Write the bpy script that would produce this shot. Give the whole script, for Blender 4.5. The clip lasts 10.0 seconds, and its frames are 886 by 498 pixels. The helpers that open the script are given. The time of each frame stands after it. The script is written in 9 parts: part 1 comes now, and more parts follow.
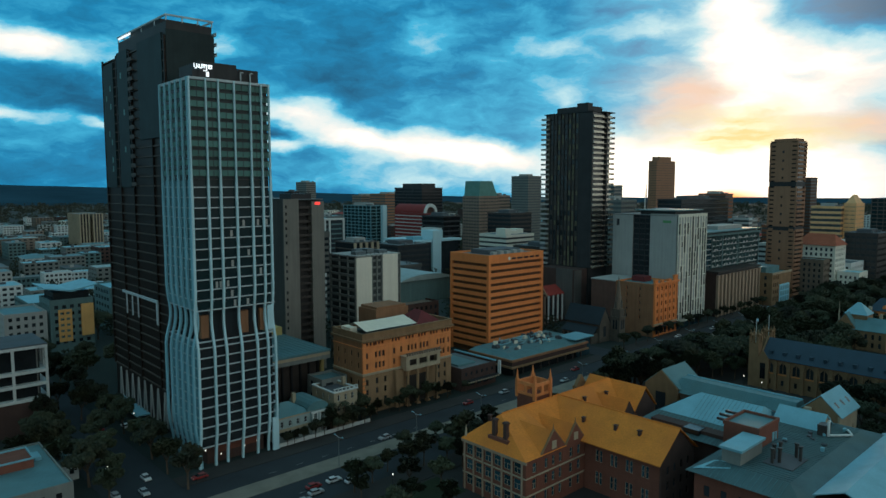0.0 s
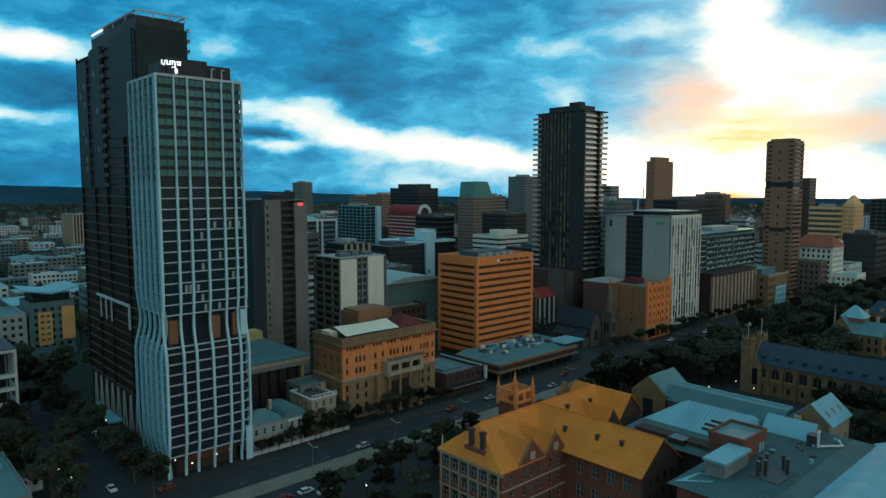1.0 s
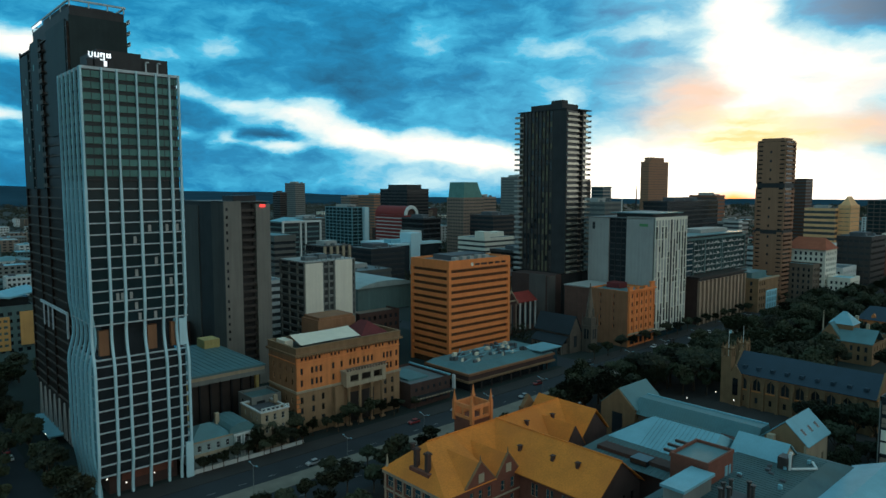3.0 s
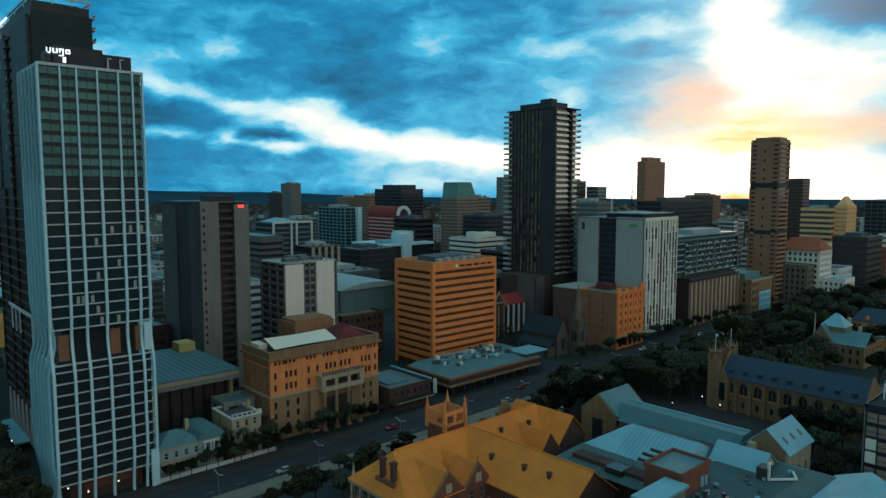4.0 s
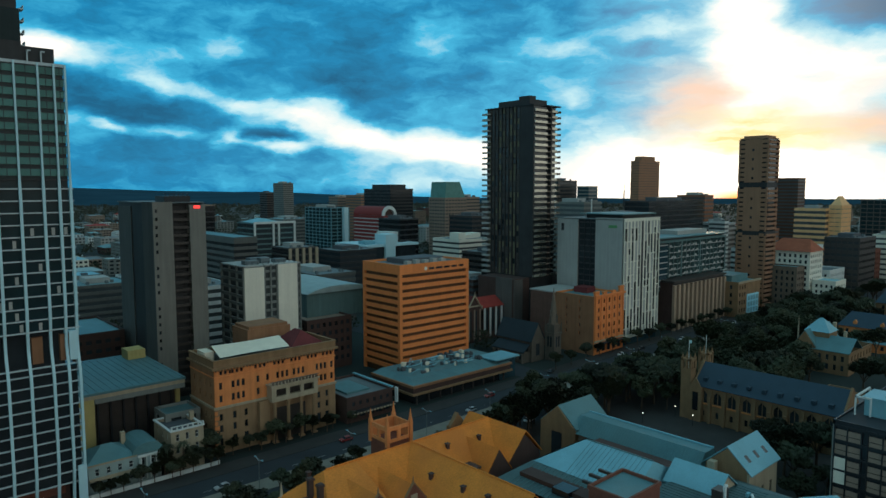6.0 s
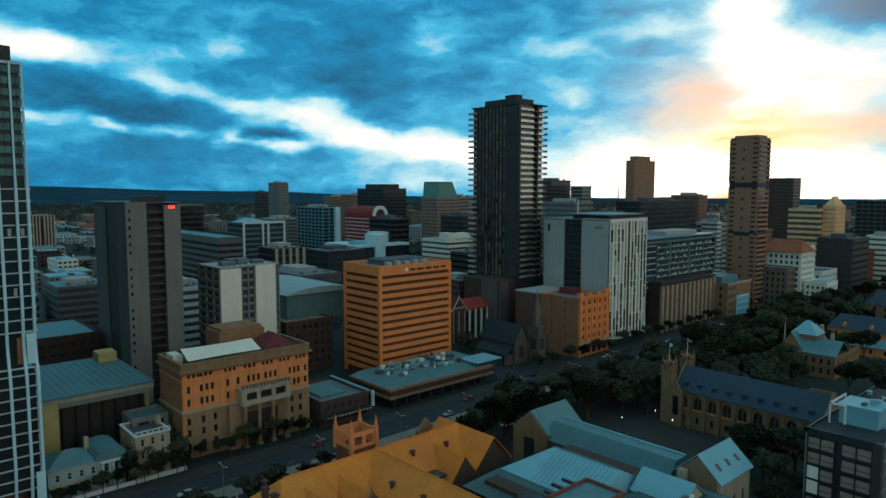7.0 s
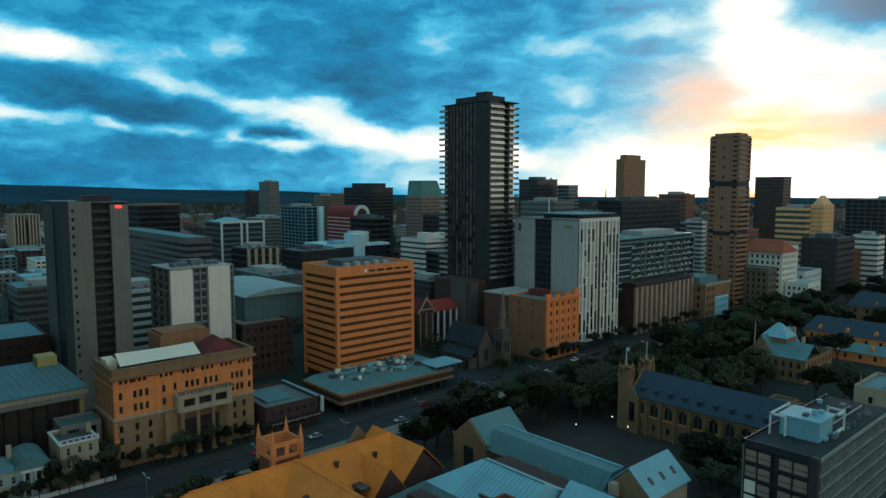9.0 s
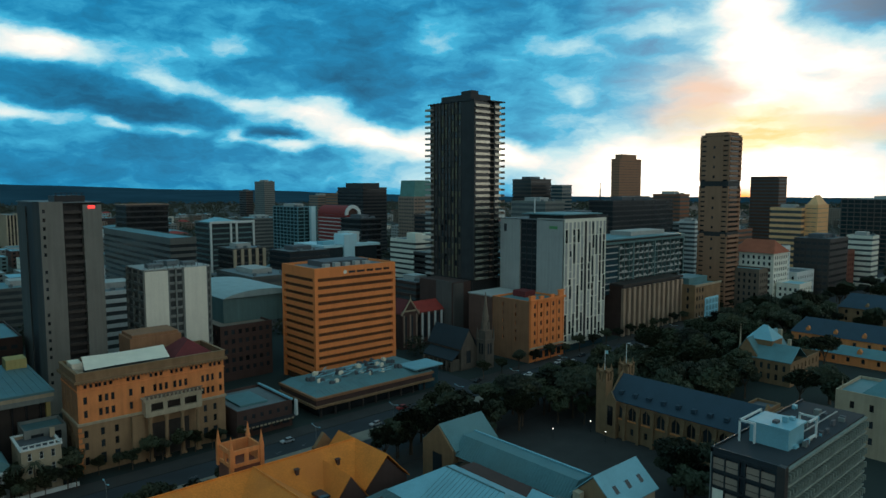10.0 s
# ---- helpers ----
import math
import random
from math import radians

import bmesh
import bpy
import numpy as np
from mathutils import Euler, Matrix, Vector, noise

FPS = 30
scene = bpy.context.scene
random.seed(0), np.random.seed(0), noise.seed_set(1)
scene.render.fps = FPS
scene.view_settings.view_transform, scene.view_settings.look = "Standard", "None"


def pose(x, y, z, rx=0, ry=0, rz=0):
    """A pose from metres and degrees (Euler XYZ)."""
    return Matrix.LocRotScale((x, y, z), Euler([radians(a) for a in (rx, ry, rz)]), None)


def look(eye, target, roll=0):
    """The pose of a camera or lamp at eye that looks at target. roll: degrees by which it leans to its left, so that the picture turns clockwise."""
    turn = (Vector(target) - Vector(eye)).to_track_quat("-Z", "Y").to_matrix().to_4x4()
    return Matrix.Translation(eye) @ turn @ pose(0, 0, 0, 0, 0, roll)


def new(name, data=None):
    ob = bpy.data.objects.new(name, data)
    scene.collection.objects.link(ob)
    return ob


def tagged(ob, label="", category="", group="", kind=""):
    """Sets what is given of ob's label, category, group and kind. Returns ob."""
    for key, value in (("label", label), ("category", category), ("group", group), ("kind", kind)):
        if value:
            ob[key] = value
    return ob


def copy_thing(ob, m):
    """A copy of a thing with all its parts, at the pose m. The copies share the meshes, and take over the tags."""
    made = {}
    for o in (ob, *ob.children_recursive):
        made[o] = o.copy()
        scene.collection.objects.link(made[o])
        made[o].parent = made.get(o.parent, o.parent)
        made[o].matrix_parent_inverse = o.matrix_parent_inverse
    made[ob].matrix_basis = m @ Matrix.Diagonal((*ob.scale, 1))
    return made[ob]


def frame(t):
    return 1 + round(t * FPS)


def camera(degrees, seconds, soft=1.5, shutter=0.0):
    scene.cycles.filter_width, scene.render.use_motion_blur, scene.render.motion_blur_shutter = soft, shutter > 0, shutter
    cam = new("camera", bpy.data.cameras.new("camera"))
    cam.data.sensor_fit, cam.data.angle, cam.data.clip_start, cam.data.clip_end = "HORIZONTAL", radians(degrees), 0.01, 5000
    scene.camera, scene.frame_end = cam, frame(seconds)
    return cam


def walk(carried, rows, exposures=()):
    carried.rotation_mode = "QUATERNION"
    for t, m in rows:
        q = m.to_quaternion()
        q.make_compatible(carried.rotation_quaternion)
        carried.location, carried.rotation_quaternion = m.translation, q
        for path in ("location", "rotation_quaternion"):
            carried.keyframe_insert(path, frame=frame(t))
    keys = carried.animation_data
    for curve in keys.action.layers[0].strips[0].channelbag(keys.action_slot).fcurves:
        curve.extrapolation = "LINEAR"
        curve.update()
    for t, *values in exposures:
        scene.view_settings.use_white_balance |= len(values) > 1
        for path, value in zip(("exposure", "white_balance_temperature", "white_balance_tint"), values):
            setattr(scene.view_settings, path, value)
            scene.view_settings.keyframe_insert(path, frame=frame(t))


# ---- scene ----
cam = camera(66.4, 10.0, soft=1.5)
METRES, EYE, TILT, LEAN, TURN = 95.0, 82.0, 0.0, 0.0, -42.5
ROWS = [
    (0.0, 0.0, 0.0, 0.0, -0.0, -5.22, 0.04),
    (0.5, 0.0335, 0.0351, -0.0, 0.04, -5.2, 0.04),
    (1.0, 0.0707, 0.0701, 0.0005, 0.1, -5.18, 0.03),
    (1.5, 0.1064, 0.1034, 0.0012, 0.14, -5.16, 0.02),
    (2.0, 0.144, 0.1377, 0.0015, 0.19, -5.15, 0.0),
    (2.5, 0.1788, 0.1713, 0.002, 0.23, -5.14, 0.0),
    (4.0, 0.2987, 0.2618, 0.0009, 0.36, -5.11, 0.04),
    (4.5, 0.3367, 0.2925, 0.0009, 0.42, -5.12, 0.06),
    (5.0, 0.3763, 0.324, 0.0005, 0.48, -5.11, 0.08),
    (5.5, 0.4144, 0.3537, 0.0004, 0.54, -5.12, 0.09),
    (7.0, 0.5446, 0.427, 0.0034, 0.64, -5.17, 0.01),
    (7.5, 0.5904, 0.4453, 0.0033, 0.69, -5.19, 0.01),
    (8.0, 0.6385, 0.4667, 0.0034, 0.73, -5.21, 0.02),
    (8.5, 0.6836, 0.4871, 0.0028, 0.78, -5.22, 0.02),
    (9.0, 0.731, 0.5092, 0.0028, 0.83, -5.25, 0.03),
    (9.5, 0.7758, 0.531, 0.0029, 0.88, -5.26, 0.02),
    (10.0, 0.8214, 0.5532, 0.0036, 0.94, -5.27, 0.04),
]
walk(cam, [(t, pose(0, 0, EYE, TILT, LEAN, TURN) @ pose(METRES * x, METRES * y, METRES * z, 90 + pitch, roll, yaw)) for t, x, y, z, yaw, pitch, roll in ROWS],
     exposures=[(0.0, -0.1), (0.15, 0.0), (9.85, 0.0), (10.0, -0.1)])

# ---- world: a sunset sky, broken cloud, blue away from the sun ----
SUN_DIR = Vector((0.909, 0.416, 0.045)).normalized()
world = bpy.data.worlds.new("world")
scene.world = world
world.use_nodes = True
wt = world.node_tree
wt.nodes.clear()


def wnode(kind, **sets):
    n = wt.nodes.new(kind)
    for k, v in sets.items():
        if k == "op":
            n.operation = v
        elif k == "i":
            for j, val in enumerate(v):
                if val is not None:
                    n.inputs[j].default_value = val
    return n


def wmath(op, a, b=None, clamp=False):
    n = wnode("ShaderNodeMath", op=op)
    n.use_clamp = clamp
    for j, v in enumerate((a, b)):
        if v is None:
            continue
        if isinstance(v, (int, float)):
            n.inputs[j].default_value = v
        else:
            wt.links.new(v, n.inputs[j])
    return n.outputs[0]


def wramp(fac, stops):
    n = wt.nodes.new("ShaderNodeValToRGB")
    els = n.color_ramp.elements
    while len(els) < len(stops):
        els.new(0.5)
    for e, (p, c) in zip(els, stops):
        e.position, e.color = p, (*c, 1)
    wt.links.new(fac, n.inputs[0])
    return n.outputs[0]


coord = wt.nodes.new("ShaderNodeTexCoord")
turned = wnode("ShaderNodeVectorRotate")
turned.rotation_type = "Z_AXIS"
turned.inputs["Angle"].default_value = radians(42.0)
wt.links.new(coord.outputs["Generated"], turned.inputs["Vector"])
sep = wt.nodes.new("ShaderNodeSeparateXYZ")
wt.links.new(turned.outputs[0], sep.inputs[0])
azimuth = wmath("MULTIPLY", wmath("ARCTAN2", sep.outputs[0], sep.outputs[1]), 57.2958)
height = wmath("MULTIPLY", wmath("ARCSINE", sep.outputs[2]), 57.2958)
# the sky as a sheet: degrees round, degrees up
sheet = wt.nodes.new("ShaderNodeCombineXYZ")
wt.links.new(azimuth, sheet.inputs[0])
wt.links.new(height, sheet.inputs[1])
# wind-drawn warp, a broad one and a fine one
def drift(scale, detail, across, up):
    n = wt.nodes.new("ShaderNodeTexNoise")
    n.inputs["Scale"].default_value, n.inputs["Detail"].default_value, n.inputs["Roughness"].default_value = scale, detail, 0.55
    stretch = wnode("ShaderNodeMapping")
    stretch.inputs["Scale"].default_value = (0.62, 1.25, 1)
    wt.links.new(sheet.outputs[0], stretch.inputs[0])
    wt.links.new(stretch.outputs[0], n.inputs["Vector"])
    off = wnode("ShaderNodeVectorMath", op="SUBTRACT")
    wt.links.new(n.outputs["Color"], off.inputs[0])
    off.inputs[1].default_value = (0.5, 0.5, 0.5)
    gain = wnode("ShaderNodeVectorMath", op="MULTIPLY")
    wt.links.new(off.outputs[0], gain.inputs[0])
    gain.inputs[1].default_value = (across, up, 0)
    return gain.outputs[0]


bent = wnode("ShaderNodeVectorMath", op="ADD")
wt.links.new(sheet.outputs[0], bent.inputs[0])
wt.links.new(drift(0.42, 6, 4.2, 1.9), bent.inputs[1])


def cloud(scale, sx, sy, detail, rough, shift):
    m = wnode("ShaderNodeMapping")
    m.inputs["Scale"].default_value = (sx, sy, 1)
    m.inputs["Location"].default_value = (shift, shift * 0.7, shift)
    wt.links.new(bent.outputs[0], m.inputs[0])
    n = wt.nodes.new("ShaderNodeTexNoise")
    n.inputs["Scale"].default_value, n.inputs["Detail"].default_value, n.inputs["Roughness"].default_value = scale, detail, rough
    wt.links.new(m.outputs[0], n.inputs["Vector"])
    return n.outputs[0]


def opening(az, el, wide, tall, lean, gain):
    """A gap or a bank in the cloud: its middle, half size and lean in degrees, and how much it brightens."""
    m = wnode("ShaderNodeMapping")
    m.vector_type = "TEXTURE"
    m.inputs["Location"].default_value = (az, el, 0)
    m.inputs["Rotation"].default_value = (0, 0, radians(lean))
    m.inputs["Scale"].default_value = (wide, tall, 1)
    wt.links.new(bent.outputs[0], m.inputs[0])
    g = wt.nodes.new("ShaderNodeTexGradient")
    g.gradient_type = "SPHERICAL"
    wt.links.new(m.outputs[0], g.inputs[0])
    soft = wt.nodes.new("ShaderNodeMapRange")
    soft.interpolation_type = "SMOOTHSTEP"
    wt.links.new(g.outputs[1], soft.inputs[0])
    return wmath("MULTIPLY", soft.outputs[0], gain)


def openings(rows):
    total = None
    for row in rows:
        one = opening(*row)
        total = one if total is None else wmath("ADD", total, one)
    return total


# bright rims and gaps away from the sun
WEST_GAPS = [
    (-33.1, 10.35, 5.6, 2.5, -4, 0.66), (-29.4, 9.9, 4.4, 1.7, -7, 0.62), (-25.3, 9.7, 4.9, 2.2, -9, 0.24), (-21.3, 10.1, 2.9, 1.4, 6, 0.24), (-17.6, 10.95, 3.4, 1.59, 12, 0.3),
    (-22.2, 8.05, 3.1, 1.38, -8, 0.41), (-19.2, 7.5, 2.7, 1.01, -14, 0.3), (-33, 5.3, 2.9, 1.23, 0, 0.59), (-29.4, 5.2, 3.6, 1.01, 0, 0.41), (-26.2, 4.7, 1.8, 0.8, -22, 0.41),
    (-22.2, 4.4, 4.7, 0.87, 2, 0.41), (-17.4, 4.2, 2.1, 1.23, -5, 0.48), (-15, 13.7, 3.8, 1.89, -10, 0.16), (-21.2, 11.8, 7.7, 2.61, 7, 0.07)]
# the long bright tear running down to the horizon, and paler patches over it
MID_GAPS = [
    (-15.8, 6.7, 3.2, 1.1, -3, 0.54), (-10.8, 6.45, 5.9, 1.3, -4, 0.45), (-10, 7.4, 3.3, 1.4, -3, 0.22), (-13.6, 5.5, 4.6, 1.43, 4, 0.5), (-8.4, 4.7, 6.0, 1.9, -11, 0.72),
    (-12.9, 3.6, 4.5, 0.91, 0, 0.61), (0.8, 3.1, 10.6, 2.3, -8, 0.85), (-5.1, 2.95, 6.4, 2.34, -8, 0.29), (-0.6, 12.5, 4.8, 2.21, -3, 0.29), (-1.2, 10.8, 3.3, 1.95, -23, 0.18),
    (-1.8, 6.6, 4.8, 2.34, -11, 0.18), (9.5, 11.35, 7.2, 1.43, 0, 0.25), (10.3, 7.75, 3.2, 1.82, -6, 0.29), (16, 12.2, 6.6, 1.56, 1, 0.22), (11.2, 5.2, 5.2, 1.69, -4, 0.18)]
# the white sky round the sun
SUN_GAPS = [(21.8, 0.8, 20.2, 5.2, -1, 1.5), (23.5, 12.6, 7.5, 4.2, -82, 0.6), (30.2, 9.4, 10.5, 4.0, -4, 0.5), (27.3, 6.4, 14.2, 4.8, -2, 0.5), (1.0, 0.3, 10.8, 1.8, 1, 0.35), (-9.0, 0.9, 15.0, 2.2, 0, 0.17), (4.5, 2.7, 6.5, 2.0, -2, 0.45), (7.0, 6.0, 7.0, 3.2, 0, 0.16)]
# thick dark banks
BANKS = [
    (-30.4, 7.55, 7.8, 3.1, -2, -0.16), (-24.6, 5.8, 8.8, 2.07, -3, -0.19), (-14.1, 4.55, 3.2, 1.09, 1, -0.42), (-8.7, 10.7, 10.5, 5.75, -17, -0.08), (-11.9, 8.65, 8.1, 1.95, -7, -0.14),
    (-20.7, 12.1, 5.5, 2.42, -3, -0.07), (-27.5, 1.75, 11.0, 3.0, -2, -0.06), (16.1, 11, 5.4, 1.03, -7, -0.24), (31.9, 12.2, 7.6, 2.76, -4, -0.5), (11.9, 13.4, 6.2, 4.02, 8, -0.05),
    (28.2, 8.1, 2.9, 0.8, -7, -0.3), (15.1, 9.2, 4.5, 1.72, 2, -0.14)]
PEACH = [(19.5, 8.45, 7.2, 2.1, 4, 0.65), (20.3, 6.95, 5, 2.25, 2, 1.17), (16.8, 5.5, 2.9, 1.8, -10, 0.65), (19.5, 5.4, 3.9, 2.1, 6, 0.78), (32.3, 4.5, 7.2, 1.95, 0, 1.3), (31, 7.4, 4.8, 1.8, 0, 0.45)]
GOLD = [(25.6, 3.8, 12.1, 2.4, -1, 1.3), (23.3, 5.3, 6.8, 3, 3, 0.91)]

banks = wmath("MULTIPLY", wmath("SUBTRACT", cloud(0.2, 0.6, 1.35, 6, 0.55, 3.1), 0.5), 0.7)
wisps = wmath("MULTIPLY", wmath("SUBTRACT", cloud(0.75, 0.6, 1.5, 5, 0.6, 7.7), 0.5), 0.42)
light = wmath("ADD", wmath("ADD", banks, wisps), 0.505)
for rows in (WEST_GAPS, MID_GAPS, SUN_GAPS, BANKS):
    light = wmath("ADD", light, openings(rows))
# the bright quarter of the sky round the sun, low and wide
sun_az = math.degrees(math.atan2(SUN_DIR.x, SUN_DIR.y)) - 42.0
away = wmath("ABSOLUTE", wmath("SUBTRACT", azimuth, sun_az))
near_sun = wmath("SUBTRACT", 1.0, wmath("DIVIDE", away, 17.0), True)
low = wmath("SUBTRACT", 1.0, wmath("DIVIDE", height, 40.0), True)
light = wmath("ADD", light, wmath("MULTIPLY", wmath("MULTIPLY", near_sun, low), 0.52))
# thinner cloud overhead
over = wmath("MULTIPLY", wmath("DIVIDE", wmath("SUBTRACT", height, 17.0), 30.0, True), 0.16)
light = wmath("MAXIMUM", wmath("ADD", light, over), 0.02)
colour = wramp(wmath("MULTIPLY", light, 0.6, True), [
    (0.0, (0.006, 0.060, 0.13)), (0.16, (0.007, 0.135, 0.28)), (0.30, (0.012, 0.275, 0.54)), (0.42, (0.06, 0.53, 0.83)),
    (0.58, (0.60, 0.92, 1.0)), (0.75, (1.12, 1.10, 1.04)), (1.0, (1.9, 1.78, 1.5))])


def washed(base, mask, tone):
    m = wt.nodes.new("ShaderNodeMix")
    m.data_type, m.blend_type = "RGBA", "MIX"
    wt.links.new(mask, m.inputs[0])
    wt.links.new(base, m.inputs[6])
    m.inputs[7].default_value = (*tone, 1)
    return m.outputs[2]


# greyer cloud, peach and gold bellies round the sun
dull = wmath("MULTIPLY", wmath("SUBTRACT", 1.0, wmath("DIVIDE", away, 13.0), True), wmath("SUBTRACT", 1.0, wmath("MULTIPLY", light, 0.9), True))
tinted = washed(colour, wmath("MULTIPLY", dull, 0.9, True), (0.52, 0.60, 0.68))
tinted = washed(tinted, wmath("MULTIPLY", wmath("MULTIPLY", openings(PEACH), wmath("MULTIPLY", cloud(0.3, 0.35, 2.0, 5, 0.55, 8.4), 2.0)), 0.62, True), (1.0, 0.74, 0.60))
streaks = wmath("MULTIPLY", wmath("SUBTRACT", cloud(0.34, 0.3, 2.4, 5, 0.55, 5.3), 0.3), 2.4, True)
tinted = washed(tinted, wmath("MULTIPLY", wmath("MULTIPLY", openings(GOLD), streaks), 0.85, True), (1.05, 0.86, 0.40))
# the evening glow goes on, softer, round the side of the sky behind the camera
turn = wmath("ABSOLUTE", wmath("SUBTRACT", azimuth, 125.0))
turn = wmath("MINIMUM", turn, wmath("SUBTRACT", 360.0, turn))
lobe = wmath("SUBTRACT", 1.0, wmath("DIVIDE", turn, 92.0), True)
pale = wmath("MULTIPLY", wmath("POWER", lobe, 0.7), wmath("POWER", wmath("SUBTRACT", 1.0, wmath("DIVIDE", height, 52.0), True), 0.8))
# overhead and round the far side the cloud thickens to an even grey
wide = wmath("DIVIDE", wmath("SUBTRACT", wmath("ABSOLUTE", azimuth), 40.0), 25.0, True)
thick = wmath("MAXIMUM", wide, wmath("DIVIDE", wmath("SUBTRACT", height, 17.0), 14.0, True))
grey = wt.nodes.new("ShaderNodeMix")
grey.data_type, grey.blend_type = "RGBA", "MIX"
wt.links.new(wmath("MULTIPLY", thick, 0.9), grey.inputs[0])
wt.links.new(tinted, grey.inputs[6])
grey.inputs[7].default_value = (0.225, 0.435, 0.505, 1)
rest = wt.nodes.new("ShaderNodeMix")
rest.data_type, rest.blend_type = "RGBA", "MIX"
wt.links.new(pale, rest.inputs[0])
wt.links.new(grey.outputs[2], rest.inputs[6])
rest.inputs[7].default_value = (0.93, 0.90, 0.79, 1)
# the sun's own glow, sunk behind the skyline
ember = wmath("MULTIPLY", wmath("SUBTRACT", 1.0, wmath("DIVIDE", away, 3.6), True), wmath("SUBTRACT", 1.0, wmath("DIVIDE", wmath("ADD", height, 1.6), 1.7), True))
core = wmath("MULTIPLY", wmath("SUBTRACT", 1.0, wmath("DIVIDE", away, 1.4), True), wmath("SUBTRACT", 1.0, wmath("DIVIDE", wmath("ADD", height, 1.6), 1.2), True))
glowing = washed(washed(rest.outputs[2], wmath("MULTIPLY", ember, 1.9, True), (1.7, 0.42, 0.04)), wmath("MULTIPLY", core, 1.4, True), (2.4, 1.1, 0.2))
nishita = wt.nodes.new("ShaderNodeTexSky")
nishita.sky_type, nishita.sun_disc = "NISHITA", False
nishita.sun_elevation, nishita.sun_rotation = math.asin(SUN_DIR.z), math.atan2(SUN_DIR.x, SUN_DIR.y)
back_clear = wt.nodes.new("ShaderNodeBackground")
wt.links.new(nishita.outputs[0], back_clear.inputs[0])
back_clear.inputs[1].default_value = 0.05
back_cloud = wt.nodes.new("ShaderNodeBackground")
wt.links.new(glowing, back_cloud.inputs[0])
back_cloud.inputs[1].default_value = 1.0
both = wt.nodes.new("ShaderNodeMixShader")
both.inputs[0].default_value = 0.92
wt.links.new(back_clear.outputs[0], both.inputs[1])
wt.links.new(back_cloud.outputs[0], both.inputs[2])
wout = wt.nodes.new("ShaderNodeOutputWorld")
wt.links.new(both.outputs[0], wout.inputs[0])

sun_lamp = bpy.data.lights.new("sun", "SUN")
sun_lamp.energy, sun_lamp.angle, sun_lamp.color = 0.8, radians(10), (1.0, 0.72, 0.42)
sun = new("sun", sun_lamp)
sun.matrix_world = look((0, 0, 400), Vector((0, 0, 400)) - SUN_DIR * 100)

# ---- materials ----
def surf(name, colour, rough=0.8, metal=0.0, var=0.18, size=3.0, streak=0.15, fine=0.08, bump=0.0, rand=0.0, tint=None, spec=0.4):
    """A weathered surface: broad patches, vertical streaks and fine grain, at sizes in metres."""
    m = bpy.data.materials.new(name)
    m.use_nodes = True
    nt = m.node_tree
    b = nt.nodes["Principled BSDF"]
    b.inputs["Roughness"].default_value, b.inputs["Metallic"].default_value = rough, metal
    b.inputs["Specular IOR Level"].default_value = spec
    g = nt.nodes.new("ShaderNodeNewGeometry")

    def noise_at(scale, stretch, detail):
        mp = nt.nodes.new("ShaderNodeMapping")
        mp.inputs["Scale"].default_value = stretch
        nt.links.new(g.outputs["Position"], mp.inputs[0])
        n = nt.nodes.new("ShaderNodeTexNoise")
        n.inputs["Scale"].default_value, n.inputs["Detail"].default_value = scale, detail
        nt.links.new(mp.outputs[0], n.inputs["Vector"])
        return n.outputs[0]

    def calc(op, a, k):
        n = nt.nodes.new("ShaderNodeMath")
        n.operation = op
        for j, v in enumerate((a, k)):
            if isinstance(v, (int, float)):
                n.inputs[j].default_value = v
            else:
                nt.links.new(v, n.inputs[j])
        return n.outputs[0]

    def around(v, gain):
        return calc("MULTIPLY", calc("SUBTRACT", v, 0.5), gain * 2.4)

    total = calc("ADD", around(noise_at(1 / size, (1, 1, 1), 4), var), 1.0)
    if streak:
        total = calc("ADD", total, around(noise_at(0.9, (1, 1, 0.06), 3), streak))
    grain = noise_at(2.6, (1, 1, 1), 3)
    if fine:
        total = calc("ADD", total, around(grain, fine))
    if rand:
        oi = nt.nodes.new("ShaderNodeObjectInfo")
        total = calc("ADD", total, around(oi.outputs["Random"], rand))
    mix = nt.nodes.new("ShaderNodeMix")
    mix.data_type, mix.blend_type = "RGBA", "MULTIPLY"
    mix.inputs[0].default_value = 1.0
    mix.inputs[6].default_value = (*colour, 1)
    nt.links.new(total, mix.inputs[7])
    out = mix.outputs[2]
    if tint:
        t2 = nt.nodes.new("ShaderNodeMix")
        t2.data_type = "RGBA"
        nt.links.new(calc("MULTIPLY", calc("SUBTRACT", noise_at(0.35 / size, (1, 1, 1), 5), 0.45), 3.0), t2.inputs[0])
        t2.clamp_factor = True
        nt.links.new(out, t2.inputs[6])
        t2.inputs[7].default_value = (*tint, 1)
        out = t2.outputs[2]
    nt.links.new(out, b.inputs["Base Color"])
    if bump:
        bn = nt.nodes.new("ShaderNodeBump")
        bn.inputs["Distance"].default_value = bump
        nt.links.new(grain, bn.inputs["Height"])
        nt.links.new(bn.outputs[0], b.inputs["Normal"])
    return m


def lamp_mat(name, colour, strength):
    m = bpy.data.materials.new(name)
    m.use_nodes = True
    b = m.node_tree.nodes["Principled BSDF"]
    b.inputs["Base Color"].default_value = (*colour, 1)
    b.inputs["Emission Color"].default_value = (*colour, 1)
    b.inputs["Emission Strength"].default_value = strength
    return m


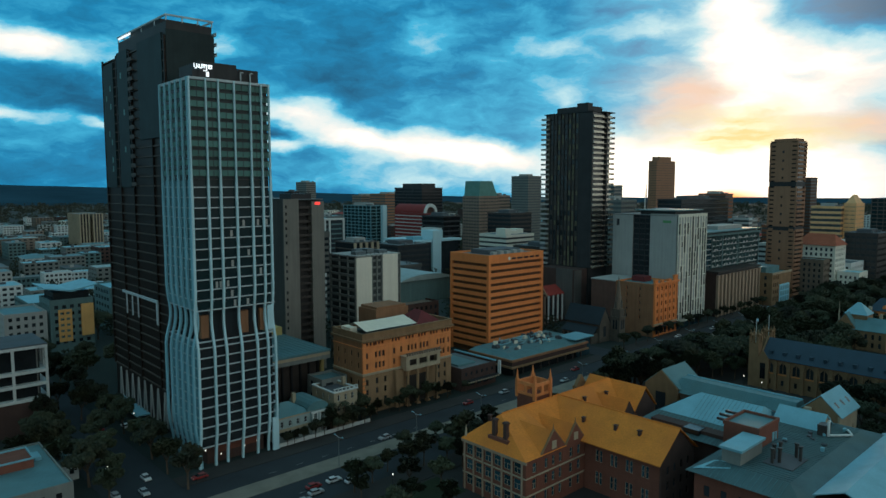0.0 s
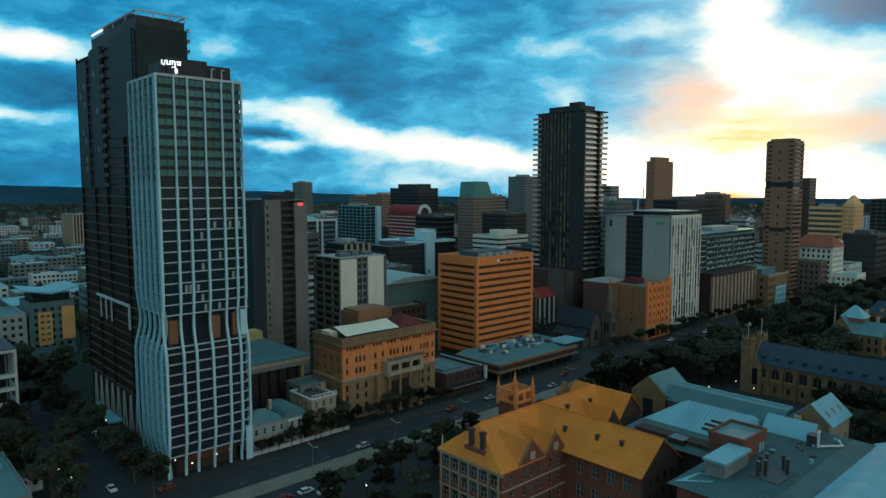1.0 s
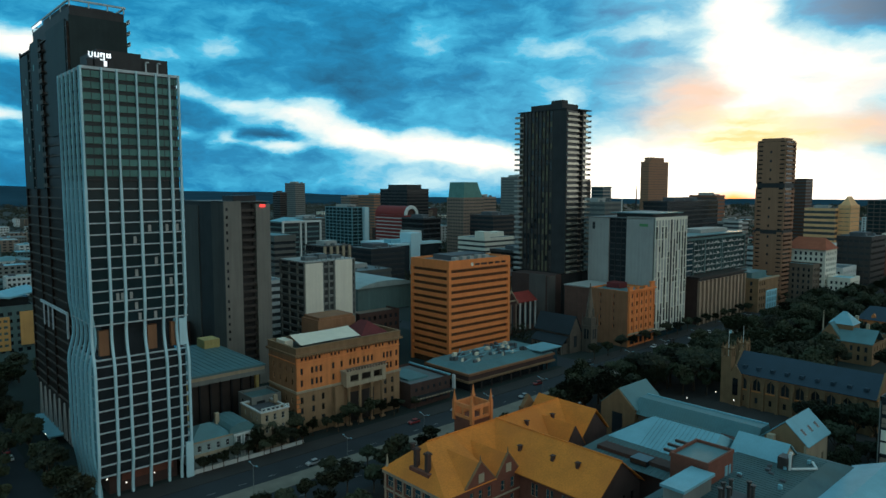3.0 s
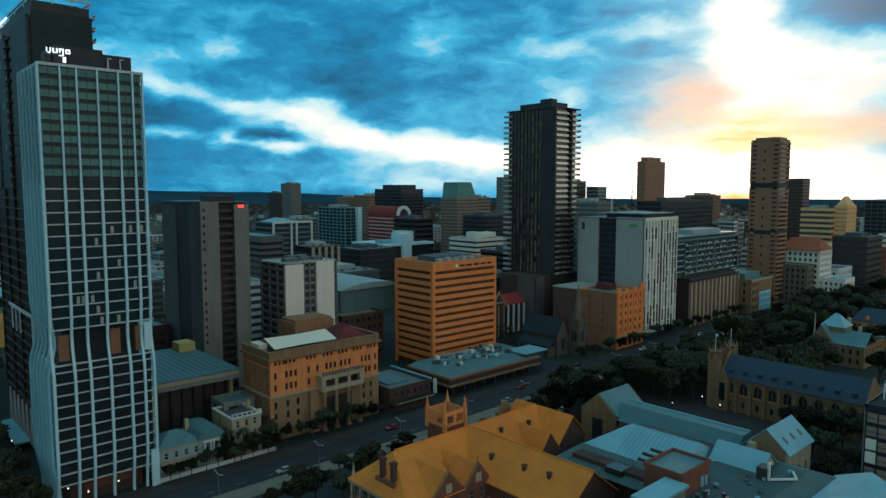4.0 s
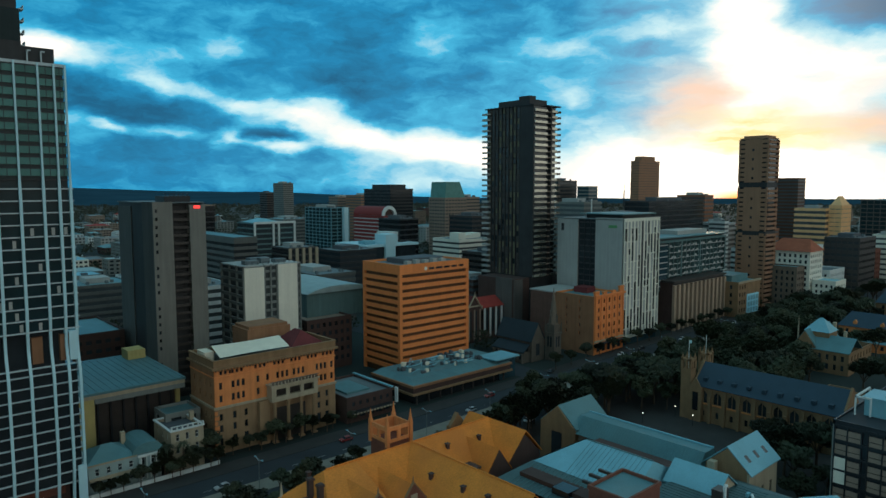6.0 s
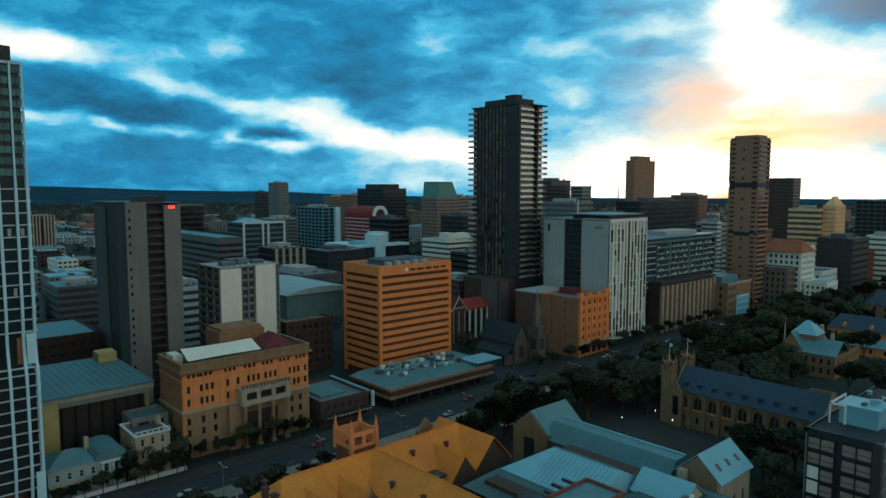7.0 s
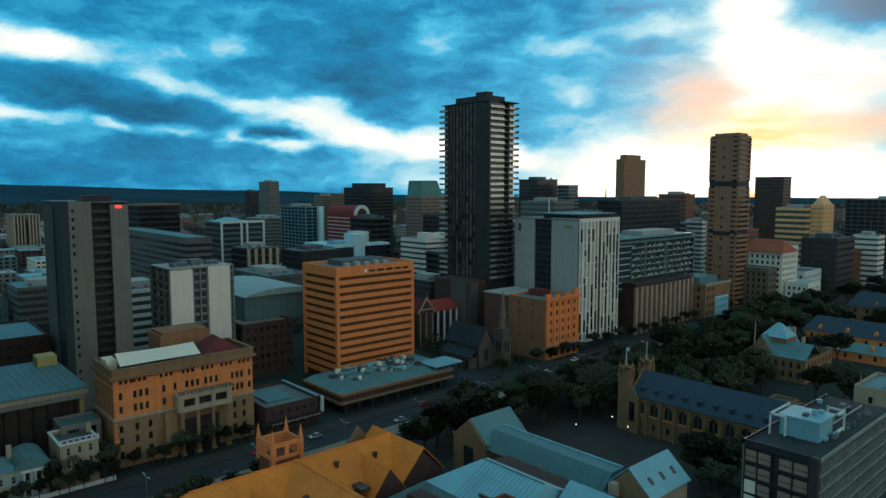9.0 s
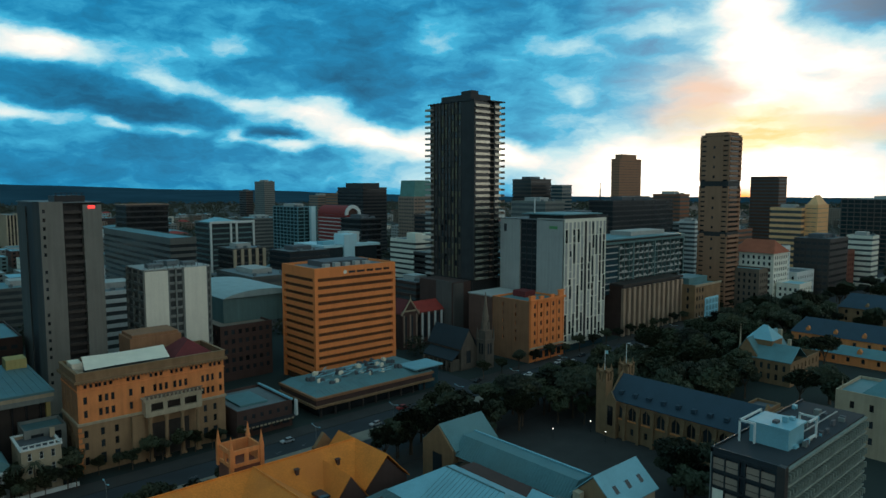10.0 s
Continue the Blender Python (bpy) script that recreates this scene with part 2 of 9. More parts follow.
ASPHALT = surf("asphalt", (0.025, 0.032, 0.038), 0.85, var=0.3, size=9, streak=0, fine=0.15)
PAVING = surf("paving", (0.036, 0.034, 0.032), 0.85, var=0.3, size=6, streak=0)
CONCRETE_STRIP = surf("pale_concrete", (0.20, 0.18, 0.145), 0.85, var=0.35, size=5, streak=0)
LAND = surf("land", (0.016, 0.027, 0.024), 0.95, var=0.5, size=60, streak=0, tint=(0.035, 0.042, 0.038))
LAWN = surf("lawn", (0.02, 0.035, 0.014), 0.95, var=0.4, size=7, streak=0, bump=0.1)
LEAF = surf("foliage", (0.029, 0.038, 0.019), 0.75, var=0.45, size=2.0, streak=0, fine=0.3, rand=0.5, tint=(0.052, 0.05, 0.02))
BARK = surf("bark", (0.09, 0.065, 0.045), 0.9, var=0.3, size=0.7, bump=0.05)
# far hills; the distance haze is put into their blue base colour
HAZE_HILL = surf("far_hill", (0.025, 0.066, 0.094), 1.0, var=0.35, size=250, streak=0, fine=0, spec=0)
GLASS_DARK = surf("dark_glass", (0.027, 0.033, 0.038), 0.12, var=0.3, size=4, streak=0, fine=0, rand=0.5, spec=0.5)
GLASS_BLUE = surf("blue_glass", (0.03, 0.07, 0.09), 0.1, var=0.3, size=5, streak=0, fine=0, rand=0.4, spec=0.6)
GLASS_GREEN = surf("green_glass", (0.085, 0.205, 0.185), 0.3, var=0.3, size=4, streak=0, fine=0, rand=0.22, spec=0.12)
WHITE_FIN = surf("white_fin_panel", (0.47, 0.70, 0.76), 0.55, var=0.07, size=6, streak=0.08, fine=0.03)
SLAB_EDGE = surf("slab_edge", (0.48, 0.55, 0.57), 0.7, var=0.1)
DARK_METAL = surf("dark_metal", (0.03, 0.035, 0.04), 0.45, 0.4, var=0.2)
BLACK_CLAD = surf("black_cladding", (0.04, 0.042, 0.044), 0.5, var=0.35, size=6, spec=0.2)
BROWN_BLACK = surf("dark_bronze", (0.05, 0.042, 0.038), 0.45, var=0.3)
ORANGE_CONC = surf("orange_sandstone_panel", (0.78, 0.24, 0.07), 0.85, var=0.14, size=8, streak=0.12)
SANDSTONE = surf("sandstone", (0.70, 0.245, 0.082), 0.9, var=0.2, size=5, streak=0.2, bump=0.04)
SANDSTONE_DULL = surf("dull_sandstone", (0.25, 0.15, 0.078), 0.9, var=0.25, size=4, streak=0.2, bump=0.04)
STONE_PALE = surf("pale_stone", (0.40, 0.33, 0.23), 0.9, var=0.15, size=4, streak=0.2)
STONE_WARM = surf("warm_grey_stone", (0.38, 0.265, 0.185), 0.9, var=0.15, size=5, streak=0.2)
STONE_GREY = surf("grey_stone", (0.16, 0.125, 0.095), 0.9, var=0.3, size=3, streak=0.2, bump=0.05)
CONC_GREY = surf("grey_concrete", (0.19, 0.205, 0.19), 0.85, var=0.14, size=9, streak=0.16)
CONC_LIGHT = surf("light_concrete", (0.36, 0.37, 0.35), 0.85, var=0.12, size=7, streak=0.14)
PANEL_CREAM = surf("cream_panel", (0.76, 0.73, 0.62), 0.8, var=0.08, size=8, streak=0.1)
WHITE_WALL = surf("white_wall", (0.60, 0.64, 0.62), 0.8, var=0.1, size=5, streak=0.14)
YELLOW_WALL = surf("yellow_wall", (0.66, 0.37, 0.13), 0.85, var=0.14, size=5, streak=0.15)
BRICK_RED = surf("red_brick", (0.185, 0.066, 0.043), 0.9, var=0.22, size=3, streak=0.12, fine=0.2)
BRICK_DARK = surf("dark_brick", (0.075, 0.043, 0.036), 0.9, var=0.25, size=4, streak=0.12)
TILE_ORANGE = surf("orange_roof_tile", (0.72, 0.22, 0.03), 0.85, var=0.2, size=4, streak=0, fine=0.22, tint=(0.58, 0.165, 0.03))
TILE_RED = surf("red_roof_tile", (0.30, 0.04, 0.03), 0.85, var=0.22, size=3, streak=0, fine=0.15)
SLATE = surf("slate_roof", (0.025, 0.054, 0.08), 0.7, var=0.22, size=5, streak=0, fine=0.15)
ROOF_TEAL = surf("galvanised_roof", (0.095, 0.215, 0.235), 0.55, 0.15, var=0.3, size=6, streak=0, fine=0.16, tint=(0.12, 0.22, 0.225))
ROOF_PALE = surf("pale_metal_roof", (0.19, 0.425, 0.50), 0.55, 0.1, var=0.2, size=5, streak=0, fine=0.12)
ROOF_WHITE = surf("white_membrane", (0.82, 0.73, 0.58), 0.8, var=0.1, size=3, streak=0)
ROOF_DARK = surf("dark_roof", (0.09, 0.10, 0.11), 0.8, var=0.3, size=6, streak=0)
ROOF_GREY = surf("grey_roof", (0.14, 0.17, 0.18), 0.8, var=0.3, size=7, streak=0)
COPPER_WALL = surf("copper_brown_panel", (0.24, 0.095, 0.05), 0.6, var=0.2, size=10)
TAN_TOWER = surf("tan_concrete", (0.32, 0.168, 0.10), 0.85, var=0.12, size=9)
RED_PANEL = surf("red_panel", (0.23, 0.024, 0.02), 0.7, var=0.12)
BRONZE_GLASS = surf("bronze_glass", (0.026, 0.019, 0.016), 0.4, var=0.4, size=5, streak=0, fine=0, spec=0.1)
BRONZE_LINE = surf("bronze_floor_edge", (0.075, 0.058, 0.046), 0.6, var=0.35, size=6)
PALE_SHEET = surf("weathered_sheet_and_shaded_wall", (0.30, 0.385, 0.38), 0.6, var=0.2, size=6, streak=0.1)
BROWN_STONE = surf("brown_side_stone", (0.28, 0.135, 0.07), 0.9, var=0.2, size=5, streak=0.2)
CLAY_ROOF = surf("faded_clay_roof", (0.36, 0.10, 0.05), 0.85, var=0.25, size=4, streak=0, fine=0.2)
# paler than dark glass, with distance haze put into the base colour
GLASS_FAR = surf("haze_paled_glass", (0.055, 0.068, 0.072), 0.3, var=0.35, size=6, streak=0, fine=0, rand=0.4, spec=0.4)
AMBER_GLASS = surf("amber_tinted_glass", (0.15, 0.07, 0.034), 0.25, var=0.3, size=4, streak=0, fine=0, spec=0.3)
TAUPE = surf("taupe_concrete", (0.27, 0.205, 0.16), 0.85, var=0.14, size=8)
TAN_CREAM = surf("tan_cream_stone", (0.82, 0.47, 0.225), 0.85, var=0.12, size=6)
OLIVE_WALL = surf("olive_yellow_render", (0.50, 0.40, 0.155), 0.85, var=0.14, size=5, streak=0.15)
GLASS_TEAL = surf("dark_teal_glass", (0.014, 0.032, 0.037), 0.2, var=0.4, size=4, streak=0, fine=0, spec=0.2)
SLAB_CONC = surf("warm_grey_slab_concrete", (0.205, 0.2, 0.178), 0.85, var=0.14, size=9, streak=0.2)
SLAB_SIDE = surf("weathered_dark_concrete", (0.10, 0.095, 0.088), 0.85, var=0.2, size=9, streak=0.25)
DARK_CONC = surf("dark_grey_concrete", (0.115, 0.12, 0.112), 0.85, var=0.16, size=9, streak=0.16)
CAR_PAINTS = [surf("car_paint_" + n, c, 0.35, 0.2, var=0.03, streak=0, fine=0, spec=0.6) for n, c in (
    ("white", (0.7, 0.7, 0.7)), ("silver", (0.4, 0.42, 0.44)), ("dark", (0.03, 0.03, 0.035)), ("red", (0.3, 0.03, 0.03)))]
RUBBER = surf("rubber", (0.02, 0.02, 0.02), 0.9, streak=0)
LAMP_WHITE = lamp_mat("white_light", (1.0, 0.93, 0.8), 1.6)
LAMP_WARM = lamp_mat("warm_light", (1.0, 0.42, 0.12), 1.6)
TEAL_WALL = surf("teal_grey_render", (0.10, 0.175, 0.175), 0.8, var=0.16, size=5, streak=0.2)
TEAL_PANEL = surf("teal_side_panel", (0.11, 0.27, 0.31), 0.45, var=0.3, size=5, streak=0.1, fine=0.05, spec=0.3)
DARK_TEAL = surf("dark_teal_cladding", (0.02, 0.036, 0.038), 0.5, var=0.4, size=7, streak=0.2, spec=0.15)
CHURCH_STONE = surf("dark_church_stone", (0.105, 0.088, 0.07), 0.9, var=0.3, size=3, streak=0.25, bump=0.05)
MAROON_TILE = surf("maroon_roof_tile", (0.145, 0.026, 0.027), 0.85, var=0.22, size=3, streak=0, fine=0.15)
COPPER_DARK = surf("dark_copper_panel", (0.085, 0.036, 0.02), 0.6, var=0.25, size=10)
RAIL_GLASS = surf("coated_balustrade_glass", (0.50, 0.47, 0.40), 0.14, 0.75, var=0.25, size=4, streak=0, fine=0, rand=0.2, spec=0.6)
RUST_BRICK = surf("rust_brown_brick", (0.125, 0.066, 0.05), 0.9, var=0.25, size=4, streak=0.2)
# duller base stone, with the dimness at street level put into its colour
CLUB_BASE = surf("dim_base_stone", (0.30, 0.185, 0.10), 0.9, var=0.25, size=4, streak=0.25, bump=0.04)
# the club's sandstone, with the side wall's shade put into the colour
CLUB_SIDE = surf("shaded_side_sandstone", (0.34, 0.17, 0.08), 0.9, var=0.22, size=5, streak=0.25, bump=0.04)
SLATE_DARK = surf("dark_slate", (0.017, 0.03, 0.04), 0.75, var=0.25, size=5, streak=0, fine=0.15)
DECK_ROOF = surf("stained_roof_sheet", (0.062, 0.125, 0.135), 0.6, 0.1, var=0.4, size=5, streak=0, fine=0.2, tint=(0.075, 0.115, 0.105))
FIN_GREEN = surf("grey_green_sunshade", (0.22, 0.26, 0.225), 0.8, var=0.2, size=3, streak=0.2)
# the white fin again, with the side's shade put into its colour
SIDE_FIN = surf("shaded_side_fin", (0.24, 0.48, 0.55), 0.55, var=0.12, size=6, streak=0.1, fine=0.03)
OLIVE_PANEL = surf("olive_black_panel", (0.125, 0.112, 0.068), 0.6, var=0.35, size=5, streak=0.2)
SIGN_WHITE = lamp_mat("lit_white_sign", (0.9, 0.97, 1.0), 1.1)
SIGN_RED = lamp_mat("lit_red_sign", (1.0, 0.06, 0.05), 1.3)
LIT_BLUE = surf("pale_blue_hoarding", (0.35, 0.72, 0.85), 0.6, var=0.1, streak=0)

# ---- building tools ----
class Geo:
    """Corners and faces of one part, in world metres."""

    def __init__(self):
        self.v, self.f = [], []

    def add(self, pts, faces):
        n = len(self.v)
        self.v += [tuple(p) for p in pts]
        self.f += [tuple(n + i for i in f) for f in faces]
        return self

    def box(self, x0, x1, y0, y1, z0, z1):
        return self.add([(x0, y0, z0), (x1, y0, z0), (x1, y1, z0), (x0, y1, z0), (x0, y0, z1), (x1, y0, z1), (x1, y1, z1), (x0, y1, z1)],
                        [(3, 2, 1, 0), (4, 5, 6, 7), (0, 1, 5, 4), (1, 2, 6, 5), (2, 3, 7, 6), (3, 0, 4, 7)])

    def ring(self, x0, x1, y0, y1, z0, z1, t):
        """Four butted bars round a rectangle."""
        self.box(x0, x1, y0, y0 + t, z0, z1).box(x0, x1, y1 - t, y1, z0, z1)
        return self.box(x0, x0 + t, y0 + t, y1 - t, z0, z1).box(x1 - t, x1, y0 + t, y1 - t, z0, z1)

    def tube(self, cx, cy, r, z0, z1, n=8, r1=None):
        r1 = r if r1 is None else r1
        a = [2 * math.pi * (i + 0.5) / n for i in range(n)]
        pts = [(cx + r * math.cos(t), cy + r * math.sin(t), z0) for t in a] + [(cx + r1 * math.cos(t), cy + r1 * math.sin(t), z1) for t in a]
        return self.add(pts, [(i, (i + 1) % n, n + (i + 1) % n, n + i) for i in range(n)] + [tuple(range(n - 1, -1, -1)), tuple(range(n, 2 * n))])

    def bar(self, a, b, r, n=5, r1=None):
        a, b = Vector(a), Vector(b)
        r1 = r if r1 is None else r1
        d = (b - a).normalized()
        u = d.orthogonal().normalized()
        w = d.cross(u)
        t = [2 * math.pi * i / n for i in range(n)]
        pts = [a + (u * math.cos(q) + w * math.sin(q)) * r for q in t] + [b + (u * math.cos(q) + w * math.sin(q)) * r1 for q in t]
        return self.add(pts, [(i, (i + 1) % n, n + (i + 1) % n, n + i) for i in range(n)] + [tuple(range(n - 1, -1, -1)), tuple(range(n, 2 * n))])

    def gable_x(self, x0, x1, y0, y1, z, top, t=0.25):
        """A pitched roof with its ridge along x, as a shell of thickness t."""
        m = (y0 + y1) / 2
        p = [(y0, z), (m, top), (y1, z), (y1, z - t), (m, top - t), (y0, z - t)]
        return self.add([(x0, *q) for q in p] + [(x1, *q) for q in p],
                        [(i, (i + 1) % 6, 6 + (i + 1) % 6, 6 + i) for i in range(6)] + [(0, 5, 4, 1), (1, 4, 3, 2), (6, 7, 10, 11), (7, 8, 9, 10)])

    def gable_y(self, x0, x1, y0, y1, z, top, t=0.25):
        m = (x0 + x1) / 2
        p = [(x0, z), (m, top), (x1, z), (x1, z - t), (m, top - t), (x0, z - t)]
        return self.add([(q[0], y0, q[1]) for q in p] + [(q[0], y1, q[1]) for q in p],
                        [(i, (i + 1) % 6, 6 + (i + 1) % 6, 6 + i) for i in range(6)] + [(0, 5, 4, 1), (1, 4, 3, 2), (6, 7, 10, 11), (7, 8, 9, 10)])

    def hip(self, x0, x1, y0, y1, z, top, inset):
        if x1 - x0 >= y1 - y0:
            m = (y0 + y1) / 2
            r = [(x0 + inset, m, top), (x1 - inset, m, top)]
            f = [(0, 1, 5, 4), (1, 2, 5), (2, 3, 4, 5), (3, 0, 4), (3, 2, 1, 0)]
        else:
            m = (x0 + x1) / 2
            r = [(m, y0 + inset, top), (m, y1 - inset, top)]
            f = [(0, 1, 4), (1, 2, 5, 4), (2, 3, 5), (3, 0, 4, 5), (3, 2, 1, 0)]
        return self.add([(x0, y0, z), (x1, y0, z), (x1, y1, z), (x0, y1, z)] + r, f)

    def gable_wall(self, face, at, u0, u1, z, top, thick=0.4):
        """A triangle of wall under a gable, facing -x or -y."""
        m = (u0 + u1) / 2
        if face == "y":
            a, b = [(u0, at, z), (u1, at, z), (m, at, top)], [(u0, at + thick, z), (u1, at + thick, z), (m, at + thick, top)]
        else:
            a, b = [(at, u0, z), (at, u1, z), (at, m, top)], [(at + thick, u0, z), (at + thick, u1, z), (at + thick, m, top)]
        return self.add(a + b, [(0, 1, 2), (5, 4, 3), (0, 3, 4, 1), (1, 4, 5, 2), (2, 5, 3, 0)])

    def wall(self, face, at, u0, u1, z0, z1, holes=(), thick=0.5):
        """A wall facing -x or -y (or +x, +y: thick below 0) with openings (u0, u1, z0, z1) that go through its thickness."""
        def p(u, d, z):
            return (u, at + d, z) if face == "y" else (at + d, u, z)
        us = sorted({u0, u1, *(h[0] for h in holes), *(h[1] for h in holes)})
        zs = sorted({z0, z1, *(h[2] for h in holes), *(h[3] for h in holes)})
        gone = set()
        for a, b, c, d in holes:
            for i in range(us.index(a), us.index(b)):
                for j in range(zs.index(c), zs.index(d)):
                    gone.add((i, j))
        for j in range(len(zs) - 1):
            i = 0
            while i < len(us) - 1:
                if (i, j) in gone:
                    i += 1
                    continue
                k = i
                while k < len(us) - 1 and (k, j) not in gone:
                    k += 1
                for d in (0, thick):
                    self.add([p(us[i], d, zs[j]), p(us[k], d, zs[j]), p(us[k], d, zs[j + 1]), p(us[i], d, zs[j + 1])], [(0, 1, 2, 3)])
                i = k
        for a, b, c, d in [*holes, (u0, u1, z0, z1)]:
            q = [(a, c), (b, c), (b, d), (a, d)]
            for (ua, za), (ub, zb) in zip(q, q[1:] + q[:1]):
                self.add([p(ua, 0, za), p(ub, 0, zb), p(ub, thick, zb), p(ua, thick, za)], [(0, 1, 2, 3)])
        return self


def ground_z(x):
    return min(max((x - 190.0) * 0.012, 0.0), 3.6)


def thing(name, x, y, z, label, category, group="", kind=""):
    ob = new(name)
    ob.empty_display_size = 0.5
    ob.location = (x, y, z)
    return tagged(ob, label, category, group, kind)


def mesh_of(name, geo, mat, origin=(0, 0, 0)):
    me = bpy.data.meshes.new(name)
    ox, oy, oz = origin
    me.from_pydata([(x - ox, y - oy, z - oz) for x, y, z in geo.v], [], geo.f)
    me.materials.append(mat)
    return me


def root_of(ob):
    p = Vector(ob.location)
    while ob.parent:
        ob = ob.parent
        p += ob.location
    return p


SPLIT = {"upright", "corner_pier", "column", "pier", "pilaster", "quoin", "crown_post", "post", "panel", "podium_panel", "roof_unit", "lobby_light", "slot", "pinnacle",
         "buttress", "chimney", "side_panel", "floor_edge", "parapet_block", "terrace_wall", "canopy_post", "awning_post", "awning_sign", "belt", "gable_window",
         "front_fin", "return_wall", "loggia_wall", "plant_door", "beam", "window_mark", "hoarding_panel", "belfry", "roof_pipe", "side_wall", "lamp_head", "valley_skylight", "plant_frame", "glazed_wall"}


def pieces(geo):
    """The separate bodies of a Geo, each as a Geo."""
    up = list(range(len(geo.v)))

    def root(i):
        while up[i] != i:
            up[i] = up[up[i]]
            i = up[i]
        return i
    first = {}
    for i, p in enumerate(geo.v):
        up[i] = root(first.setdefault(tuple(round(q, 3) for q in p), i))
    for f in geo.f:
        for i in f[1:]:
            up[root(i)] = root(f[0])
    sets = {}
    for f in geo.f:
        sets.setdefault(root(f[0]), []).append(f)
    out = []
    for fs in sets.values():
        g, at = Geo(), {}
        for f in fs:
            for i in f:
                if i not in at:
                    at[i] = len(g.v)
                    g.v.append(geo.v[i])
            g.f.append(tuple(at[i] for i in f))
        out.append(g)
    return out


def part(name, geo, mat, parent, label=""):
    if name in SPLIT:
        bits = pieces(geo)
        if len(bits) > 1:
            for one in bits[1:]:
                ob = new(name, mesh_of(name, one, mat, root_of(parent)))
                ob.parent = parent
                tagged(ob, label)
            geo = bits[0]
    ob = new(name, mesh_of(name, geo, mat, root_of(parent)))
    ob.parent = parent
    return tagged(ob, label)


def solo(name, geo, mat, label, category="", group="", kind=""):
    """A thing or piece of the setting of one mesh, with its origin at the middle of its foot."""
    xs, ys, zs = zip(*geo.v)
    o = ((min(xs) + max(xs)) / 2, (min(ys) + max(ys)) / 2, min(zs))
    ob = new(name, mesh_of(name, geo, mat, o))
    ob.location = o
    return tagged(ob, label, category, group, kind)


def again(name, mesh, parent, at):
    """One more piece on a shared mesh, at a place in the world."""
    ob = new(name, mesh)
    ob.parent = parent
    ob.location = Vector(at) - root_of(parent)
    return ob


PANES = {}


def windows(parent, face, at, holes, mat=None, frame_mat=None, depth=0.3, name="window"):
    """A window in each opening: a frame with a pane under it, or a pane alone; alike ones share their mesh."""
    mat = mat or GLASS_DARK
    for a, b, c, d in holes:
        w, h = round(b - a, 2), round(d - c, 2)
        key = (face, w, h, mat.name, frame_mat.name if frame_mat else "")
        if key not in PANES:
            g = Geo()
            e = 0.09 if frame_mat else 0.0
            g.box(e, w - e, 0, 0.06, e, h - e) if face == "y" else g.box(0, 0.06, e, w - e, e, h - e)
            k = None
            if frame_mat:
                k = Geo()
                bars = [(0, 0.1, 0, h), (w - 0.1, w, 0, h), (0.1, w - 0.1, 0, 0.1), (0.1, w - 0.1, h - 0.1, h), (0.1, w - 0.1, h * 0.52, h * 0.52 + 0.08)]
                if w > 1.5:
                    bars.append((w / 2 - 0.05, w / 2 + 0.05, 0.1, h * 0.52))
                for u, u2, z, z2 in bars:
                    k.box(u, u2, -0.05, 0.10, z, z2) if face == "y" else k.box(-0.05, 0.10, u, u2, z, z2)
            PANES[key] = (mesh_of("pane", g, mat), mesh_of("window_frame", k, frame_mat) if k else None)
        pane, fr = PANES[key]
        place = (a, at + depth, c) if face == "y" else (at + depth, a, c)
        if fr:
            ob = again(name, fr, parent, place)
            p = new("pane", pane)
            p.parent = ob
        else:
            again(name, pane, parent, place)


def grid(u0, u1, z0, z1, nu, nz, wu, wz, lift=0.5):
    """nu x nz openings of wu x wz, evenly spread over a wall."""
    su, sz = (u1 - u0) / nu, (z1 - z0) / nz
    out = []
    for j in range(nz):
        for i in range(nu):
            a, c = round(u0 + su * (i + 0.5) - wu / 2, 3), round(z0 + sz * j + (sz - wz) * lift, 3)
            out.append((a, round(a + wu, 3), c, round(c + wz, 3)))
    return out


def block(name, label, x0, x1, y0, y1, z1, mat, front=(), side=(), roof=None, glass=None, frame_mat=None, z0=None, parapet=0.9, category="building", group="", thick=0.4):
    """A building with punched openings in its -y front and -x side, a flat roof behind a parapet."""
    z0 = ground_z(x0) if z0 is None else z0
    b = thing(name, x0, y0, z0, label, category, group)
    zf = z0 - 1.0
    part("wall", Geo().wall("y", y0, x0, x1, zf, z1, list(front), thick), mat, b)
    part("wall", Geo().wall("x", x0, y0 + thick, y1 - thick, zf, z1, list(side), thick), mat, b)
    part("wall", Geo().wall("x", x1, y0 + thick, y1 - thick, zf, z1, (), -thick), mat, b)
    part("wall", Geo().wall("y", y1, x0, x1, zf, z1, (), -thick), mat, b)
    part("roof", Geo().box(x0 + thick, x1 - thick, y0 + thick, y1 - thick, z1 - parapet - 0.3, z1 - parapet), roof or ROOF_GREY, b)
    windows(b, "y", y0, front, glass, frame_mat)
    windows(b, "x", x0, side, glass, frame_mat)
    return b


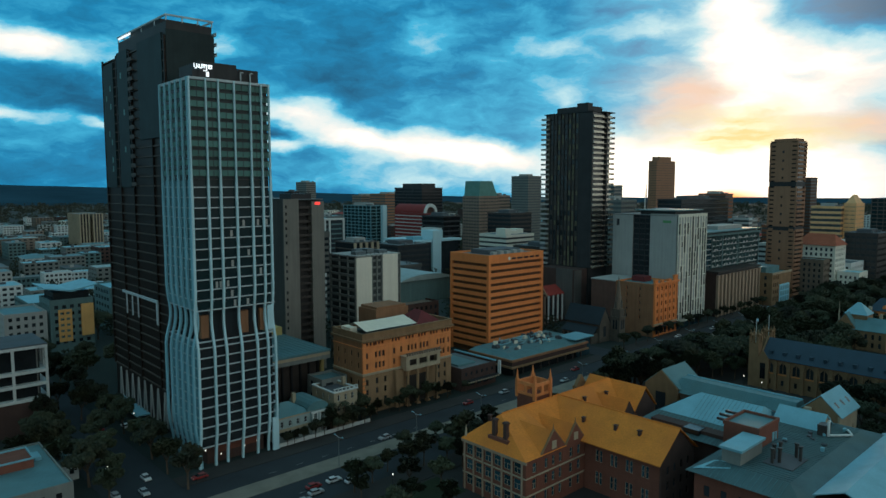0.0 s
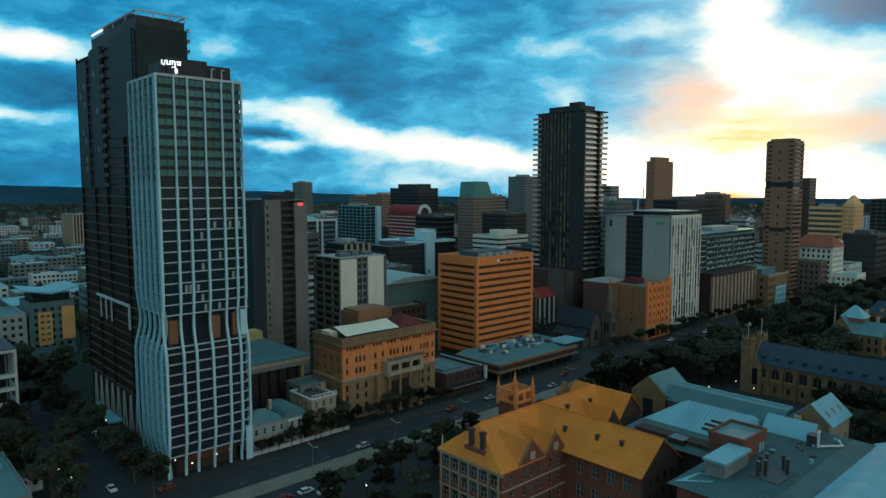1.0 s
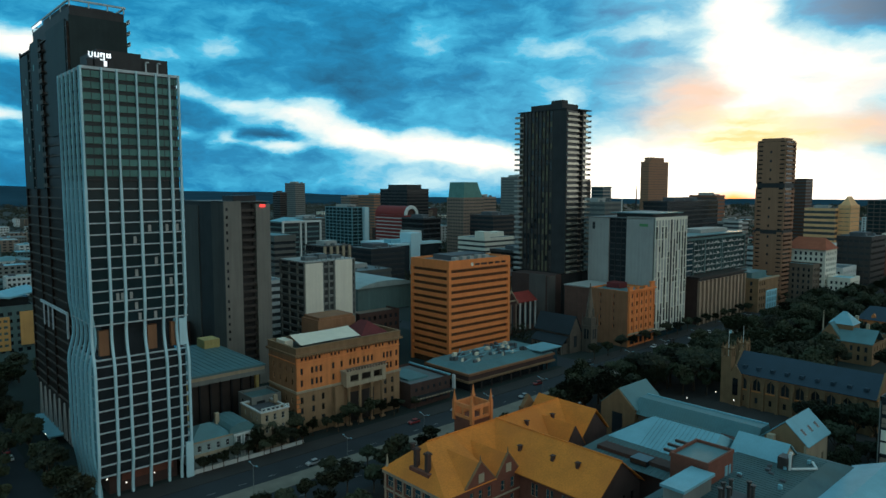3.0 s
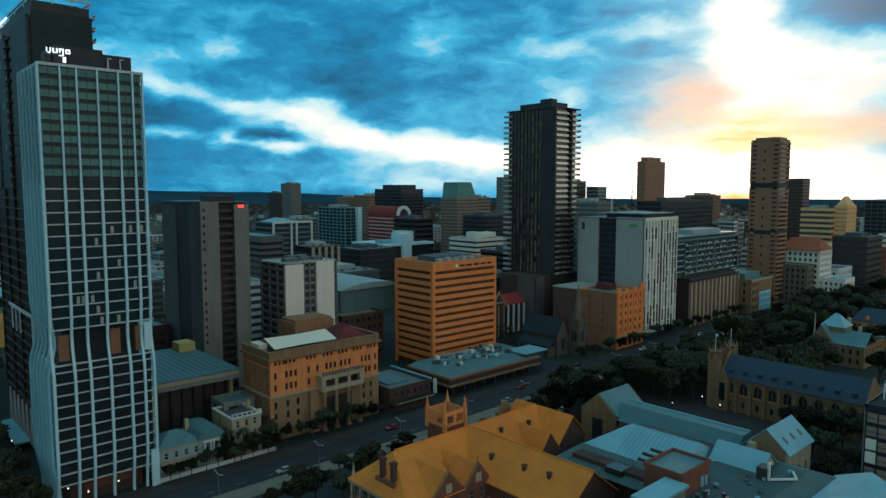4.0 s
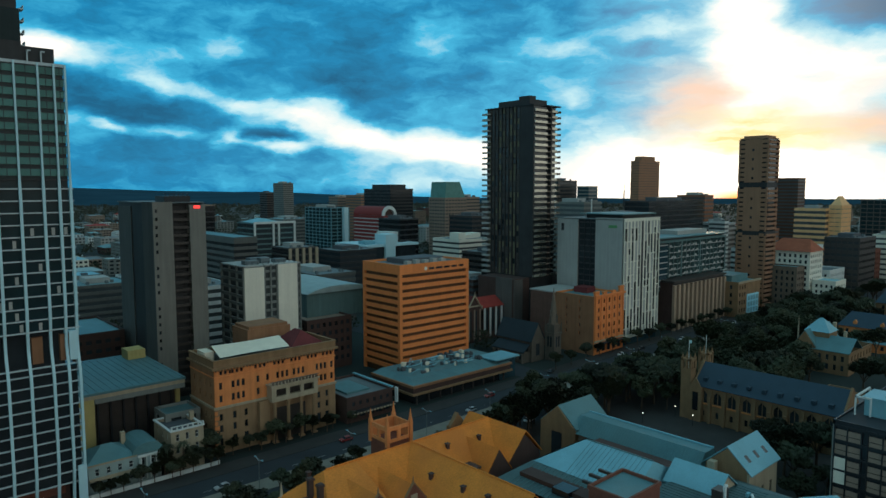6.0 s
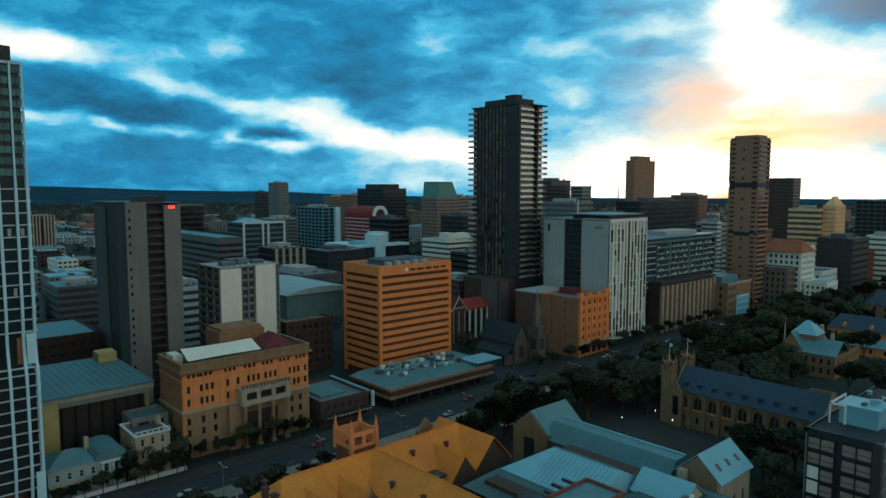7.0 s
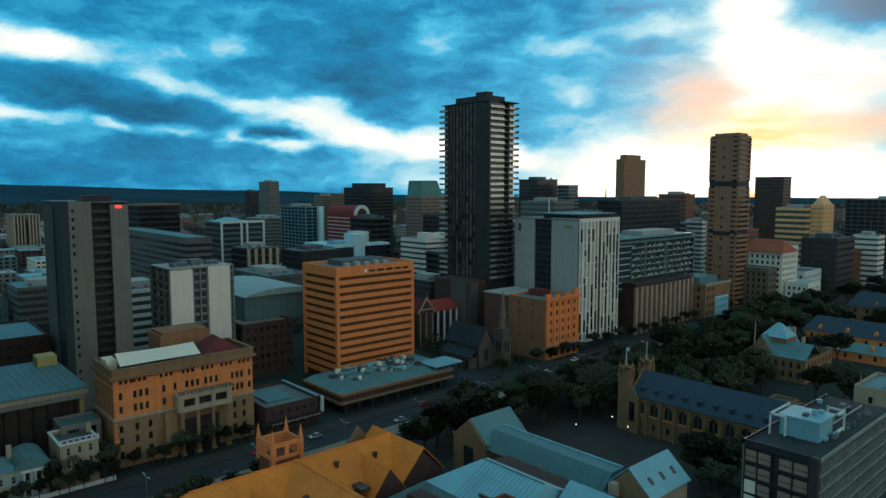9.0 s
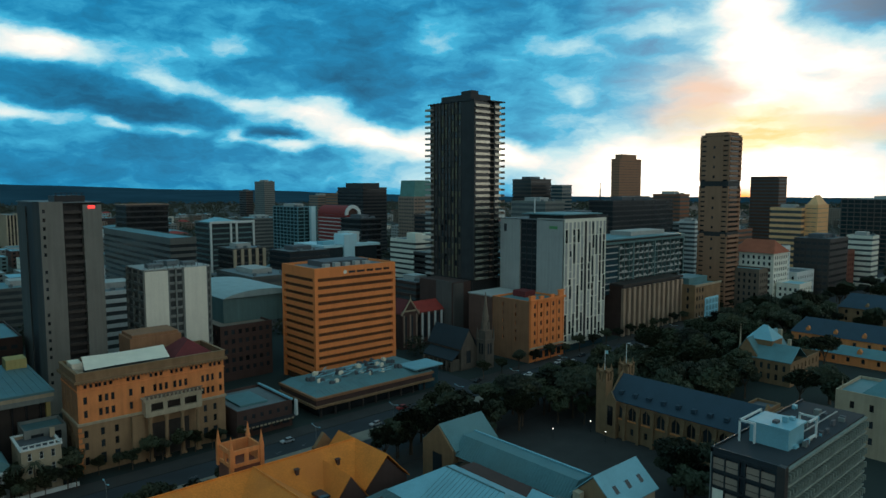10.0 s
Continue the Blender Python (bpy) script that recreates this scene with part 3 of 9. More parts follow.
def banded(name, label, x0, x1, y0, y1, z1, floors, wall, glass=None, z0=None, share=0.5, proud=0.35, roof=None, piers=0.0, pier_w=0.6, plant=True,
           top=0.0, category="building", group="", base=0.0):
    """An office block: a glazed core, a band round it at each floor, optional piers, a roof and its plant room."""
    z0 = ground_z(x0) if z0 is None else z0
    b = thing(name, x0, y0, z0, label, category, group)
    part("glazing", Geo().box(x0 + proud, x1 - proud, y0 + proud, y1 - proud, z0 - 1, z1 - 0.6), glass or (GLASS_DARK if wall in (BLACK_CLAD, BROWN_BLACK) else GLASS_FAR), b)
    h = (z1 - top - z0 - base) / floors
    me = mesh_of("floor_band", Geo().ring(x0, x1, y0, y1, 0, h * share, proud), wall)
    for i in range(floors):
        again("floor_band", me, b, (0, 0, z0 + base + h * (i + 1) - h * share))
    if top:
        part("parapet", Geo().ring(x0, x1, y0, y1, z1 - top, z1, proud), wall, b)
    if base:
        part("plinth", Geo().ring(x0, x1, y0, y1, z0 - 1, z0 + base * 0.4, proud), wall, b)
    if piers:
        g = Geo().box(0, pier_w, 0, proud * 1.3, 0, z1 - z0 + 1)
        me = mesh_of("pier", g, wall)
        n = max(2, round((x1 - x0 - pier_w) / piers))
        for i in range(n + 1):
            again("pier", me, b, (x0 + (x1 - x0 - pier_w) * i / n, y0 - 0.3 * proud, z0 - 1))
        g = Geo().box(0, proud * 1.3, 0, pier_w, 0, z1 - z0 + 1)
        me = mesh_of("pier", g, wall)
        n = max(2, round((y1 - y0 - pier_w) / piers))
        for i in range(n + 1):
            again("pier", me, b, (x0 - 0.3 * proud, y0 + proud + (y1 - y0 - pier_w - proud) * i / n, z0 - 1))
    part("roof", Geo().box(x0 + proud, x1 - proud, y0 + proud, y1 - proud, z1 - 0.6, z1 - 0.3), roof or ROOF_GREY, b)
    if plant:
        w, d = x1 - x0, y1 - y0
        part("plant_room", Geo().box(x0 + w * 0.25, x1 - w * 0.3, y0 + d * 0.3, y1 - d * 0.25, z1 - 0.3, z1 + 2.6), ROOF_DARK if wall in (BLACK_CLAD, BROWN_BLACK) else CONC_LIGHT, b)
        k = Geo()
        for i in range(4):
            ux, uy = x0 + w * random.uniform(0.1, 0.85), y0 + d * random.uniform(0.08, 0.25)
            k.box(ux, ux + random.uniform(1, 2.4), uy, uy + random.uniform(1, 2), z1 - 0.3, z1 + random.uniform(0.8, 1.6))
        part("roof_unit", k, ROOF_GREY, b)
    return b

# ---- ground, roads, distance ----
g = Geo()
xs = [-4800, -3000, -1500, -600, -200, 0, 190, 265, 340, 415, 490, 700, 1000, 2000, 3200, 4800]
ys = [-3000, -800, -200, 0, 60, 120, 190, 300, 500, 1000, 2000, 3200, 4800]
g.add([(x, y, ground_z(x) - 0.05) for y in ys for x in xs],
      [(j * len(xs) + i, j * len(xs) + i + 1, (j + 1) * len(xs) + i + 1, (j + 1) * len(xs) + i) for j in range(len(ys) - 1) for i in range(len(xs) - 1)])
ground = new("ground", mesh_of("ground", g, LAND))
tagged(ground, "flat city ground running out to the horizon", kind="structure")


def strip(name, x0, x1, y0, y1, lift, mat, label, deep=0.3):
    """A flat strip that follows the ground, with its edge as a step."""
    g = Geo()
    cuts = sorted({x0, x1, *(x for x in (190, 490) if x0 < x < x1)})
    for a, b in zip(cuts, cuts[1:]):
        za, zb = ground_z(a) + lift, ground_z(b) + lift
        g.add([(a, y0, za - deep), (b, y0, zb - deep), (b, y1, zb - deep), (a, y1, za - deep), (a, y0, za), (b, y0, zb), (b, y1, zb), (a, y1, za)],
              [(4, 5, 6, 7), (0, 1, 5, 4), (1, 2, 6, 5), (2, 3, 7, 6), (3, 0, 4, 7)])
    return tagged(new(name, mesh_of(name, g, mat)), label, kind="structure")


strip("road", -300, 900, 169.4, 180.0, 0.02, ASPHALT, "dark asphalt carriageway of the boulevard")
strip("road", -300, 900, 147.5, 162.3, 0.02, ASPHALT, "dark asphalt carriageway beside the tram strip")
strip("median", -300, 900, 162.3, 169.4, 0.14, CONCRETE_STRIP, "pale concrete tram strip between the carriageways")
strip("pavement", 68, 272, 180.0, 187.4, 0.16, PAVING, "grey paved footpath along the building fronts")
strip("pavement", 286, 900, 180.0, 187.4, 0.16, PAVING, "grey paved footpath along the building fronts")
strip("pavement", -300, 50, 180.0, 187.4, 0.16, PAVING, "grey paved footpath along the building fronts")
strip("pavement", -300, 900, 139.0, 147.5, 0.16, PAVING, "grey paved footpath on the garden side")
strip("road", 50, 68, 180.0, 900, 0.03, ASPHALT, "narrow asphalt side street under trees")
strip("road", 272, 286, 180.0, 900, 0.03, ASPHALT, "asphalt cross street")
strip("lawn", 190, 204.9, 118, 139, 0.1, LAWN, "dark green lawn in front of the hall")
strip("lawn", 300, 900, 122, 139, 0.1, LAWN, "dark green garden lawn along the boulevard")
strip("plaza", 205, 300, 60, 139, 0.08, PAVING, "grey paved campus forecourt between the halls")
strip("pavement", 90, 205, 40, 139, 0.06, PAVING, "grey paved campus ground round the brick building")
strip("lawn", 100, 124, 126, 138, 0.1, LAWN, "dark lawn beside the brick building")

# lane marks
me = mesh_of("lane_mark", Geo().box(0, 2.4, 0, 0.12, 0, 0.012), CONC_LIGHT)
for y in (172.4, 155.4):
    road_ob = bpy.data.objects["road"] if y > 160 else bpy.data.objects["road.001"]
    for i in range(24):
        x = 90 + i * 9.0
        again("lane_mark", me, road_ob, (x, y, ground_z(x) + 0.025))

# low hills on the horizon
g = Geo()
n = 90
ring0, ring1, ring2 = [], [], []
for i in range(n + 1):
    a = radians(-35 + 160 * i / n)
    rise = 16 + 86 * min(max((i / n - 0.5) / 0.24, 0.0), 1.0) + 9 * noise.noise((i * 0.23, 2, 0)) + 4 * noise.noise((i * 0.9, 5, 0))
    for lst, r, z in ((ring0, 3300, 0), (ring1, 4100, rise * 0.72), (ring2, 4650, rise)):
        lst.append((r * math.cos(a), r * math.sin(a), z))
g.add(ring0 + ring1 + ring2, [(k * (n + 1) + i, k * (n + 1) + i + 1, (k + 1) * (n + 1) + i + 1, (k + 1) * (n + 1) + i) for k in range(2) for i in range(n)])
tagged(new("hills_backdrop", mesh_of("hills_backdrop", g, HAZE_HILL)), "low wooded hills, distance haze in their blue colour", kind="structure")

# ---- white finned tower on the corner ----
def fin_out(z):
    """How far the fins stand off the wall: pinched at the sky terrace, bulging below it, drawn in at the foot."""
    def ease(t):
        t = min(max(t, 0.0), 1.0)
        return t * t * (3 - 2 * t)
    o = 0.95 - 0.85 * ease((52.0 - z) / 8.0)
    o += 1.7 * ease((43.0 - z) / 9.0)
    return o - 1.5 * ease((13.0 - z) / 12.0)


def finned_tower():
    x0, x1, y0, y1, top = 77.4, 100.6, 188.4, 209.6, 112.0
    b = thing("finned_tower", x0, y0, 0, "tall slim white-finned tower with dark glazed floors and a waist", "tower")
    part("glazing", Geo().box(x0, x1, y0, y1, 6, 37), GLASS_DARK, b, "dark recessed glazing")
    part("glazing", Geo().box(x0 + 2.2, x1 - 2.2, y0 + 2.2, y1 - 2.2, 37, 46.5), GLASS_DARK, b, "dark set-back terrace glazing")
    part("glazing", Geo().box(x0, x1, y0, y1, 46.5, 84), GLASS_TEAL, b, "dark teal recessed glazing")
    part("lobby_wall", Geo().box(x0 + 2.5, x1 - 2.5, y0 + 2.5, y1 - 2, -1, 6), BRICK_DARK, b, "dark ground-floor lobby wall")
    part("core", Geo().box(x0, x1, y0, y1, 84, top - 0.8), GLASS_TEAL, b)
    # columns of the sky terrace, the niche's orange light put into their colour
    for u in (x0 + 1.2, x0 + 13.5, x1 - 3.4):
        part("terrace_wall", Geo().box(u, u + 2.4, y0 + 0.9, y0 + 2.2, 38.3, 45), BROWN_STONE, b, "terrace wall, orange-brown from the niche light")
    # thin pale floor edges below, glazed panels above
    edge = mesh_of("floor_edge", Geo().ring(x0 - 0.25, x1 + 1.1, y0 - 0.45, y1 + 0.5, 0, 0.3, 0.7), SLAB_EDGE)
    for i in range(11):
        again("floor_edge", edge, b, (0, 0, 6.0 + 2.95 * i))
    for i in range(13):
        again("floor_edge", edge, b, (0, 0, 46.5 + 2.95 * i))
    again("floor_edge", edge, b, (0, 0, 37.3))
    # teal infill between the side fins
    for za, zc in ((6.4, 37.2), (46.8, 84.0)):
        part("side_infill", Geo().box(x0 - 0.2, x0 - 0.02, y0 + 0.6, y1 - 0.6, za, zc), TEAL_PANEL, b, "teal infill behind the side fins")
    nz = 10
    xs_f = [76.7, 81.5, 85.2, 90.0, 95.0, 98.5, 101.0]
    fh = (top - 84.5) / nz
    for j in range(nz):
        z = 84.5 + fh * j
        for i, (a, c) in enumerate(zip(xs_f, xs_f[1:])):
            key = ("fw", i)
            if key not in PANES:
                PANES[key] = (mesh_of("window", Geo().box(0.3, c - a - 0.3, 0, 0.35, 0.75, fh - 0.15), GLASS_GREEN),
                              mesh_of("mullion", Geo().box((c - a) * 0.48, (c - a) * 0.48 + 0.16, -0.06, 0.02, 0.75, fh - 0.15), DARK_METAL))
            again("window", PANES[key][0], b, (a, y0 - 0.35, z))
            again("mullion", PANES[key][1], b, (a, y0 - 0.35, z))
        for i in range(5):
            if ("sw", i) not in PANES:
                PANES[("sw", i)] = (mesh_of("window", Geo().box(0, 0.35, 0.3, 4.0, 1.05, fh - 0.1), GLASS_GREEN), None)
            again("window", PANES[("sw", i)][0], b, (x0 - 0.35, y0 + 4.24 * i, z))
    ledge = mesh_of("ledge", Geo().ring(x0 - 0.45, x1 + 0.45, y0 - 0.45, y1 + 0.2, 0, 0.22, 0.5), DARK_METAL)
    for j in range(nz + 1):
        again("ledge", ledge, b, (0, 0, 84.2 + fh * j))
    # the waving fins
    zs = [0, 2, 4, 6, 8, 10, 13, 20, 30, 34, 36, 38, 40, 42, 43.5, 45, 47, 49, 52, 70, 82, 86, 112.6]

    def fin(face, u, w=0.62, deep=0.75):
        g = Geo()
        pts = []
        full = w
        for z in zs:
            o = fin_out(z)
            w = full * (0.68 if z > 84 else 1.0)
            q = [(u - w / 2, y0 - o), (u + w / 2, y0 - o), (u + w / 2, y0 - o + deep), (u - w / 2, y0 - o + deep)] if face == "y" else \
                [(x0 - o, u - w / 2), (x0 - o + deep, u - w / 2), (x0 - o + deep, u + w / 2), (x0 - o, u + w / 2)]
            pts += [(*p, z) for p in q]
        n = len(zs)
        g.add(pts, [(4 * k + i, 4 * k + (i + 1) % 4, 4 * k + 4 + (i + 1) % 4, 4 * k + 4 + i) for k in range(n - 1) for i in range(4)] + [(3, 2, 1, 0), tuple(range(4 * n - 4, 4 * n))])
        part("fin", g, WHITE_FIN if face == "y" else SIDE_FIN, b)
    for u in xs_f:
        fin("y", u)
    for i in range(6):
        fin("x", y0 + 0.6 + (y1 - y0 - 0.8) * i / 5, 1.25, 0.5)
    # pale blinds in a few of the windows
    blind = mesh_of("blind", Geo().box(0, 0.75, 0, 0.06, 0.35, 2.2), CONC_LIGHT)
    for x, k in ((83.0, 2), (86.4, 2), (84.2, 2), (88.0, 4), (87.6, 1), (87.9, 7), (96.4, 8), (91.8, 8), (99.2, 8), (97.0, 3), (88.4, 0), (92.5, 0), (93.2, 5)):
        again("blind", blind, b, (x, y0 - 0.1, 46.6 + 2.95 * k))
    # blade sign and canopy at the foot
    part("blade_wall", Geo().box(x1 - 1.2, x1 + 0.8, y0 - 1.6, y0 - 0.9, 0, 10.5), WHITE_FIN, b, "pale blade wall by the entrance")
    part("terrace_blade", Geo().box(x1 - 1.6, x1 + 0.2, y0 - 0.8, y0 - 0.2, 38.5, 46), WHITE_FIN, b)
    # crown
    part("parapet", Geo().ring(x0 - 0.6, x1 + 0.6, y0 - 0.6, y1, top, top + 0.7, 0.5), SLAB_EDGE, b)
    part("roof", Geo().box(x0, x1, y0, y1, top - 0.8, top - 0.3), ROOF_DARK, b)
    part("plant_room", Geo().box(81.5, 92.5, 191, 206, top - 0.3, 117.7), BLACK_CLAD, b, "black rooftop plant screen")
    part("plant_room", Geo().box(92.5, 99.6, 191.4, 205, top - 0.3, 116.8), BLACK_CLAD, b, "black rooftop plant screen")
    for x in (93.4, 96.4):
        part("mast", Geo().box(x, x + 0.3, 190.4, 190.7, top, 115.9).box(x, x + 1.0, 190.4, 190.7, 115.6, 115.9), SLAB_EDGE, b)
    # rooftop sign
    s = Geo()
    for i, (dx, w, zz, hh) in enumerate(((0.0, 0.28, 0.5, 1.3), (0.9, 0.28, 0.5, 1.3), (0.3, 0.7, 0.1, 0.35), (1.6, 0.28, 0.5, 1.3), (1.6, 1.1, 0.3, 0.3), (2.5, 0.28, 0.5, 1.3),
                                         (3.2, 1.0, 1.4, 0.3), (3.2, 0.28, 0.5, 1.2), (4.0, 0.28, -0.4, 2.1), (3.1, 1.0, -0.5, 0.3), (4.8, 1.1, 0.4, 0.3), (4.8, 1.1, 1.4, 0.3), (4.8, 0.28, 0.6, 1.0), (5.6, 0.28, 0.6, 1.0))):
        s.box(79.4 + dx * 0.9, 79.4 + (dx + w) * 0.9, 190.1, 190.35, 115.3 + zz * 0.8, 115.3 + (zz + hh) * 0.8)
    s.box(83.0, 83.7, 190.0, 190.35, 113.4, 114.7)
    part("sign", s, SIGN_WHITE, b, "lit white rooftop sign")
    part("sign_frame", Geo().box(79.0, 85.4, 190.4, 190.6, 112, 115.0).box(80.5, 80.8, 190.4, 191, 112, 116.4).box(84, 84.3, 190.4, 191, 112, 116.4), DARK_METAL, b)
    # lights in the lobby
    k = Geo()
    for u, z in ((79.2, 4.2), (84.0, 1.9), (91.5, 2.6), (95.5, 3.2)):
        k.box(u, u + 0.32, y0 + 2.2, y0 + 2.45, z, z + 0.32)
    part("lobby_light", k, LAMP_WHITE, b, "small warm lobby lights")
    # the lobby's warm glow, painted as a red-brown sheet
    part("lobby_glow", Geo().box(83.2, 97, y0 + 2.3, y0 + 2.45, 2.8, 5.6), BRICK_RED, b, "red-brown sheet coloured as lobby glow")


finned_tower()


# ---- dark tower behind it ----
def dark_tower():
    x0, x1, y0, y1 = 81.0, 97.0, 216.0, 279.0
    b = thing("dark_tower", x0, y0, 0, "dark bronze tower with thin floor lines and a stepped crown", "tower")
    part("glazing", Geo().box(x0 + 0.5, x1 - 0.5, y0 + 0.5, y1 - 0.5, -1, 128.5), BRONZE_GLASS, b)
    h = 3.25
    band = mesh_of("floor_band", Geo().ring(x0, x1, y0, y1, 0, 0.42, 0.5), BRONZE_LINE)
    for i in range(36):
        again("floor_band", band, b, (0, 0, 14.0 + h * i))
    pier = mesh_of("pier", Geo().box(0, 0.6, 0, 0.7, 0, 115), BRONZE_GLASS)
    for y in (y0, 229, 248, 262, 277.8):
        again("pier", pier, b, (x0 - 0.12, y, 14))
    part("side_wall", Geo().box(x0 - 0.2, x0 + 0.7, 250.0, 261.0, 82, 129.5), DARK_TEAL, b)
    part("side_wall", Geo().box(x0 + 0.6, x1 + 0.1, y0 - 0.15, y0 + 0.6, 82, 131), DARK_TEAL, b)
    part("side_wall", Geo().box(x0 - 0.15, x0 + 0.55, 266.0, 277.0, 82, 127.0), DARK_TEAL, b)
    part("side_wall", Geo().box(x0 - 0.15, x0 + 0.55, 218.0, 240.0, 98, 130.0), DARK_TEAL, b)
    pale = mesh_of("window", Geo().box(x0 - 0.25, x0 - 0.16, 0, 1.3, 0.6, 2.6), GLASS_GREEN)
    for i, y in ((1, 268.5), (2, 268.5), (4, 268.5), (5, 271.0), (8, 268.5), (9, 273.0), (10, 268.5), (3, 254.0), (7, 254.0), (11, 256.5)):
        again("window", pale, b, (0, y, 84.0 + h * i))
    bal = mesh_of("balcony", Geo().box(0, 1.1, 0, 4.5, 0, 0.3).box(0, 0.15, 0, 4.5, 0.3, 1.2), BRONZE_LINE)
    for i in range(14):
        again("balcony", bal, b, (x0 - 1.0, 243.0, 82.5 + h * i))
    balr = mesh_of("balcony", Geo().box(0, 1.3, 0, 3, 0, 0.3).box(1.15, 1.3, 0, 3, 0.3, 1.2), SLAB_EDGE)
    for i in range(13):
        again("balcony", balr, b, (x1, y0 + 0.5, 92 + h * i))
    # crown: two stepped boxes with an open frame
    part("crown", Geo().box(x0 + 1.0, x1 - 0.4, y0 + 0.4, 262.0, 128.5, 133.5), BLACK_CLAD, b, "black stepped crown")
    part("crown", Geo().box(x0 + 2, x1 - 1, 224, 252.0, 133.5, 135.6), BLACK_CLAD, b, "black stepped crown")
    part("crown_frame", Geo().ring(x0 + 0.8, x1 + 0.2, y0 + 0.2, 262.4, 135.0, 135.5, 0.4), SLAB_EDGE, b, "thin pale crown rail")
    posts = Geo()
    for y in (y0 + 0.3, 226, 238, 250, 261.6):
        posts.box(x0 + 0.9, x0 + 1.2, y, y + 0.3, 133.5, 135.1)
    for x in (x0 + 6, x1 - 5, x1 - 0.5):
        posts.box(x, x + 0.3, y0 + 0.3, y0 + 0.6, 133.5, 135.1)
    part("crown_post", posts, SLAB_EDGE, b)
    part("crown_light", Geo().box(x0 + 0.5, x0 + 0.8, 248, 260, 134.2, 134.8), SIGN_WHITE, b, "pale strip along the crown")
    # thin pale frame and slanted columns of the podium
    fr = Geo().box(x0 - 0.6, x0 - 0.1, 229, 264, 43.4, 44.3).box(x0 - 0.6, x0 - 0.1, 229, 230, 36, 43.4)
    for y in (248, 254, 260):
        fr.box(x0 - 0.5, x0 - 0.1, y, y + 0.4, 36, 43.4)
    part("terrace_frame", fr, SLAB_EDGE, b, "thin grey terrace frame")
    col = Geo()
    for i in range(9):
        y = 218 + i * 6.4
        for s in (-1.6, 1.6):
            col.bar((x0 - 0.7, y, 14), (x0 - 0.7, y + s, 2.0), 0.35, 4)
    part("column", col, CONC_LIGHT, b, "slanting pale podium columns")
    part("canopy", Geo().box(x0 - 5.0, x0 - 0.3, 240, 268, 2.6, 3.1), ROOF_PALE, b, "pale street canopy")
    part("canopy_post", Geo().box(x0 - 4.9, x0 - 4.6, 240.5, 240.8, -0.2, 2.6).box(x0 - 4.9, x0 - 4.6, 267, 267.3, -0.2, 2.6), DARK_METAL, b)


dark_tower()


# ---- grey slab tower with a red sign ----
def grey_slab():
    x0, x1, y0, y1, z1 = 145.0, 165.2, 259.0, 301.0, 77.0
    b = thing("slab_tower", x0, y0, 0, "grey concrete slab tower with a dark balcony slot", "tower")
    holes = []
    for i in range(21):
        if i not in (2, 9, 14):
            z = round(11 + 3.1 * i, 2)
            holes.append((x0 + 0.8, x0 + 1.7, z, round(z + 1.3, 2)))
    part("panel", Geo().wall("y", y0, x0, 152.4, -1, z1, holes, 0.6), SLAB_CONC, b)
    windows(b, "y", y0, holes, GLASS_DARK)
    part("panel", Geo().box(158.9, x1, y0, y0 + 0.6, -1, z1 - 1.2), SLAB_CONC, b)
    part("core", Geo().box(x0 + 0.6, x1, y0 + 3.0, y1, -1, z1 - 0.5), BLACK_CLAD, b)
    part("return_wall", Geo().box(151.8, 152.4, y0 + 0.6, y0 + 3.0, -1, z1).box(158.9, 159.5, y0 + 0.6, y0 + 3.0, -1, z1 - 1.2), SLAB_CONC, b)
    bal = mesh_of("balcony", Geo().box(152.4, 158.9, y0 + 0.9, y0 + 3.0, 0, 0.25).box(152.4, 158.9, y0 + 0.9, y0 + 1.0, 0.25, 1.1), BROWN_BLACK)
    for i in range(24):
        again("balcony", bal, b, (0, 0, 2.5 + 3.05 * i))
    # side wall in three leaves, the middle one set back and windowed
    part("panel", Geo().box(x0, x0 + 0.6, y0 + 0.6, 271.0, -1, z1), SLAB_SIDE, b)
    sh = grid(272.0, 284.0, 3, 75, 2, 23, 1.6, 1.5)
    part("panel", Geo().wall("x", x0 + 1.6, 271.0, 285.0, -1, z1 - 2, sh, 0.4), SLAB_SIDE, b)
    windows(b, "x", x0 + 1.6, sh, GLASS_DARK, depth=0.25)
    part("panel", Geo().box(x0 + 0.2, x0 + 0.8, 285.0, y1, -1, z1 - 2.0), SLAB_SIDE, b)
    part("roof", Geo().box(x0, x1, y0 + 0.6, y1, z1 - 0.5, z1 - 0.1), ROOF_GREY, b)
    part("plant_room", Geo().box(150.5, 160.5, 262, 272, z1 - 0.1, z1 + 2.2), DARK_METAL, b)
    k = Geo()
    for i in range(6):
        k.box(151 + i * 1.7, 151.2 + i * 1.7, 262.2, 262.4, z1 + 2.2, z1 + 3.1)
    k.box(150.5, 160.5, 262.2, 262.4, z1 + 3.0, z1 + 3.15)
    part("roof_rail", k, DARK_METAL, b)
    part("sign", Geo().box(160.6, 163.0, y0 - 0.25, y0 - 0.02, 74.4, 75.5), SIGN_RED, b, "small lit red sign")


grey_slab()


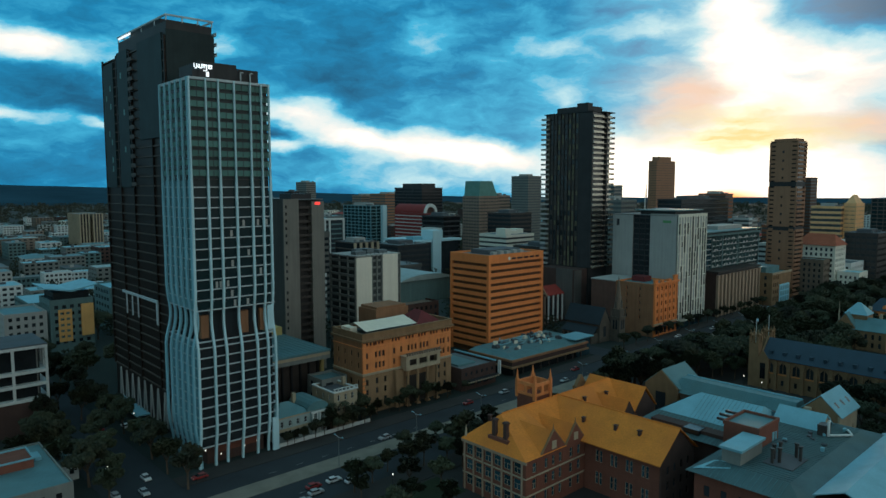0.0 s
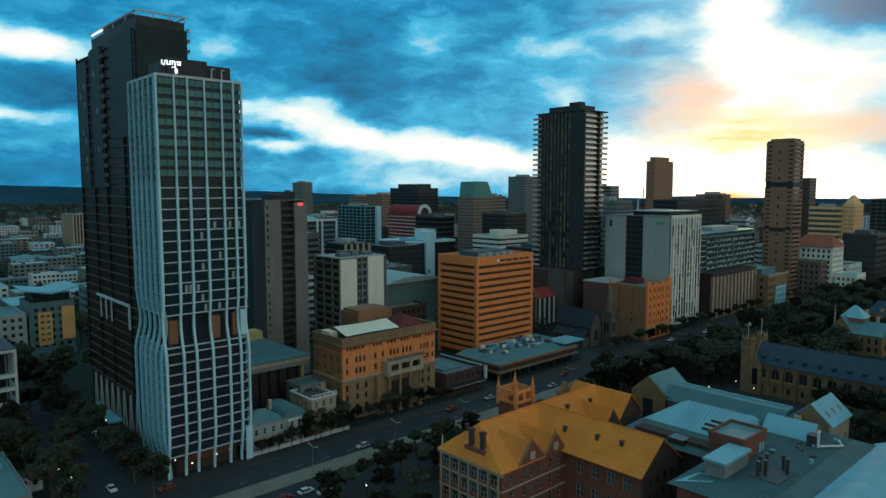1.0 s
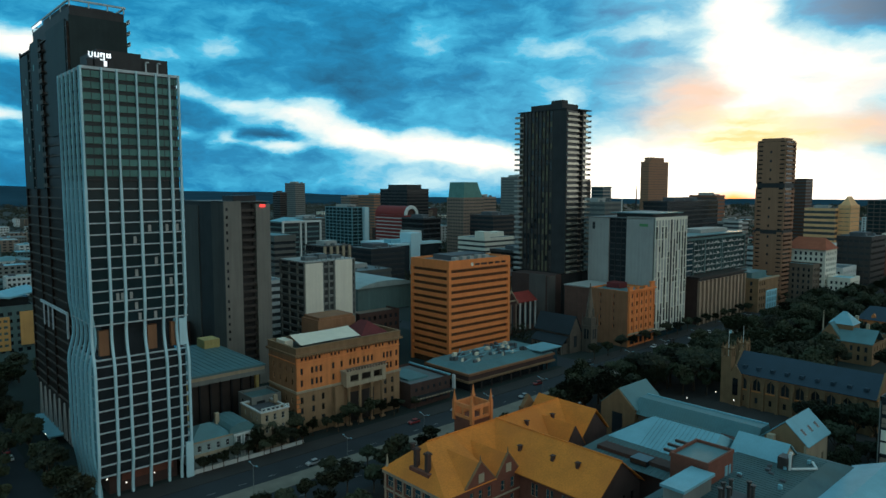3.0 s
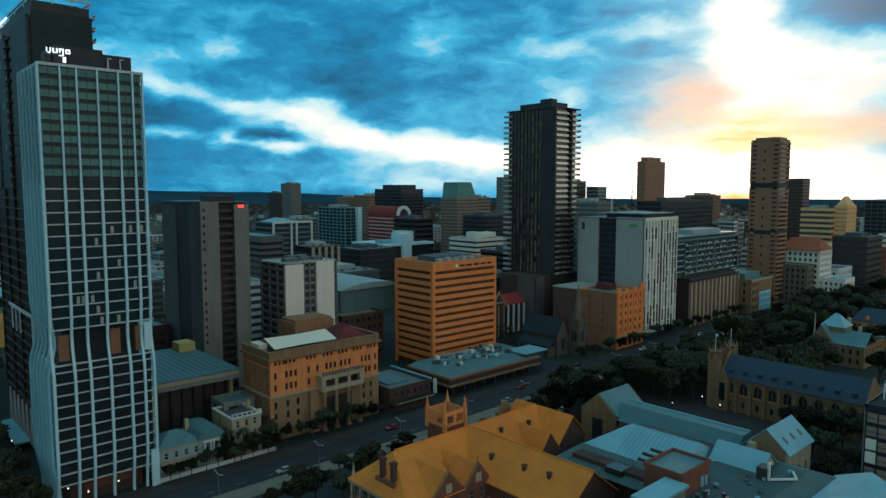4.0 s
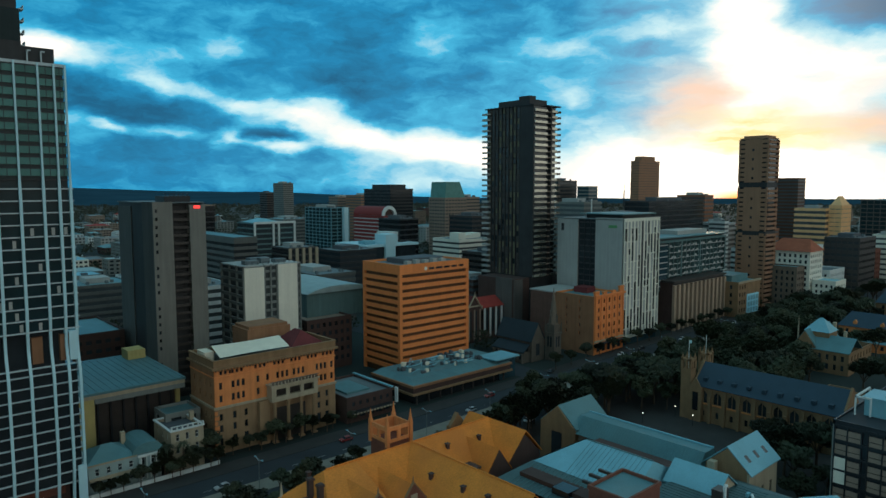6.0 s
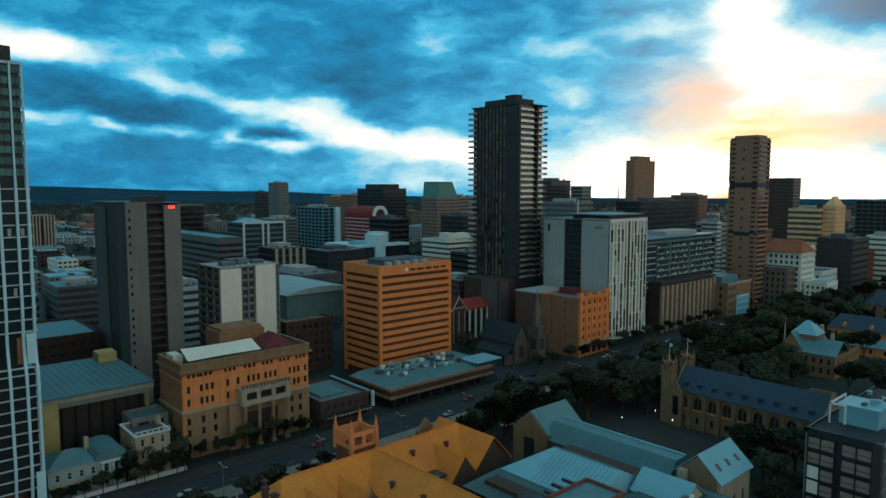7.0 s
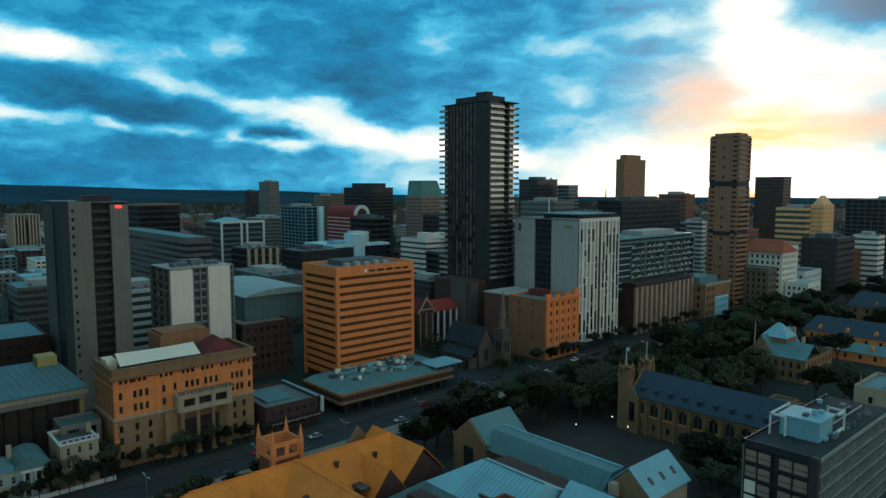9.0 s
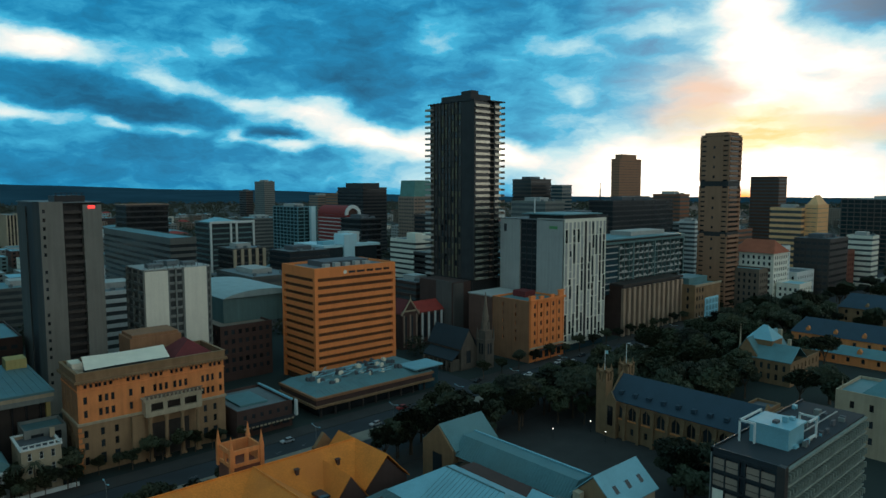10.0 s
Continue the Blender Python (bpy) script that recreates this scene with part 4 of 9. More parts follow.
# ---- white-panelled block ----
def panel_block():
    x0, x1, y0, y1, z1 = 176.8, 203.2, 252.0, 273.0, 50.8
    b = thing("panelled_block", x0, y0, 0, "concrete block with two tall cream panels and dark windows", "building")
    part("glazing", Geo().box(x0 + 0.8, x1 - 0.5, y0 + 0.8, y1 - 0.4, -1, z1 - 0.8), GLASS_FAR, b)
    part("panel", Geo().box(x0 + 0.6, 186.0, y0 - 0.3, y0 + 0.9, -1, z1 - 0.8), PANEL_CREAM, b, "plain cream panel")
    part("panel", Geo().box(192.4, 201.3, y0 - 0.3, y0 + 0.9, -1, z1 - 0.2), PANEL_CREAM, b, "plain cream panel")
    part("pier", Geo().box(186.0, 186.7, y0 - 0.1, y0 + 0.8, -1, z1).box(188.9, 189.5, y0 - 0.1, y0 + 0.8, -1, z1).box(191.7, 192.4, y0 - 0.1, y0 + 0.8, -1, z1)
         .box(201.3, 201.8, y0, y0 + 0.8, -1, z1).box(x1 - 0.5, x1, y0, y0 + 0.8, -1, z1).box(x0, x0 + 0.6, y0, y0 + 0.8, -1, z1), CONC_GREY, b)
    sill = mesh_of("spandrel", Geo().box(186.7, 191.7, y0 + 0.2, y0 + 0.8, 0, 1.0), CONC_GREY)
    slim = mesh_of("spandrel", Geo().box(201.8, x1 - 0.5, y0 + 0.2, y0 + 0.8, 0, 1.0), CONC_GREY)
    side = mesh_of("spandrel", Geo().box(x0, x0 + 0.8, y0 + 0.8, y1, 0, 1.15), CONC_GREY)
    for i in range(15):
        again("spandrel", sill, b, (0, 0, 2 + 3.25 * i))
        again("spandrel", slim, b, (0, 0, 2 + 3.25 * i))
        again("spandrel", side, b, (0, 0, 2 + 3.25 * i))
    part("pier", Geo().box(x0 - 0.1, x0 + 0.8, 258, 258.6, -1, z1).box(x0 - 0.1, x0 + 0.8, 265, 265.6, -1, z1).box(x0 - 0.1, x0 + 0.8, y1 - 0.8, y1, -1, z1), CONC_GREY, b)
    part("roof", Geo().box(x0, x1, y0, y1, z1 - 0.5, z1), CONC_LIGHT, b)
    k = Geo()
    for x, y, w, h in ((180, 256, 6, 1.6), (188, 258, 4, 2.2), (194, 257, 5, 1.5), (186, 264, 9, 1.8)):
        k.box(x, x + w, y, y + 4, z1, z1 + h)
    part("roof_unit", k, ROOF_GREY, b)
    k = Geo()
    for i in range(10):
        k.box(179 + 2.4 * i, 179.15 + 2.4 * i, 253, 253.15, z1, z1 + 1.3)
    k.box(179, 201.5, 253, 253.12, z1 + 1.2, z1 + 1.32)
    part("roof_rail", k, DARK_METAL, b)


panel_block()


# ---- orange banded office tower and its podium ----
def orange_tower():
    x0, x1, y0, y1, z1 = 233.6, 274.4, 222.5, 249.5, 49.4
    b = thing("office_tower", x0, y0, 0.4, "orange sandstone-clad office tower with long window bands", "tower")
    part("glazing", Geo().box(x0 + 0.9, x1 - 0.9, y0 + 0.9, y1 - 0.9, 0, z1 - 1), AMBER_GLASS, b)
    h = 3.22
    band = mesh_of("floor_band", Geo().ring(x0, x1, y0, y1, 0, 1.75, 0.9), ORANGE_CONC)
    n = 13
    for i in range(n):
        again("floor_band", band, b, (0, 0, 45.2 - 1.75 - h * (i + 0.45)))
    part("parapet", Geo().ring(x0, x1, y0, y1, 45.2, z1, 0.9), ORANGE_CONC, b)
    slots = Geo()
    for a, c in ((250, 253.2), (254, 258), (259, 262.5), (263.5, 267), (268, 271)):
        slots.box(a, c, y0 - 0.04, y0 + 0.2, 46.4, 47.3)
    part("slot", slots, GLASS_DARK, b, "dark slots in the parapet")
    part("emblem", Geo().add([(248.2 + 0.85 * math.cos(i * math.pi / 6), y0 - 0.12, 47.0 + 0.85 * math.sin(i * math.pi / 6)) for i in range(12)]
                             + [(248.2 + 0.85 * math.cos(i * math.pi / 6), y0 + 0.05, 47.0 + 0.85 * math.sin(i * math.pi / 6)) for i in range(12)],
                             [tuple(range(12))] + [(i, (i + 1) % 12, 12 + (i + 1) % 12, 12 + i) for i in range(12)]), PANEL_CREAM, b, "small round pale emblem")
    g = Geo()
    for cx, cy in ((x0, y0), (x1 - 1.4, y0), (x0, y1 - 1.4), (x1 - 1.4, y1 - 1.4)):
        g.box(cx - 0.05, cx + 1.45, cy - 0.05, cy + 1.45, 0, 46)
    part("corner_pier", g, ORANGE_CONC, b)
    mull = Geo()
    for i in range(1, 27):
        mull.box(x0 + 1.4 + i * 1.41, x0 + 1.5 + i * 1.41, y0 + 0.72, y0 + 0.9, 1, 45.2)
    for i in range(1, 17):
        mull.box(x0 + 0.72, x0 + 0.9, y0 + 1.4 + i * 1.43, y0 + 1.5 + i * 1.43, 1, 45.2)
    part("mullion", mull, BROWN_BLACK, b)
    part("roof", Geo().box(x0 + 0.9, x1 - 0.9, y0 + 0.9, y1 - 0.9, z1 - 1.3, z1 - 0.9), ROOF_GREY, b)
    part("plant_room", Geo().box(243, 266, 231, 244, z1 - 0.9, z1 + 1.3), ROOF_DARK, b)
    k = Geo()
    for i in range(5):
        k.box(241 + 5 * i, 243.5 + 5 * i, 226.5, 229, z1 - 0.9, z1 + 0.9 + 0.3 * (i % 2))
    part("roof_unit", k, CONC_LIGHT, b)


orange_tower()


def podium():
    x0, x1, y0, y1 = 213.3, 268.0, 189.0, 216.0
    b = thing("podium", x0, y0, 0.2, "low wide podium with tan fascias and a cluttered teal roof", "building")
    part("glazing", Geo().box(x0 + 3, x1 - 3, y0 + 3, y1, -0.8, 4.4), GLASS_DARK, b, "dark shop glazing")
    part("fascia", Geo().ring(x0 - 0.2, x1, y0 - 0.2, y1, 4.4, 5.2, 0.8), SANDSTONE_DULL, b, "lower tan stone fascia")
    part("glazed_band", Geo().box(x0 + 0.5, x1 - 0.5, y0 + 0.5, y1 - 0.5, 4.6, 7.2), BRICK_DARK, b, "dark red recessed band")
    part("fascia", Geo().ring(x0, x1, y0, y1, 7.2, 8.1, 0.8), BROWN_STONE, b, "upper tan stone fascia")
    # skirt roof rising to a plant deck
    part("skirt_roof", Geo().add([(x0 + 0.5, y0 + 0.5, 8.0), (x1, y0 + 0.5, 8.0), (x1, y1, 8.0), (x0 + 0.5, y1, 8.0), (x0 + 4.5, y0 + 7.5, 9.4), (x1, y0 + 7.5, 9.4), (x1, y1 - 1, 9.4), (x0 + 4.5, y1 - 1, 9.4)],
                                 [(0, 1, 5, 4), (1, 2, 6, 5), (2, 3, 7, 6), (3, 0, 4, 7), (4, 5, 6, 7)]), ROOF_TEAL, b, "blue-grey skirt roof")
    seam = mesh_of("roof_seam", Geo().bar((0, y0 + 0.6, 8.05), (0, y0 + 7.5, 9.44), 0.05, 4), ROOF_TEAL)
    for i in range(24):
        again("roof_seam", seam, b, (x0 + 5 + 2.1 * i, 0, 0))
    g = Geo()
    for i in range(9):
        g.tube(x0 + 3 + i * 6.0, y0 + 1.6, 0.35, -0.8, 4.4, 8)
    part("column", g, BROWN_BLACK, b)
    rnd = random.Random(5)
    unit = mesh_of("roof_unit", Geo().box(0, 2.4, 0, 1.6, 0, 1.2).box(0.4, 2.0, 0.3, 1.3, 1.2, 1.45), ROOF_WHITE)
    dark = mesh_of("roof_unit", Geo().box(0, 2.4, 0, 1.6, 0, 1.4).box(0.2, 1.0, 0.3, 1.3, 1.4, 1.8), ROOF_DARK)
    for i in range(44):
        x, y = rnd.uniform(x0 + 6, x1 - 8), rnd.uniform(y0 + 8, y1 - 3)
        o = again("roof_unit", dark if i % 3 else unit, b, (x, y, 9.4))
        o.scale = (rnd.uniform(0.3, 0.9), rnd.uniform(0.4, 1.2), rnd.uniform(0.5, 1.2))
    pipes = Geo()
    for i in range(30):
        x, y = rnd.uniform(x0 + 7, x1 - 16), rnd.uniform(y0 + 8, y1 - 4)
        pipes.bar((x, y, 10.3), (x + rnd.uniform(2, 8), y + rnd.uniform(-3, 4), 10.6), rnd.uniform(0.12, 0.26), 5)
    part("roof_pipe", pipes, ROOF_PALE, b)
    part("entry_roof", Geo().box(x1 - 9, x1 + 6, y0 + 1, y0 + 12, 9.6, 10.1), ROOF_PALE, b, "pale flat entrance roof")
    part("entry_wall", Geo().box(x1 - 6, x1 + 4, y0 + 2, y0 + 10, -0.6, 9.6), GLASS_BLUE, b)


podium()


# ---- sandstone club building ----
def club():
    x0, x1, y0, y1 = 139.6, 183.0, 195.0, 214.0
    b = thing("sandstone_building", x0, y0, 0, "five-storey orange sandstone building with a loggia and deep cornice", "building")
    low_f = [(u, u + 1.5, 1.8, 5.2) for u in (145.2, 149.0, 175.6, 178.8)] + [(u, u + 1.1, 6.8, 9.0) for u in (141.0, 145.4, 149.2, 175.8, 179.0)] + \
        [(u, u + 1.1, 10.4, 12.6) for u in (141.0, 145.4, 149.2, 175.8, 179.0)] + [(157.6, 159.0, 2.0, 5.4), (171.4, 172.8, 2.0, 5.4), (141.0, 142.1, 2.4, 4.8)]
    up_f = [(u, u + 1.0, 20.2, 22.4) for u in (141.2, 145.2, 146.9, 148.6, 153.6, 157.0, 160.6, 162.3, 164.0, 166.6, 168.3, 170.0, 175.4, 177.0, 178.6, 181.2)] + \
        [(u, u + 1.0, 16.2, 18.4) for u in (141.2, 145.2, 146.9, 148.6, 153.6, 175.4, 177.0, 178.6, 181.2)]
    frieze = [(u, u + 0.9, 24.8, 26.0) for k in (141.4, 145.2, 153.0, 159.6, 165.8, 172.0, 178.0) for u in (k, k + 1.5, k + 3.0) if u < x1 - 1.5]
    ls = grid(y0 + 1.0, y1 - 1, 1.2, 13.4, 4, 3, 1.2, 2.2)
    us = grid(y0 + 1.0, y1 - 1, 15.6, 23.6, 4, 2, 1.1, 2.0)
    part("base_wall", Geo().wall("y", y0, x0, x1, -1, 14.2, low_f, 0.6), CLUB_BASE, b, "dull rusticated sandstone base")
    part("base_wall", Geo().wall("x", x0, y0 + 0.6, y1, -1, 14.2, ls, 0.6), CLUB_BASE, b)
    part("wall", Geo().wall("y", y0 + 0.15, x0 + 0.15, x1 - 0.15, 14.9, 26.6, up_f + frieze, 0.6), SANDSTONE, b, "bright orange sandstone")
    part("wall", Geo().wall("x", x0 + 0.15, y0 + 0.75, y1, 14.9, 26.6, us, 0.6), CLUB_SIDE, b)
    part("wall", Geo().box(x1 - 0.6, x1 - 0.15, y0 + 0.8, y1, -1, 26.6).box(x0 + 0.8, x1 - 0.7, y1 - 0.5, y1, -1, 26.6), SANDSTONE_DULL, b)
    for at, hs in ((y0, low_f), (y0 + 0.15, up_f + frieze)):
        windows(b, "y", at, hs, GLASS_DARK, STONE_PALE if at == y0 + 9 else None, depth=0.4)
    for at, hs in ((x0, ls), (x0 + 0.15, us)):
        windows(b, "x", at, hs, GLASS_DARK, depth=0.4)
    part("string_course", Geo().ring(x0 - 0.35, x1 + 0.35, y0 - 0.35, y1, 14.2, 14.9, 0.9), STONE_PALE, b, "pale moulded string course")
    part("string_course", Geo().ring(x0 - 0.1, x1 + 0.1, y0 - 0.1, y1, 24.0, 24.35, 0.5), SANDSTONE, b)
    part("cornice", Geo().ring(x0 - 0.9, x1 + 0.9, y0 - 0.9, y1 + 0.3, 26.6, 27.3, 1.4), SANDSTONE_DULL, b, "deep brown cornice")
    part("parapet", Geo().ring(x0 - 0.2, x1 + 0.2, y0 - 0.2, y1, 27.3, 29.3, 0.5), SANDSTONE_DULL, b, "brown attic wall")
    part("attic_coping", Geo().ring(x0 - 0.4, x1 + 0.4, y0 - 0.4, y1, 29.3, 29.6, 0.9), SANDSTONE_DULL, b)
    dent = mesh_of("bracket", Geo().box(0, 0.35, 0, 0.6, 0, 0.5), SANDSTONE_DULL)
    for i in range(42):
        again("bracket", dent, b, (x0 + 0.3 + i * 1.02, y0 - 0.6, 26.1))
    quoin = Geo()
    for i in range(9):
        quoin.box(x0 - 0.12, x0 + (1.3 if i % 2 else 0.8), y0 - 0.12, y0 + 0.4, i * 1.55, i * 1.55 + 1.2)
    part("quoin", quoin, SANDSTONE, b)
    # loggia and porch
    part("loggia_floor", Geo().box(157, 174, y0 - 3.4, y0, 13.6, 14.6), STONE_PALE, b)
    lf = [(158.6, 162.2, 15.2, 17.6), (163.4, 167.4, 15.2, 17.6), (168.6, 172.4, 15.2, 17.6)]
    part("loggia_wall", Geo().wall("y", y0 - 3.4, 157, 174, 14.6, 18.6, lf, 0.5), STONE_PALE, b, "pale stone loggia with three openings")
    part("loggia_wall", Geo().box(157, 157.5, y0 - 2.9, y0, 14.6, 18.6).box(173.5, 174, y0 - 2.9, y0, 14.6, 18.6), STONE_PALE, b)
    # dark sheet added so the loggia openings read as shaded
    part("loggia_back", Geo().box(157.6, 173.4, y0 - 0.4, y0 - 0.05, 14.6, 18.5), BROWN_BLACK, b, "dark sheet for the loggia's shade")
    part("loggia_roof", Geo().box(156.6, 174.4, y0 - 3.8, y0, 18.6, 19.1), STONE_PALE, b)
    cap = Geo()
    for i in range(14):
        cap.box(157.2 + i * 1.22, 157.8 + i * 1.22, y0 - 3.7, y0 - 3.3, 19.1, 20.0)
    cap.box(156.8, 174.2, y0 - 3.7, y0 - 3.3, 20.0, 20.3)
    part("balustrade", cap, STONE_GREY, b)
    for x in (158.4, 163.2, 168.0, 172.8):
        part("column", Geo().tube(x, y0 - 2.6, 0.62, 0.6, 13.0, 12, 0.52).box(x - 0.8, x + 0.8, y0 - 3.4, y0 - 1.8, -0.5, 0.6).box(x - 0.75, x + 0.75, y0 - 3.3, y0 - 1.9, 13.0, 13.6), CLUB_BASE, b)
    # flat dark sheet paints the shade behind the porch columns
    part("door_wall", Geo().box(159.6, 171, y0 - 0.05, y0 + 0.02, 0, 10.5), BROWN_BLACK, b, "flat dark sheet for the porch's shade")
    part("side_bay", Geo().box(153.6, 157.0, y0 - 1.6, y0, -0.5, 14.1), CLUB_BASE, b)
    # roofs
    part("roof", Geo().box(x0 + 0.5, x1 - 0.5, y0 + 0.5, y1 - 0.5, 26.8, 27.4), ROOF_GREY, b)
    g = Geo()
    n = 10
    for i in range(n + 1):
        x = 142.2 + 24.0 * i / n
        sag = 0.5 * math.sin(i / n * math.pi)
        g.v += [(x, 196.2, 29.9 + 0.3 * sag), (x + 1.6, 206.5, 31.7 - 0.5 * sag), (x + 1.6, 211.5, 29.7)]
    for i in range(n):
        for k in range(2):
            g.f.append((3 * i + k, 3 * i + k + 1, 3 * i + 4 + k, 3 * i + 3 + k))
    part("awning_roof", g, ROOF_WHITE, b, "sagging white rooftop awning")
    part("awning_post", Geo().box(142.4, 142.6, 196.4, 196.6, 27.4, 29.9).box(165.8, 166.0, 196.4, 196.6, 27.4, 29.9).box(144, 144.2, 211.2, 211.4, 27.4, 29.7).box(167.4, 167.6, 211.2, 211.4, 27.4, 29.7), DARK_METAL, b)
    part("parapet_cover", Geo().box(140.6, 143.6, 204.0, 210.0, 27.4, 30.4), ROOF_WHITE, b, "white roof hatch")
    part("tiled_roof", Geo().hip(168.2, 181.5, 199.0, 212.5, 28.2, 33.0, 4.6), MAROON_TILE, b, "red tiled hip roof")
    part("rear_block", Geo().box(160, 176.5, 214.1, 226, -1, 33.2).box(160.8, 175.7, 214.6, 225.4, 33.2, 34.2), BROWN_STONE, b, "brown rear stair block")


club()


def low_shop():
    b = block("shop_building", "low dark brick shop with a flat grey roof", 185.2, 205.2, 191.2, 216.0, 9.2, BRICK_DARK,
              grid(186.5, 204.5, 1, 4.0, 5, 1, 2.6, 2.2) + grid(186.5, 204.5, 5, 8, 6, 1, 1.2, 1.5), roof=ROOF_GREY)
    part("awning", Geo().box(185.4, 205.0, 188.4, 191.1, 3.9, 4.2), DARK_METAL, b)
    k = Geo()
    for i in range(13):
        k.box(186 + i * 1.45, 186.9 + i * 1.45, 188.25, 188.4, 3.6, 4.1)
    part("awning_sign", k, STONE_PALE, b, "pale panels along the awning")
    part("coping", Geo().box(204.6, 205.5, 191, 216.2, 9.2, 9.7), ROOF_PALE, b)
    part("roof_light", Geo().box(189, 199, 197, 211, 8.3, 9.0), ROOF_TEAL, b)
    part("blade_sign", Geo().box(205.6, 206.2, 189.0, 190.4, 4.0, 9.5), WHITE_WALL, b, "pale vertical blade sign")


low_shop()


# ---- hall with a green roof behind the white houses ----
def green_hall():
    x0, x1, y0, y1, z1 = 105.0, 137.0, 214.5, 256.0, 21.4
    b = thing("assembly_hall", x0, y0, 0, "low hall with yellow walls and a wide teal-green flat roof", "building")
    part("wall", Geo().box(x0, x0 + 5.4, y0 - 1.6, y1, -1, z1 - 1.2), OLIVE_WALL, b, "plain yellow side wall")
    part("wall", Geo().box(x1 - 1.2, x1, y0 + 2, y1, -1, z1 - 0.2), OLIVE_WALL, b)
    part("glazing", Geo().box(x0 + 5.4, x1 - 1.2, y0 + 3.2, y0 + 3.6, -1, z1 - 3.2), BROWN_BLACK, b, "dark recessed wall")
    part("rear_wall", Geo().box(x0 + 5.4, x1 - 1.2, y1 - 0.5, y1, -1, z1 - 0.5), OLIVE_WALL, b)
    g = Geo()
    for i in range(7):
        g.box(x0 + 7 + i * 3.7, x0 + 7.5 + i * 3.7, y0 + 2.2, y0 + 3.1, -1, z1 - 3.4)
    part("column", g, DARK_METAL, b)
    part("fascia", Geo().box(x0 - 0.3, x1 + 0.3, y0 - 1.9, y0 + 2.0, z1 - 1.7, z1 - 0.6), STONE_PALE, b, "pale roof fascia")
    part("fascia_trim", Geo().box(x0 + 5.4, x1 + 0.2, y0 - 2.0, y0 + 1.9, z1 - 3.2, z1 - 1.7), CONC_GREY, b, "grey band under the fascia")
    part("roof", Geo().box(x0 - 0.5, x1 + 0.5, y0 - 2.2, y1 + 0.4, z1 - 0.5, z1 + 0.2), ROOF_TEAL, b, "teal-green roof sheet")
    seam = mesh_of("roof_seam", Geo().box(0, 0.12, y0 - 2.2, y1 + 0.4, 0, 0.12), ROOF_TEAL)
    for i in range(16):
        again("roof_seam", seam, b, (x0 + i * 2.1, 0, z1 + 0.2))
    part("stair_box", Geo().box(x1 - 6.5, x1 - 0.5, y1 - 9, y1 - 2, z1 + 0.2, z1 + 3.4), OLIVE_WALL, b)


green_hall()
block("annexe", "small grey rendered annexe with open decks", 127.5, 138.2, 203, 213, 13.6, CONC_GREY, grid(128.5, 137.5, 4, 13, 2, 2, 3.2, 2.6), grid(204, 212, 4, 13, 2, 2, 2.2, 2.4), roof=ROOF_TEAL)


# ---- two white terrace houses ----
def white_house():
    x0, x1, y0, y1 = 102.6, 121.6, 191.0, 203.0
    fh = grid(x0 + 0.8, 115.0, 0.8, 7.4, 4, 2, 1.1, 1.9) + [(116.0, 117.2, 0.9, 3.6), (118.6, 119.8, 0.9, 3.6), (116.0, 117.2, 4.6, 7.2), (118.6, 119.8, 4.6, 7.2)]
    # the white walls' shade is put into their grey-teal colour
    b = block("terrace_house", "two-storey white house with shade in its wall colour and a curved teal roof", x0, x1, y0, y1, 8.2, PALE_SHEET, fh, (), roof=ROOF_TEAL, frame_mat=WHITE_WALL)
    part("hip_roof", Geo().hip(x0 - 0.4, 115.5, y0 - 0.4, y1 + 0.4, 8.25, 11.2, 5.5), ROOF_TEAL, b, "teal metal hip roof")
    g = Geo()
    n = 8
    for i in range(n + 1):
        a = math.pi * i / n
        x, z = 118.0 - 4.2 * math.cos(a), 8.25 + 2.9 * math.sin(a)
        g.v += [(x, y0 - 0.5, z), (x, y1, z)]
    g.f = [(2 * i, 2 * i + 1, 2 * i + 3, 2 * i + 2) for i in range(n)] + [tuple(range(0, 2 * n + 2, 2)), tuple(range(2 * n + 1, 0, -2))]
    part("barrel_roof", g, ROOF_TEAL, b, "rounded teal roof over the bay")
    part("bay", Geo().wall("y", y0 - 1.0, 115.2, 120.8, -0.5, 8.0, [(116.0, 117.2, 0.9, 3.6), (118.6, 119.8, 0.9, 3.6), (116.0, 117.2, 4.6, 7.2), (118.6, 119.8, 4.6, 7.2)], 0.9), PALE_SHEET, b)
    sur = Geo()
    for u, z, w, h in ((116.0, 0.9, 1.2, 2.7), (118.6, 0.9, 1.2, 2.7), (116.0, 4.6, 1.2, 2.6), (118.6, 4.6, 1.2, 2.6)):
        sur.box(u - 0.3, u, y0 - 1.1, y0 - 1.01, z, z + h + 0.3).box(u + w, u + w + 0.3, y0 - 1.1, y0 - 1.01, z, z + h + 0.3).box(u, u + w, y0 - 1.1, y0 - 1.01, z + h, z + h + 0.35)
    part("window_surround", sur, WHITE_WALL, b, "white moulded window surrounds")
    part("cornice", Geo().box(114.9, 121.1, y0 - 1.4, y0 - 1.01, 7.5, 8.0), WHITE_WALL, b)
    part("balcony", Geo().box(x0, 115, y0 - 1.6, y0 - 0.05, 4.0, 4.2).box(x0, 115, y0 - 1.65, y0 - 1.55, 4.2, 5.0), STONE_PALE, b)
    part("chimney", Geo().box(113.4, 114.6, 199, 200.2, 8, 12.6), STONE_PALE, b)
    part("string_course", Geo().box(x0 - 0.2, 115.0, y0 - 0.2, y0 - 0.02, 7.7, 8.2), STONE_PALE, b)


white_house()


